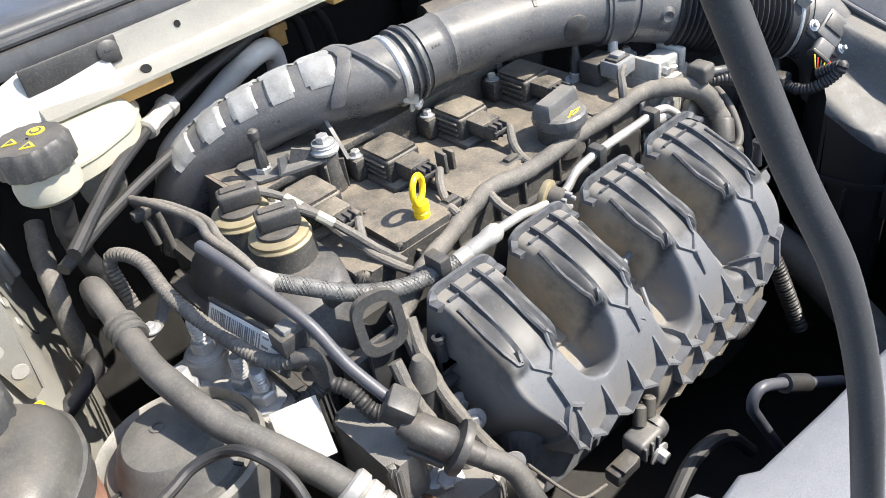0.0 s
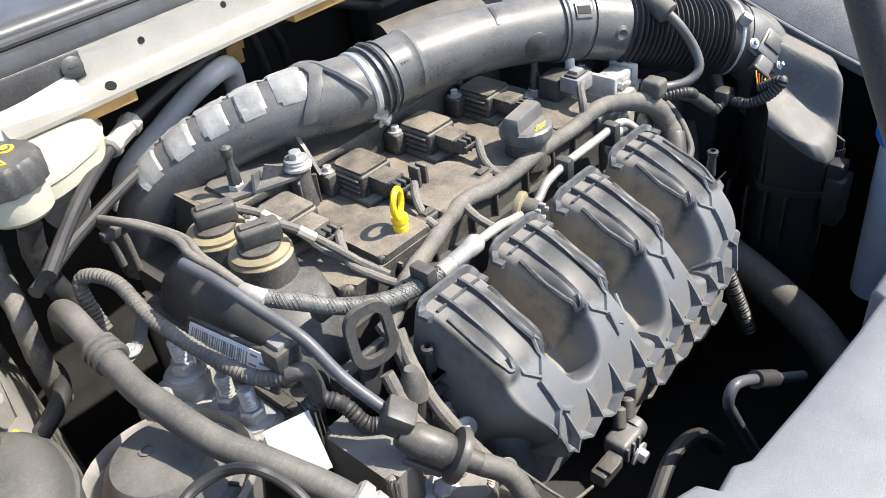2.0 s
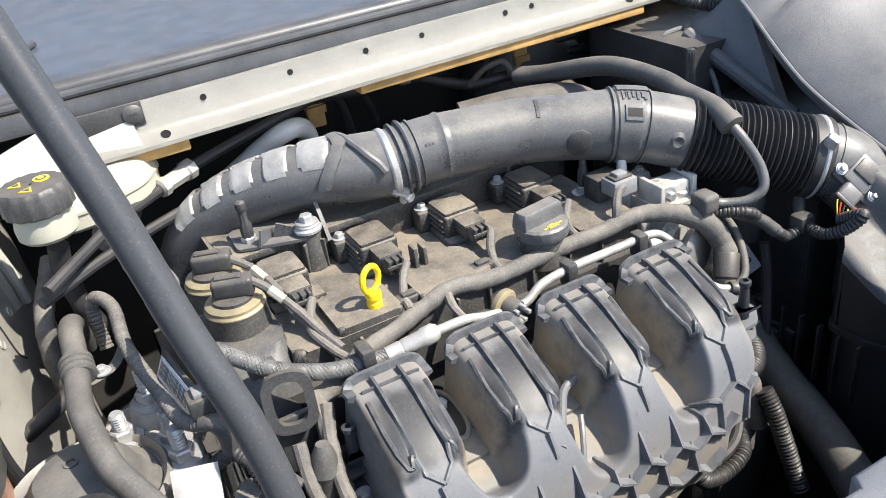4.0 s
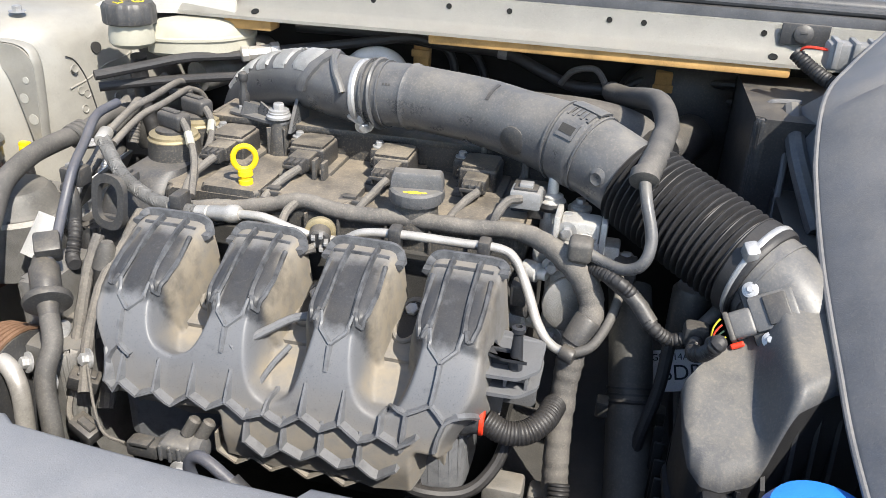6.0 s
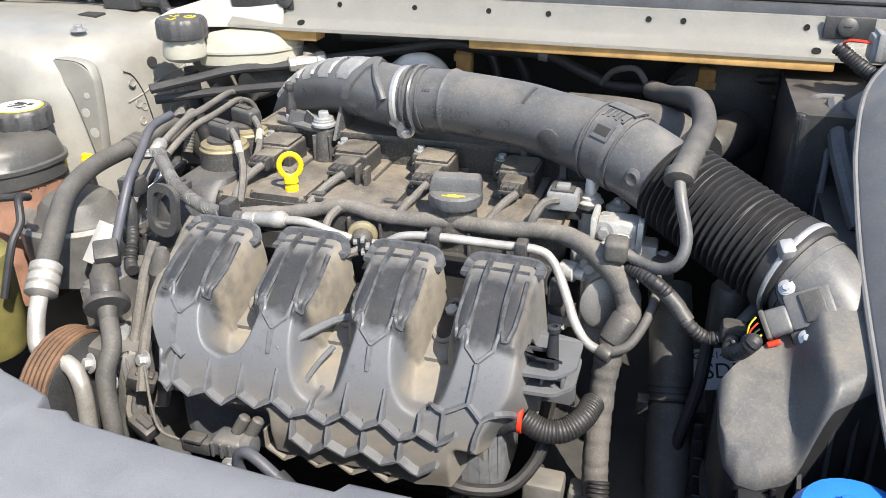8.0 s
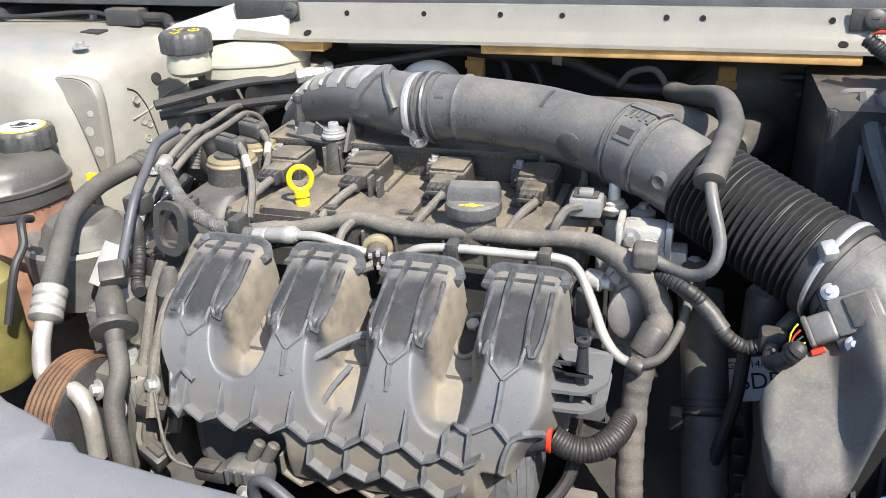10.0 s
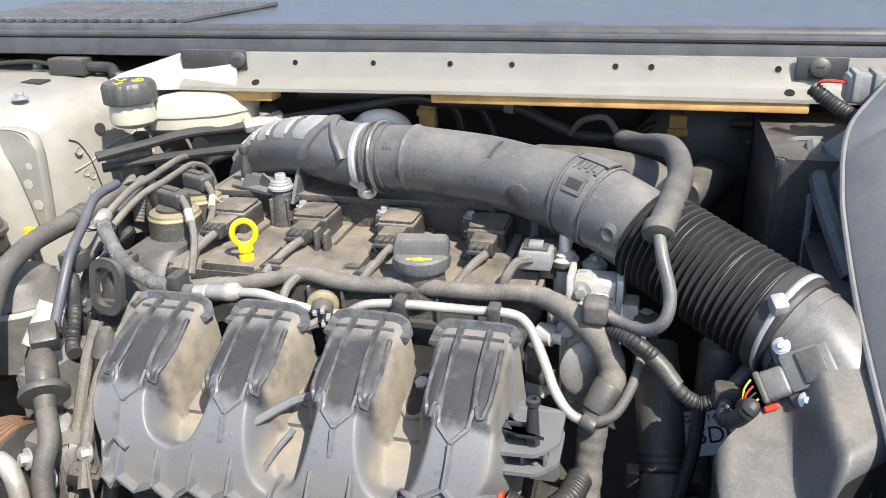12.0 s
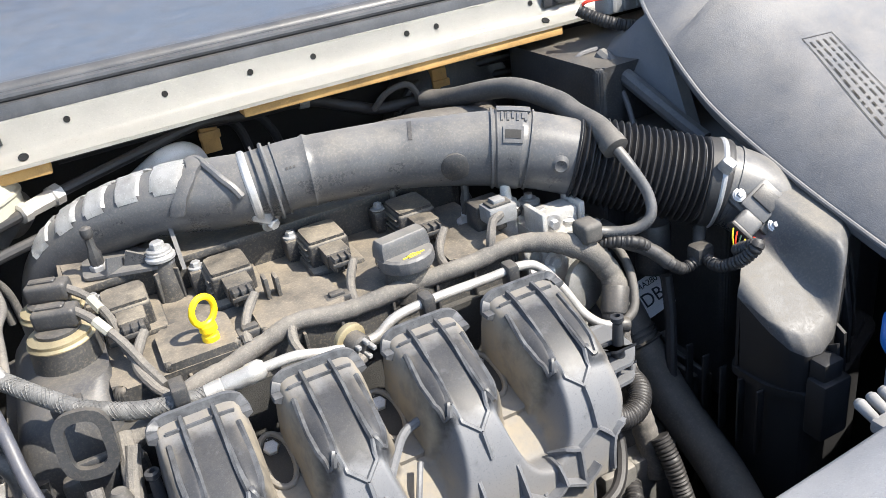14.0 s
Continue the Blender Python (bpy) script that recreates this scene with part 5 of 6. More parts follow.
for x in (-0.046, 0.584):
    part("oval_hole", lathe([(0.0052, 0), (0.0052, 0.0006), (0.0001, 0.0006)], (x, 0.2415 + cowl_y(x), 0.9055), (0, -0.5, 0.86), 16), VOID, cowl, "dark oval slot")
pad = thing("rubber_pad", "flat black rubber pad screwed to the cowl", "pad")
part("strip", box((-0.152, 0.236, 0.919), (-0.060, 0.2395, 0.944), 0.0015), BLACK, pad)
for x, y in ((-0.071, 0.2365), (0.612, 0.2505)):
    s = thing("cowl_screw", "black flanged screw in the cowl panel", "screw", "cowl screws")
    part("flange", lathe([(0.0105, 0), (0.0105, 0.002), (0.007, 0.004), (0.0001, 0.004)], (x, y, 0.932), (0, -0.97, 0.2)), BLACK, s)
    part("cross", box((-0.004, -0.001, 0.0035), (0.004, 0.001, 0.005), 0, 1, axis_m((x, y, 0.932), (0, -0.93, 0.36))), INK, s)
part("end_pad", box((0.588, 0.2500, 0.919), (0.640, 0.2545, 0.943), 0.0015), BLACK, pad)
foam = thing("foam_strip", "tan foam sealing strip under the cowl lip", "foam strip")
part("strip", box((0.180, 0.236, 0.884), (0.605, 0.270, 0.8955), 0.002), FOAM, foam)
part("short_strip", box((-0.090, 0.226, 0.882), (-0.025, 0.255, 0.8955), 0.002), FOAM, foam)
seal = tagged(new("bonnet_seal"), "long black rubber bonnet seal with a bulb", "seal", kind="structure")
part("base", loft([[(x, 0.268, 0.9395), (x, 0.272, 0.9505), (x, 0.300, 0.953), (x, 0.300, 0.93), (x, 0.268, 0.93)] for x in (-0.9, 0.0, 0.9)]), SEAL, seal)
part("bulb", tube([(x, 0.302 - 0.02 * (x - 0.2) ** 2, 0.957) for x in (-0.9, -0.5, -0.1, 0.3, 0.7, 1.1)], 0.011, 14, 0.03), SEAL, seal)
part("bulb_lip", tube([(x, 0.284 - 0.02 * (x - 0.2) ** 2, 0.956) for x in (-0.9, -0.5, -0.1, 0.3, 0.7, 1.1)], 0.005, 10, 0.03), SEAL, seal)
scut = tagged(new("windscreen_scuttle"), "dark plastic windscreen scuttle with a slatted grille", "scuttle", kind="structure")
G = [[(x, y, z + 0.006 * math.exp(-((x - 0.32) / 0.05) ** 2) * (0.3 < y < 0.7)) for x in [-1.0 + 0.05 * k for k in range(46)]] for y, z in ((0.312, 0.945), (0.318, 0.957), (0.36, 0.961), (0.45, 0.966), (0.60, 0.975), (0.80, 0.995), (1.0, 1.05))]
part("panel", loft(G, closed=False), GLASSY, scut, smooth=60)
for k in range(22):
    part("slat", box((-0.004, 0.0, -0.002), (0.004, 0.17, 0.005), 0.0015, 1, Matrix.Translation((-0.60 + 0.018 * k, 0.345, 0.962)) @ Matrix.Rotation(radians(-32), 4, "Z") @ Matrix.Rotation(radians(3), 4, "X")), SEAL, scut)
bulk = tagged(new("bulkhead"), "near-black bulkhead behind the engine", "bulkhead", kind="structure")
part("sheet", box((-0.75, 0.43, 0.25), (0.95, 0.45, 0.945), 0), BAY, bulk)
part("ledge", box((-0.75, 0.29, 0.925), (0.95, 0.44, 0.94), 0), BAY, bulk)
boo = thing("brake_booster", "dusty black round brake vacuum booster at the bulkhead", "brake booster")
part("drum", lathe([(0.06, 0), (0.085, 0.01), (0.10, 0.03), (0.10, 0.07), (0.08, 0.085)], (0.505, 0.345, 0.77), (0, 1, 0.05), 36), BLACK, boo)
part("nose", lathe([(0.022, 0), (0.028, 0.01), (0.030, 0.10)], (0.480, 0.235, 0.780), (0.35, 0.9, -0.05), 24), BLACK, boo)
muff = thing("heat_shield_pipe", "dusty grey cylinder behind the intake tube", "silencer")
part("shell", tube([(0.31, 0.24, 0.800), (0.38, 0.215, 0.806), (0.43, 0.19, 0.806), (0.46, 0.17, 0.80)], 0.036, 24, rad=lambda s, k: 0.036 * (1 - 0.5 * max(0, 2 * k - 1.4) ** 2)), HOSE, muff)
rp = hose("brake_pipes", "black pipes along the bulkhead with tan clips", "pipe", [(-0.02, 0.30, 0.876), (0.10, 0.30, 0.877), (0.187, 0.30, 0.870), (0.265, 0.30, 0.868), (0.315, 0.291, 0.852), (0.355, 0.290, 0.837), (0.40, 0.280, 0.838), (0.42, 0.27, 0.84)], 0.0075, RUBBER, None, 12)
part("pipe", tube([(0.10, 0.345, 0.862), (0.20, 0.350, 0.858), (0.23, 0.35, 0.83), (0.24, 0.35, 0.78)], 0.006, 10), RUBBER, rp)
part("pipe", tube([(0.08, 0.325, 0.866), (0.14, 0.335, 0.866), (0.185, 0.34, 0.850), (0.20, 0.34, 0.78)], 0.006, 10), RUBBER, rp)
part("pipe", tube([(0.41, 0.36, 0.80), (0.44, 0.362, 0.832), (0.50, 0.362, 0.838), (0.58, 0.34, 0.846)], 0.0065, 10), RUBBER, rp)
part("pipe", tube([(0.43, 0.36, 0.79), (0.46, 0.362, 0.815), (0.52, 0.362, 0.820), (0.60, 0.34, 0.82)], 0.0065, 10), RUBBER, rp)
part("band", lathe([(0.009, -0.006), (0.009, 0.006)], (0.265, 0.300, 0.868), (1, 0, -0.1)), GREY, rp)
for x, y, z in ((0.149, 0.330, 0.850), (0.472, 0.352, 0.830)):
    c = thing("pipe_clip", "tan plastic pipe clip on the bulkhead pipes", "clip", "pipe clips")
    part("body", box((x - 0.011, y - 0.008, z - 0.022), (x + 0.011, y + 0.008, z + 0.022), 0.002), FOAM, c)
    part("catch", box((x - 0.013, y - 0.011, z - 0.004), (x + 0.013, y - 0.006, z + 0.006), 0.001), FOAM, c)
lp = thing("service_loop", "small grey wire loop clipped to the bulkhead pipe", "cable")
part("loop", tube([(0.345, 0.275, 0.842), (0.360, 0.262, 0.862), (0.385, 0.258, 0.868), (0.398, 0.26, 0.855), (0.402, 0.265, 0.842)], 0.004, 10), HOSE, lp)

# ---- brake fluid reservoir ----
brk = thing("brake_reservoir", "translucent cream brake fluid reservoir with a black warning cap", "fluid reservoir")
part("bowl", lathe([(0.016, 0.862), (0.024, 0.865), (0.0275, 0.869), (0.028, 0.878), (0.026, 0.888), (0.0255, 0.895)], (-0.182, 0.160, 0), n=28), TANK, brk)
rb = loft([[(x, y, z) for x, y in round_poly([(-0.180 + g, 0.175 + g), (-0.135, 0.178 + g), (-0.085 - g, 0.205 + g), (-0.058 - g, 0.250), (-0.075 - g, 0.285 - g), (-0.16 + g, 0.245 - g)], 0.018, 5)] for g, z in ((0.006, 0.848), (0, 0.853), (0, 0.866), (-0.002, 0.868), (-0.002, 0.871), (0, 0.873), (0.002, 0.885), (0.006, 0.890), (0.014, 0.893))])
part("tank", rb, TANK, brk)
rc = part("cap", lathe([(0.030, 0.892), (0.0325, 0.894), (0.0325, 0.912), (0.030, 0.916), (0.029, 0.9175), (0.0001, 0.9175)], (-0.182, 0.160, 0), n=60, flute=15, depth=0.0014), BLACK, brk, "black ribbed screw cap")
mk = B()
add_lathe(mk, [(0.0075, 0.9176), (0.0075, 0.9184), (0.0001, 0.9184)], (-0.172, 0.166, 0))
part("warning_mark", mk, INKY, rc, "yellow round warning mark")
part("warning_mark", lathe([(0.0050, 0.9185), (0.0050, 0.9188), (0.0001, 0.9188)], (-0.172, 0.166, 0)), BLACK, rc)
part("warning_mark", lathe([(0.0030, 0.9189), (0.0030, 0.9192), (0.0001, 0.9192)], (-0.172, 0.166, 0)), INKY, rc)
for p in ((-0.194, 0.164), (-0.186, 0.145)):
    part("warning_mark", lathe([(0.0075, 0.9176), (0.0075, 0.9184), (0.0001, 0.9184)], (*p, 0), n=3), INKY, rc)
    part("warning_mark", lathe([(0.0040, 0.9185), (0.0040, 0.9188), (0.0001, 0.9188)], (*p, 0), n=3), BLACK, rc)
part("outlet_hose", tube([(-0.180, 0.165, 0.85), (-0.184, 0.170, 0.82), (-0.180, 0.17, 0.78), (-0.170, 0.17, 0.74)], 0.010, 12, rad=taped(0.010)), RUBBER, brk)
mc = thing("master_cylinder", "dark grey master cylinder under the reservoir", "cylinder")
part("barrel", lathe([(0.02, 0), (0.022, 0.01), (0.022, 0.10), (0.03, 0.11), (0.03, 0.13)], (-0.13, 0.22, 0.815), (0.3, 0.9, 0.05)), ALU, mc)
bl = hose("brake_line", "black brake lines joined by a metal union", "pipe", [(-0.20, 0.10, 0.838), (-0.160, 0.142, 0.844), (-0.121, 0.178, 0.850), (-0.075, 0.223, 0.848), (-0.028, 0.252, 0.853), (0.048, 0.278, 0.862), (0.133, 0.290, 0.876), (0.17, 0.295, 0.873)], 0.0062, RUBBER, None, 10)
part("union", lathe([(0.008, -0.026), (0.011, -0.024), (0.011, -0.016), (0.009, -0.015), (0.010, 0.012), (0.012, 0.014), (0.012, 0.024), (0.008, 0.026)], (-0.048, 0.241, 0.8505), (0.78, 0.5, 0.06), 8), PIPE, bl, "crimped metal union")
part("pipe", tube([(-0.21, 0.12, 0.818), (-0.15, 0.16, 0.822), (-0.07, 0.20, 0.826), (-0.02, 0.22, 0.826), (0.04, 0.24, 0.82)], 0.006, 10), RUBBER, bl)
ac = hose("aluminium_pipe", "thick bare aluminium pipe bent behind the duct", "pipe", [(-0.050, 0.300, 0.74), (-0.030, 0.308, 0.775), (0.022, 0.306, 0.805), (0.060, 0.293, 0.832), (0.085, 0.280, 0.849), (0.110, 0.285, 0.850), (0.125, 0.30, 0.83), (0.128, 0.31, 0.78)], 0.0125, BRIGHT, None, 16)

# ---- inner wing, strut tower ----
tower = tagged(new("inner_wing"), "cream painted inner wing and strut tower", "inner wing", kind="structure")
tw = loft([[(x, y, z) for x, y in round_poly([(-0.75, 0.02 - g * 0.3), (-0.335 - g, 0.055 + g), (-0.272 - g, 0.125 + g), (-0.232 - g, 0.330), (-0.25, 0.46), (-0.75, 0.46)], 0.035, 5)]
           for g, z in ((-0.03, 0.45), (-0.018, 0.66), (-0.006, 0.80), (0.0, 0.855), (0.005, 0.875), (0.016, 0.889), (0.035, 0.896), (0.09, 0.903))])
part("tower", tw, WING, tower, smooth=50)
part("hole", lathe([(0.0075, 0), (0.0075, 0.003), (0.0001, 0.003)], (-0.2585, 0.189, 0.848), (1, -0.25, 0.1), 18), BAY, tower, "dark round hole")
part("slot", box((-0.375, 0.20, 0.899), (-0.345, 0.222, 0.9045), 0.001), BAY, tower, "dark slot")
for y, z in ((0.15, 0.80), (0.17, 0.77), (0.19, 0.74), (0.235, 0.80), (0.25, 0.77), (0.145, 0.83)):
    xx = -0.272 + (y - 0.125) * 0.195
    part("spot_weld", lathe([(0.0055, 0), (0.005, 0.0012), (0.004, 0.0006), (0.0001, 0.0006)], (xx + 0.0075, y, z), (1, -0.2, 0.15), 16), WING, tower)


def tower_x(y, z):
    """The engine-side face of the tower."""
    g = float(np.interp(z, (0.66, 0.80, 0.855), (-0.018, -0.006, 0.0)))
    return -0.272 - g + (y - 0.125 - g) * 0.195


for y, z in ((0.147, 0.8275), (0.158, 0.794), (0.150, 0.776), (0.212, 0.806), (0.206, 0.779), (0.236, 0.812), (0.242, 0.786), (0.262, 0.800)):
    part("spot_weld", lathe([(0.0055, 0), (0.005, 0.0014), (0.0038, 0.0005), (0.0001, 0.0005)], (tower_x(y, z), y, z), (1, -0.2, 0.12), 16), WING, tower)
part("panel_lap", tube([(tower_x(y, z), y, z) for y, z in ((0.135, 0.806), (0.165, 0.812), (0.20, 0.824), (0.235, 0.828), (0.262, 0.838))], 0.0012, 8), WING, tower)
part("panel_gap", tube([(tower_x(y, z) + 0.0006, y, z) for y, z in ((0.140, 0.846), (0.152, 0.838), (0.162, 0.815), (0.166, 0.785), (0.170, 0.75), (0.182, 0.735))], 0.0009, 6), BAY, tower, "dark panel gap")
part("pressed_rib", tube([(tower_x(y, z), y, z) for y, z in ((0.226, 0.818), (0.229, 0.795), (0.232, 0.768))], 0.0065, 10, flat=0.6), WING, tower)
part("rib", tube([(-0.243, 0.25, 0.84), (-0.236, 0.252, 0.80), (-0.232, 0.255, 0.76)], 0.006, 8), PAINT, tower)
bolt((-0.318, 0.130, 0.8985), (0, 0, 1), 0.006, tower)
bolt((-0.43, 0.30, 0.902), (0, 0, 1), 0.006, tower)
brkt = thing("tank_bracket", "cream painted steel bracket beside the coolant tank", "bracket")
arm = prism(round_poly([(-0.350, 0.873), (-0.285, 0.871), (-0.266, 0.855), (-0.267, 0.80), (-0.270, 0.755), (-0.283, 0.748), (-0.292, 0.79), (-0.304, 0.833), (-0.318, 0.848), (-0.350, 0.852)], 0.012, 4), -0.0015, 0.0015)
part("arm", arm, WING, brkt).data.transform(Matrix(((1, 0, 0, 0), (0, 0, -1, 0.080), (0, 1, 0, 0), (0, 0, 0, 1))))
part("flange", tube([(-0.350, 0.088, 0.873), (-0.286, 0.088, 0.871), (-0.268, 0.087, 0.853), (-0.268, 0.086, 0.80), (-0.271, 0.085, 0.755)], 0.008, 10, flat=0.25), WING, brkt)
# holes are discs in lighter paint, imitating the sunlit wing seen through them
for a, h, r in ((-0.280, 0.829, 0.0042), (-0.287, 0.806, 0.0062), (-0.279, 0.780, 0.0068)):
    part("hole", lathe([(r, 0), (r, 0.0006), (0.0001, 0.0006)], (a, 0.0783, h), (0, -1, 0), 14), PAINT, brkt)
part("post", box((-0.352, 0.072, 0.79), (-0.328, 0.098, 0.868), 0.004), BLACK, brkt)
bolt((-0.340, 0.085, 0.872), r=0.008, parent=brkt)
blk = thing("loom_connector", "black loom connector lying on the inner wing", "connector")
part("body", box((-0.37, 0.250, 0.903), (-0.315, 0.280, 0.926), 0.003), BLACK, blk)
part("tail", tube([(-0.315, 0.265, 0.914), (-0.285, 0.27, 0.912), (-0.262, 0.25, 0.905), (-0.255, 0.28, 0.90)], 0.007, 10, rad=taped(0.007)), RUBBER, blk)
part("lead", tube([(-0.37, 0.265, 0.915), (-0.42, 0.27, 0.918), (-0.52, 0.26, 0.912), (-0.62, 0.25, 0.91)], 0.003, 8), RUBBER, blk)
wing = tagged(new("wing_edge"), "dark rubber-edged outer wing", "wing", kind="structure")
part("edge", box((-0.80, -0.5, 0.86), (-0.56, 0.6, 0.925), 0.02), SEAL, wing)

# ---- coolant tank and mount ----
cool = thing("coolant_tank", "smoky coolant expansion tank with red coolant and a black cap", "coolant tank")
ct = loft([[(x, y, z) for x, y in round_poly([(-0.42 + g, -0.09 + g), (-0.32, -0.10 + g), (-0.274 - g, -0.045), (-0.270 - g, 0.012 - g), (-0.30, 0.040 - g), (-0.42 + g, 0.04 - g)], 0.03, 5)] for g, z in ((0.006, 0.748), (0.0, 0.752), (0.0, 0.768), (-0.003, 0.770), (-0.003, 0.775), (0.0, 0.777), (0.004, 0.790), (0.014, 0.801), (0.034, 0.807))])
part("tank", ct, SMOKE, cool)
part("lower_tank", prism(round_poly([(-0.415, -0.092), (-0.322, -0.096), (-0.278, -0.045), (-0.274, 0.010), (-0.302, 0.036), (-0.415, 0.036)], 0.03), 0.60, 0.751, 0.006), COOLANT, cool, "red coolant behind clear plastic")
cc = part("cap", lathe([(0.030, 0.812), (0.036, 0.815), (0.036, 0.834), (0.033, 0.838), (0.030, 0.8385), (0.0001, 0.8385)], (-0.330, 0.016, -0.010), n=60, flute=12, depth=0.0015), BLACK, cool, "black screw cap")
part("cap_disc", lathe([(0.028, 0.8386), (0.028, 0.8392), (0.0001, 0.8392)], (-0.330, 0.016, -0.010), n=40), INKY, cc, "yellow ring")
part("cap_disc", lathe([(0.0255, 0.8393), (0.0255, 0.8398), (0.0001, 0.8398)], (-0.330, 0.016, -0.010), n=40), PAPER, cc, "white warning disc")
ic = B()
for lo, hi in (((-0.011, 0.002), (0.004, 0.012)), ((-0.014, -0.003), (0.012, 0.0)), ((-0.010, -0.009), (0.011, -0.006)), ((0.007, 0.004), (0.014, 0.012))):
    add_box(ic, (-0.330 + lo[0], 0.016 + lo[1], 0.8299), (-0.330 + hi[0], 0.016 + hi[1], 0.8302))
part("warning_bars", ic, INK, cc)

yc = thing("hose_clip", "bright yellow plastic hose clip behind the coolant tank", "clip")
part("body", box((-0.291, 0.056, 0.738), (-0.277, 0.066, 0.757), 0.003), YELLOW, yc)
part("tab", box((-0.288, 0.053, 0.742), (-0.280, 0.058, 0.752), 0.002), YELLOW, yc)
part("pipe", tube([(-0.284, 0.058, 0.745), (-0.282, 0.062, 0.70), (-0.275, 0.07, 0.65)], 0.006, 10), RUBBER, yc)
ps = thing("steering_reservoir", "olive translucent fluid reservoir beside the wing", "fluid reservoir")
part("bowl", lathe([(0.038, 0.62), (0.042, 0.63), (0.042, 0.735), (0.034, 0.745), (0.0001, 0.745)], (-0.245, -0.185, 0), n=28), OLIVE, ps)
mount = thing("engine_mount", "cast engine mount with a black domed cushion and steel rim", "engine mount")
MX, MY = -0.221, -0.041
part("rim", lathe([(0.062, 0.655), (0.066, 0.700), (0.068, 0.722), (0.065, 0.727), (0.061, 0.722), (0.058, 0.712)], (MX, MY, 0), n=48), ALU, mount, "bare metal rim")
part("dome", lathe([(0.060, 0.70), (0.060, 0.717), (0.056, 0.722), (0.050, 0.722), (0.046, 0.726), (0.043, 0.738), (0.036, 0.746), (0.018, 0.750), (0.0001, 0.7505)], (MX, MY, 0), n=48), DOME, mount, "dusty grey-black rubber dome")
part("ring_mark", lathe([(0.0055, 0.7495), (0.006, 0.7512), (0.004, 0.7512), (0.0038, 0.750)], (MX - 0.004, MY + 0.008, 0)), HOSE, mount)
for k in range(3):
    a = radians(60 + 120 * k)
    part("slot", box((-0.004, -0.0015, 0.7215), (0.004, 0.0015, 0.7235), 0, 1, pose(MX + 0.053 * math.cos(a), MY + 0.053 * math.sin(a), 0, 0, 0, 60 + 120 * k)), BAY, mount)
part("arm", prism(round_poly([(-0.200, 0.055), (-0.150, 0.060), (-0.115, 0.010), (-0.112, -0.060), (-0.150, -0.075), (-0.185, 0.0)], 0.015), 0.69, 0.718, 0.006), CASTING, mount, "cast aluminium arm")
for x, y, z, st in ((-0.152, 0.032, 0.733, 0.026), (-0.145, -0.016, 0.7175, 0.022), (-0.143, -0.045, 0.7175, 0.022), (-0.183, 0.012, 0.7175, 0.018)):
    bolt((x, y, z), (0, 0, 1), 0.0112, mount, washer=1.55, stud=st, name="stud_nut")
part("boss", lathe([(0.024, 0.71), (0.020, 0.733)], (-0.152, 0.032, 0)), CASTING, mount)
part("p_clip", tube([(-0.200, 0.046, 0.766), (-0.184, 0.050, 0.766), (-0.168, 0.060, 0.768), (-0.152, 0.070, 0.785)], 0.006, 8, flat=0.3), HOSE, mount)
bolt((-0.181, 0.051, 0.769), r=0.0048, parent=mount)
ph = hose("refrigerant_hose", "thick grey rubber hose with a crimped metal end", "hose", [(-0.190, 0.175, 0.730), (-0.193, 0.145, 0.772), (-0.196, 0.110, 0.787), (-0.198, 0.073, 0.781), (-0.204, 0.002, 0.779), (-0.202, -0.035, 0.777), (-0.195, -0.081, 0.768), (-0.179, -0.118, 0.755), (-0.161, -0.156, 0.739), (-0.150, -0.181, 0.725)], 0.0110, HOSE, None, 16)
for k in range(3):
    part("collar", lathe([(0.0125, 0), (0.0150, 0.002), (0.0150, 0.006), (0.0125, 0.008)], (-0.199, 0.066 - 0.0085 * k, 0.7805 - 0.0005 * k), (0, -1, -0.2)), HOSE, ph)
part("ferrule", lathe([(0.0135, 0), (0.016, 0.002), (0.016, 0.010), (0.0135, 0.012), (0.016, 0.014), (0.016, 0.022), (0.0135, 0.024), (0.016, 0.026), (0.016, 0.033), (0.009, 0.036)], (-0.153, -0.172, 0.731), (0.25, -0.75, -0.6)), PIPE, ph, "crimped aluminium ferrule")
part("end_pipe", tube([(-0.144, -0.200, 0.709), (-0.140, -0.215, 0.690), (-0.132, -0.228, 0.668), (-0.110, -0.232, 0.664), (-0.085, -0.238, 0.660), (-0.072, -0.245, 0.640), (-0.070, -0.25, 0.60)], 0.0085, 14), PIPE, ph, "bare aluminium pipe")
th = hose("vent_line", "thin black line looping over the mount", "hose", [(-0.30, -0.125, 0.765), (-0.25, -0.116, 0.770), (-0.229, -0.112, 0.773), (-0.209, -0.121, 0.778), (-0.198, -0.144, 0.786), (-0.187, -0.160, 0.768), (-0.186, -0.179, 0.750), (-0.19, -0.20, 0.70)], 0.0042, RUBBER, None, 10)
cd = hose("split_conduit", "dusty corrugated conduit wrapped in tape over the timing case", "conduit",
          [(-0.172, 0.120, 0.75), (-0.172, 0.137, 0.788), (-0.164, 0.130, 0.801), (-0.154, 0.099, 0.800), (-0.155, 0.052, 0.785), (-0.144, -0.002, 0.766), (-0.136, -0.051, 0.764), (-0.124, -0.074, 0.768), (-0.116, -0.080, 0.770)], 0.0063, TAPE, corrugated(0.0063, 0.0042, 0.06), 14, step=0.0016)
part("elbow", tube([(-0.122, -0.076, 0.770), (-0.112, -0.084, 0.770), (-0.108, -0.088, 0.758), (-0.108, -0.090, 0.742)], 0.0075, 12), BLACK, cd)
part("fork", tube([(-0.108, -0.090, 0.742), (-0.122, -0.080, 0.728), (-0.130, -0.072, 0.715)], 0.0066, 12, 0.0015, rad=corrugated(0.0066, 0.004, 0.08)), RUBBER, cd)
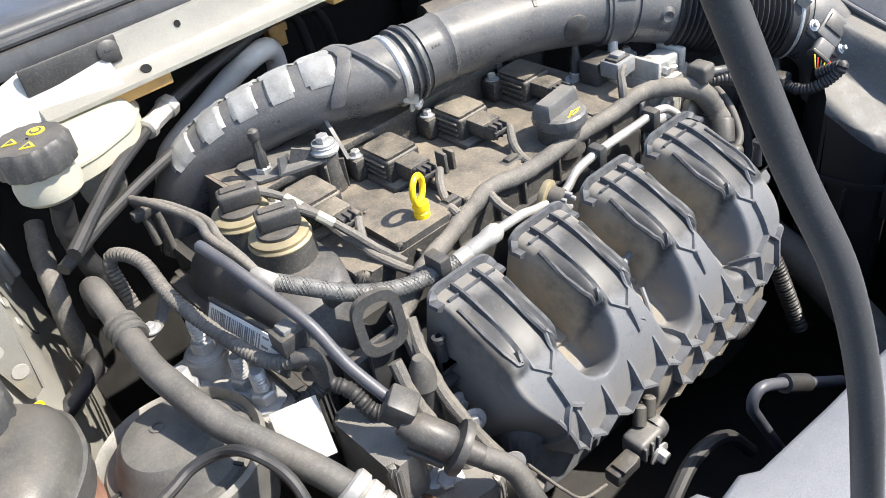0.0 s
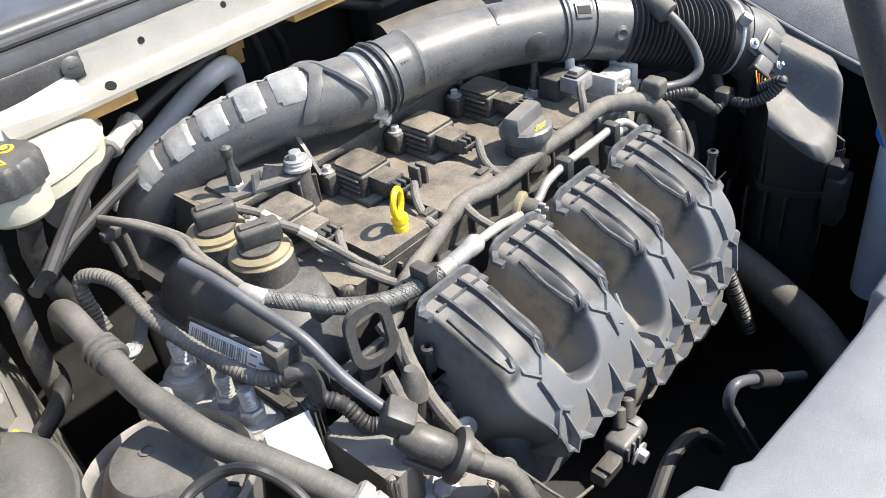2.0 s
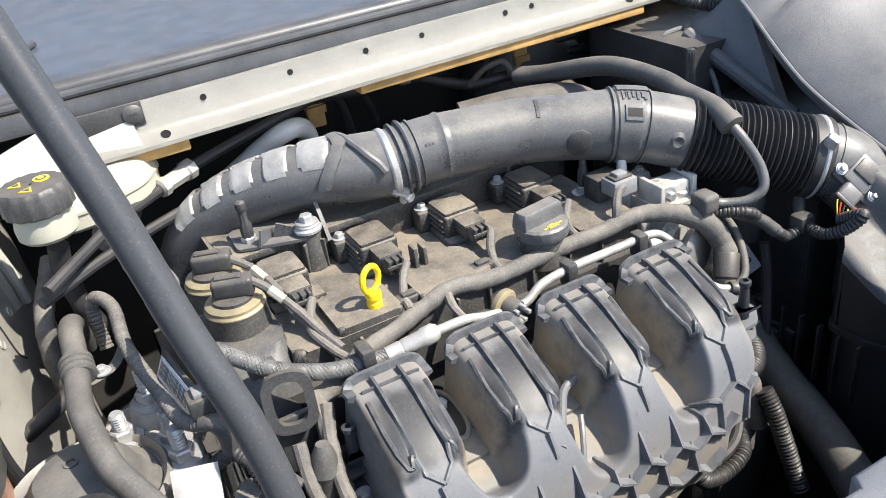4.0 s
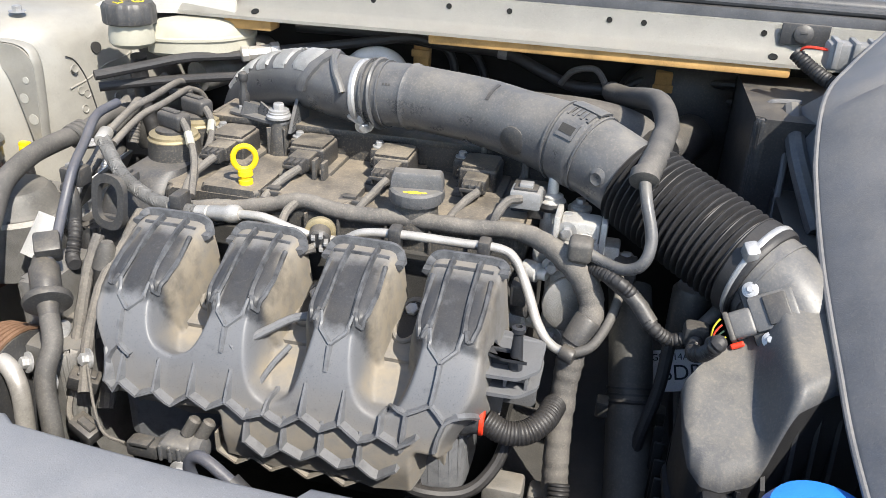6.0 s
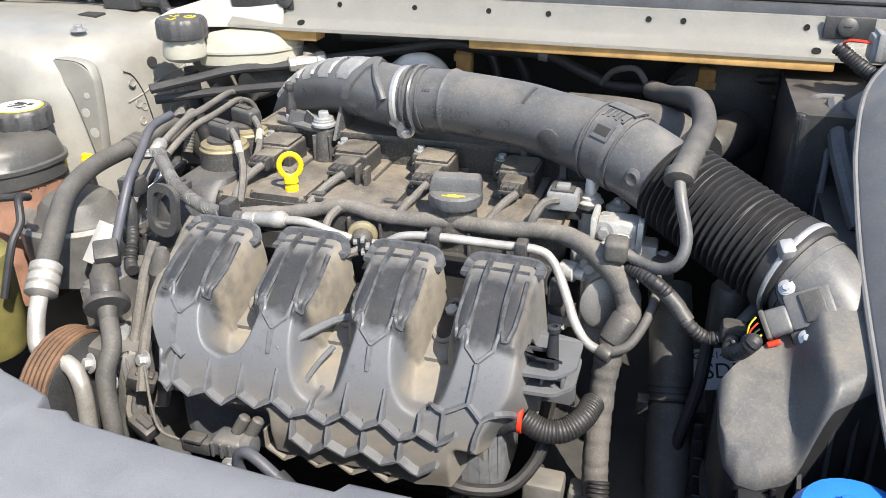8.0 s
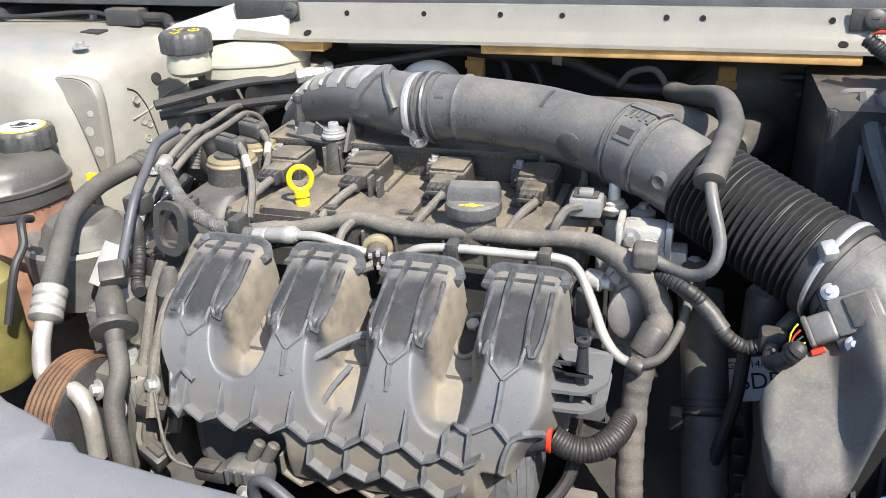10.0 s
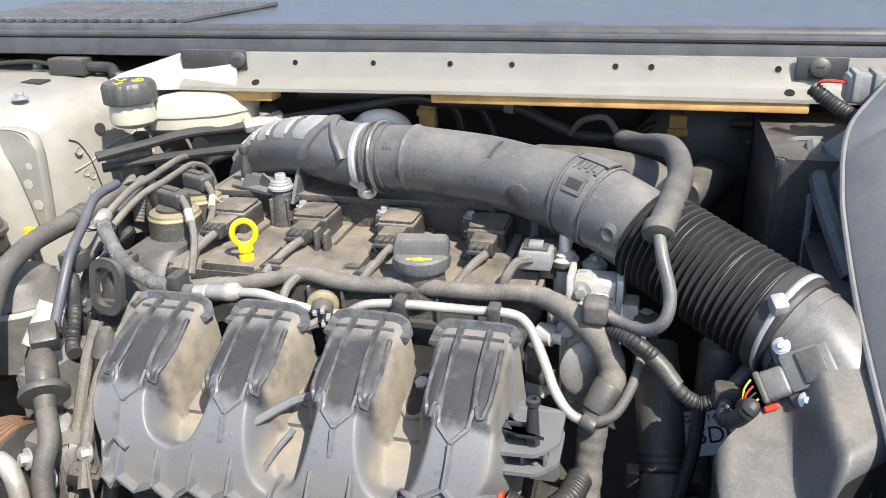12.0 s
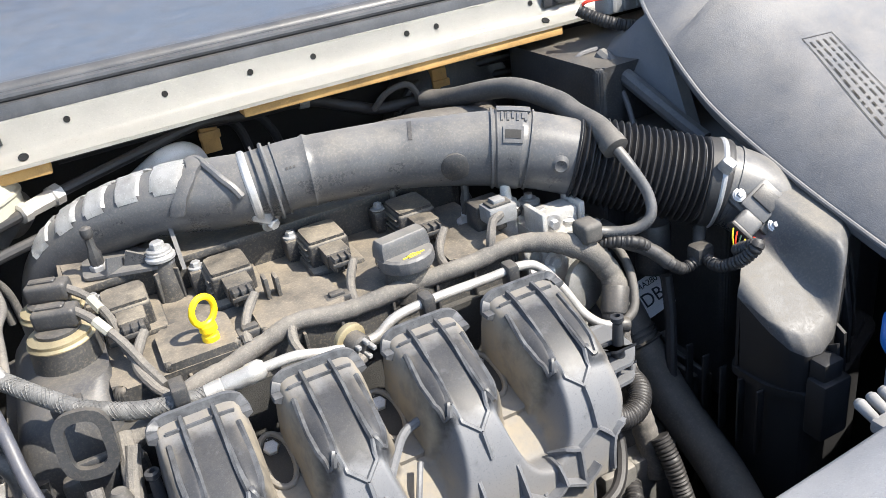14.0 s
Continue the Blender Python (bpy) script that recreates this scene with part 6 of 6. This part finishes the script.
part("fork", tube([(-0.108, -0.090, 0.742), (-0.098, -0.105, 0.735), (-0.092, -0.122, 0.718), (-0.080, -0.135, 0.716)], 0.0066, 12, 0.0015, rad=corrugated(0.0066, 0.004, 0.08)), RUBBER, cd)
sk = thing("crank_sensor_plug", "black sensor plug on the timing case", "connector")
part("body", box((-0.128, -0.078, 0.772), (-0.104, -0.056, 0.792), 0.003), BLACK, sk)
part("latch", box((-0.122, -0.074, 0.791), (-0.110, -0.060, 0.796), 0.001), GREY, sk)
bh = hose("evap_hose", "glossy blue-black vapour hose with printed lettering", "hose", [(-0.124, 0.03, 0.832), (-0.121, -0.013, 0.830), (-0.112, -0.051, 0.813), (-0.104, -0.085, 0.797), (-0.098, -0.115, 0.769), (-0.087, -0.150, 0.743), (-0.084, -0.168, 0.735)], 0.0050, BLUETUBE, None, 12)
pv = thing("purge_valve", "grey-black purge valve with a flange disc", "valve")
dv = Vector((0.42, -0.55, -0.42)).normalized()
pp = Vector((-0.088, -0.168, 0.730))
part("body", lathe([(0.009, -0.01), (0.012, 0.0), (0.014, 0.004), (0.014, 0.030), (0.012, 0.034), (0.0215, 0.036), (0.0225, 0.039), (0.0215, 0.043), (0.010, 0.045), (0.0085, 0.06)], pp, dv, 28), BLACK, pv)
part("connector", box((-0.012, -0.008, -0.014), (0.012, 0.014, 0.010), 0.003, 2, axis_m(pp + Vector((0.0, 0.01, 0.012)), dv)), BLACK, pv)
for a in (-1, 1):
    part("rib", box((-0.002 + a * 0.010, -0.0175, 0.002), (0.002 + a * 0.010, -0.012, 0.034), 0.0008, 1, axis_m(pp, dv)), HOSE, pv)
part("down_pipe", tube([pp + dv * 0.058, pp + dv * 0.085 + Vector((0.0, 0, 0)), (-0.042, -0.245, 0.66), (-0.030, -0.262, 0.61), (-0.028, -0.27, 0.55)], 0.0092, 14), HOSE, pv)
alt = thing("alternator_bracket", "cast aluminium accessory bracket with bolts", "bracket")
part("casting", prism(round_poly([(-0.105, -0.205), (-0.040, -0.215), (-0.020, -0.10), (-0.105, -0.10)], 0.015), 0.50, 0.665, 0.008), ALU, alt)
part("casting_arm", prism(round_poly([(-0.118, -0.175), (-0.085, -0.175), (-0.085, -0.095), (-0.118, -0.095)], 0.008), 0.60, 0.712, 0.006), ALU, alt)
bolt((-0.076, -0.180, 0.664), (-0.2, -0.4, 0.9), 0.0085, alt)
bolt((-0.112, -0.125, 0.66), (-1, 0, 0.1), 0.007, alt)
lh = thing("lifting_eye", "black steel lifting eye on the engine front", "lifting eye")
outer = round_poly([(-0.021, -0.030), (0.021, -0.030), (0.021, 0.026), (-0.021, 0.026)], 0.019, 6)
inner = round_poly([(-0.0128, -0.0215), (0.0128, -0.0215), (0.0128, 0.0175), (-0.0128, 0.0175)], 0.012, 6)
em = Matrix.Translation((-0.055, -0.101, 0.776)) @ Matrix.Rotation(radians(-12), 4, "Z") @ Matrix.Rotation(radians(80), 4, "X")
part("plate", loft([[em @ Vector((x, y, z)) for x, y in pl] for pl, z in ((inner, -0.003), (outer, -0.003), (outer, 0.003), (inner, 0.003), (inner, -0.003))], caps=False), BLACK, lh)
part("foot", box((-0.070, -0.100, 0.70), (-0.040, -0.094, 0.758), 0.002), BLACK, lh)
part("rear_plate", box((-0.085, -0.088, 0.66), (-0.020, -0.070, 0.735), 0.006), BLACK, lh)
sp = thing("knock_sensor_boot", "grey rubber boot on the engine front", "sensor")
part("boot", lathe([(0.010, 0), (0.013, 0.004), (0.012, 0.03), (0.014, 0.034), (0.010, 0.05), (0.0055, 0.06)], (-0.050, -0.135, 0.685), (0.1, 0.1, 1), 16), HOSE, sp)
hose("front_loom", "taped loom running down the engine front", "cable", [(-0.030, -0.085, 0.760), (-0.032, -0.105, 0.745), (-0.036, -0.122, 0.715), (-0.034, -0.135, 0.685), (-0.030, -0.16, 0.65), (-0.02, -0.20, 0.60)], 0.0075, TAPE, taped(0.0075), 10)
tag = thing("paper_tag", "blank creased white paper tag tied to the hose", "tag")
tm = Matrix.Translation((-0.144, -0.101, 0.722)) @ Matrix.Rotation(radians(-18), 4, "Z") @ Matrix.Rotation(radians(52), 4, "X")
tb = B()
tv = [[tb.verts.new(tm @ Vector((-0.019 + 0.038 * i / 6, -0.024 + 0.048 * j / 6, 0.003 * math.sin(i * 0.9) * math.sin(j * 0.5)))) for j in range(7)] for i in range(7)]
for i in range(6):
    for j in range(6):
        tb.faces.new((tv[i][j], tv[i + 1][j], tv[i + 1][j + 1], tv[i][j + 1]))
bmesh.ops.solidify(tb, geom=tb.faces[:], thickness=0.0005)
part("sheet", tb, PAPER, tag)
sticker = thing("barcode_label", "white barcode label on the timing case", "label")
bmx = Matrix.Translation((-0.129, -0.006, 0.757)) @ Matrix.Rotation(radians(-82), 4, "Z") @ Matrix.Rotation(radians(62), 4, "X")
part("sheet", box((-0.048, -0.013, -0.0006), (0.048, 0.013, 0.0006), 0, 1, bmx), PAPER, sticker)
part("backing", box((-0.054, -0.016, -0.006), (0.056, 0.016, -0.0012), 0.001, 1, bmx), BLACK, sticker)
xb = -0.044
while xb < 0.020:
    wbar = random.choice((0.0006, 0.001, 0.0016))
    part("bar", box((xb, -0.004, 0.0007), (xb + wbar, 0.010, 0.001), 0, 1, bmx), GREY, sticker)
    xb += wbar + random.choice((0.0008, 0.0014, 0.002))
for k in range(5):
    part("bar", box((0.024 + (k % 2) * 0.011, -0.008 + k * 0.004, 0.0007), (0.032 + (k % 2) * 0.011, -0.0060 + k * 0.004, 0.001), 0, 1, bmx), GREY, sticker)
pul = thing("drive_belt", "brown ribbed accessory belt on its pulley", "belt")
for k in range(6):
    part("belt_rib", tube([(-0.125 + 0.0055 * k, -0.215 + 0.062 * math.cos(a), 0.615 + 0.062 * math.sin(a)) for a in [2 * math.pi * j / 36 for j in range(37)]], 0.0026, 6, 0.01, False), BELT, pul)
part("pulley", lathe([(0.058, -0.004), (0.060, 0.0), (0.060, 0.034), (0.05, 0.036)], (-0.128, -0.215, 0.615), (1, 0, 0), 36), BLACK, pul)
vs = thing("vacuum_solenoid", "grey vacuum solenoid bolted under the manifold", "valve")
part("body", box((0.072, -0.258, 0.606), (0.104, -0.234, 0.626), 0.005, 3), DUCT, vs)
part("cap", lathe([(0.012, 0), (0.0125, 0.004), (0.011, 0.010), (0.006, 0.012), (0.0001, 0.012)], (0.102, -0.246, 0.616), (1, 0, 0.1), 18), DUCT, vs)
for k in range(3):
    part("ridge", box((0.074 + 0.009 * k, -0.2600, 0.608), (0.077 + 0.009 * k, -0.2570, 0.624), 0.0006), DUCT, vs)
part("plug", box((0.040, -0.258, 0.604), (0.071, -0.242, 0.619), 0.003), BLACK, vs)
part("plug_latch", box((0.046, -0.260, 0.618), (0.064, -0.246, 0.622), 0.001), BLACK, vs)
for x in (0.092, 0.106):
    part("nozzle", lathe([(0.006, 0), (0.006, 0.016), (0.004, 0.018)], (x, -0.240, 0.626), (0.4, 0.3, 0.8)), HOSE, vs)
bolt((0.095, -0.258, 0.600), (0, -1, -0.1), 0.0068, vs)
part("lead", tube([(0.034, -0.25, 0.610), (0.010, -0.245, 0.612), (-0.004, -0.235, 0.630), (-0.02, -0.215, 0.66)], 0.0015, 8), TAPE, vs)
hose("front_hose", "black hose lying between manifold and front panel", "hose", [(0.02, -0.30, 0.56), (0.07, -0.29, 0.585), (0.12, -0.28, 0.590), (0.17, -0.28, 0.57), (0.20, -0.29, 0.53)], 0.007, RUBBER, None, 10)
acp = hose("condenser_pipe", "dark bent condenser pipe by the front panel", "pipe", [(0.19, -0.330, 0.56), (0.150, -0.318, 0.640), (0.140, -0.315, 0.664), (0.150, -0.315, 0.676), (0.175, -0.32, 0.665), (0.215, -0.33, 0.640), (0.25, -0.34, 0.62)], 0.0050, BLUETUBE, None, 12)
part("sleeve", tube([(0.178, -0.321, 0.663), (0.205, -0.328, 0.646)], 0.0085, 14), RUBBER, acp)
hose("lower_radiator_hose", "large black lower radiator hose in the dark bay", "hose", [(0.30, -0.37, 0.50), (0.20, -0.35, 0.48), (0.10, -0.32, 0.48), (0.0, -0.30, 0.50)], 0.028, RUBBER, None, 18)

for pts in ([(-0.026, -0.100, 0.757), (-0.034, -0.120, 0.735), (-0.040, -0.150, 0.710), (-0.034, -0.190, 0.672), (-0.020, -0.225, 0.636)],
            [(-0.060, -0.118, 0.745), (-0.062, -0.140, 0.715), (-0.055, -0.175, 0.672), (-0.050, -0.205, 0.63)]):
    hose("side_loom", "dusty taped loom beside the manifold end", "cable", pts, 0.0058, TAPE, taped(0.0058), 10, "side looms")
for x, y, z, a in ((-0.028, -0.212, 0.640, 20), (-0.016, -0.236, 0.604, -15), (0.005, -0.252, 0.575, 5)):
    c = thing("loom_plug", "small black loom plug under the manifold", "connector", "loom plugs")
    part("body", box((-0.014, -0.009, -0.008), (0.014, 0.009, 0.008), 0.002, 2, pose(x, y, z, 10, 20, a)), BLACK, c)
    part("latch", box((-0.008, -0.004, 0.007), (0.010, 0.004, 0.011), 0.001, 1, pose(x, y, z, 10, 20, a)), BLACK, c)
    part("tail", tube([(x - 0.012, y, z), (x - 0.026, y + 0.012, z + 0.004), (x - 0.034, y + 0.03, z + 0.016)], 0.003, 8), TAPE, c)
for x, y, z in ((-0.030, -0.168, 0.688), (-0.026, -0.205, 0.660), (-0.085, -0.214, 0.650), (-0.055, -0.222, 0.640)):
    bolt((x, y, z), (-0.4, -0.8, 0.3), 0.006, None)
# plugs at the front-left corner of the engine
jn = thing("manifold_bracket", "webbed black bracket at the manifold's timing end", "bracket")
part("plate", box((-0.040, -0.118, 0.668), (-0.006, -0.108, 0.716), 0.003), MANI, jn)
for k in range(3):
    part("web", box((-0.040, -0.140, 0.672 + 0.016 * k), (-0.004, -0.112, 0.675 + 0.016 * k), 0.001), MANI, jn)
bolt((-0.024, -0.141, 0.682), (0, -1, 0.2), 0.0062, jn)

# ---- front panel and bay ----
fp = tagged(new("front_panel"), "smooth grey plastic front slam panel cover", "front panel", kind="structure")
edge = [(-0.45, -0.16), (-0.25, -0.245), (-0.12, -0.305), (-0.056, -0.335), (-0.02, -0.345), (0.0, -0.352), (0.005, -0.366), (0.030, -0.364), (0.042, -0.372), (0.12, -0.378), (0.21, -0.383), (0.262, -0.384), (0.268, -0.374), (0.328, -0.374), (0.333, -0.380), (0.40, -0.376), (0.46, -0.372), (0.56, -0.365), (0.70, -0.34), (0.90, -0.28)]
rows = []
for off, dz in ((0.0, -0.060), (0.0, -0.006), (-0.0015, -0.002), (-0.005, 0.0), (-0.03, 0.004), (-0.08, 0.006), (-0.16, 0.0), (-0.26, -0.02), (-0.34, -0.06), (-0.38, -0.30)):
    rows.append([(x, y + off, 0.730 + dz) for x, y in edge])
part("skin", loft(rows, closed=False), PANEL, fp, smooth=40)
part("recess_rim", tube([(-0.035 + 0.042 * math.cos(a), -0.44 + 0.012 * math.sin(a), 0.7365) for a in [2 * math.pi * k / 24 for k in range(25)]], 0.0015, 6, 0.01, False), PANEL, fp)
clipb = thing("panel_clip", "pale grey ribbed clip on the front panel edge", "clip")
for k in range(3):
    part("finger", lathe([(0.0042, 0), (0.005, 0.018), (0.003, 0.021)], (0.468 + 0.013 * k, -0.356, 0.712), (0.1, 0.8, 0.2), 12), GREY, clipb)
part("base", box((0.462, -0.372, 0.704), (0.50, -0.354, 0.716), 0.003), GREY, clipb)
hose("wing_hose", "short black hose curving down beside the coolant tank", "hose", [(-0.218, 0.205, 0.690), (-0.214, 0.172, 0.703), (-0.224, 0.137, 0.704), (-0.250, 0.114, 0.702), (-0.282, 0.108, 0.690)], 0.0085, RUBBER, None, 14)
hose("wing_loom", "vertical tape-wrapped loom beside the inner wing", "cable", [(-0.196, 0.252, 0.80), (-0.206, 0.226, 0.785), (-0.216, 0.176, 0.778), (-0.222, 0.160, 0.745), (-0.222, 0.158, 0.68)], 0.0095, TAPE, taped(0.0095), 12)
rod = thing("bonnet_prop", "long dark grey steel bonnet prop rod with a bend", "prop rod")
RD = [(-0.175, -0.400, 1.255), (-0.158, -0.422, 1.175), (-0.145, -0.440, 1.120), (-0.138, -0.453, 1.086), (-0.131, -0.465, 1.057), (-0.128, -0.474, 1.026), (-0.129, -0.480, 1.000), (-0.124, -0.486, 0.945), (-0.114, -0.489, 0.86), (-0.105, -0.490, 0.735)]
part("rod", tube(RD, 0.0045, 16, 0.004), ROD, rod)
# bay walls coloured near-black for the shade below the engine
bay = tagged(new("bay_walls"), "near-black engine bay walls and undertray", "engine bay", kind="structure")
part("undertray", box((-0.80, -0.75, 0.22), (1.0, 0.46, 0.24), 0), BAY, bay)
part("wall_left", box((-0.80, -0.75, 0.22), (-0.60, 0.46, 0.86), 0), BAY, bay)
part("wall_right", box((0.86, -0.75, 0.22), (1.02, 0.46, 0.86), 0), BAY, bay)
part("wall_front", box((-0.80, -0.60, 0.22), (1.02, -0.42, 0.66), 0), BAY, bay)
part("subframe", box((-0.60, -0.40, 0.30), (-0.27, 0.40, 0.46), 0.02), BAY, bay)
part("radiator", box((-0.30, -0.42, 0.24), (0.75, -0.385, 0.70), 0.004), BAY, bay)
ground = tagged(new("ground"), "grey asphalt ground under and around the car", "ground", kind="structure")
gb = B()
bmesh.ops.create_grid(gb, x_segments=2, y_segments=2, size=400)
part("sheet", gb, ASPHALT, ground)
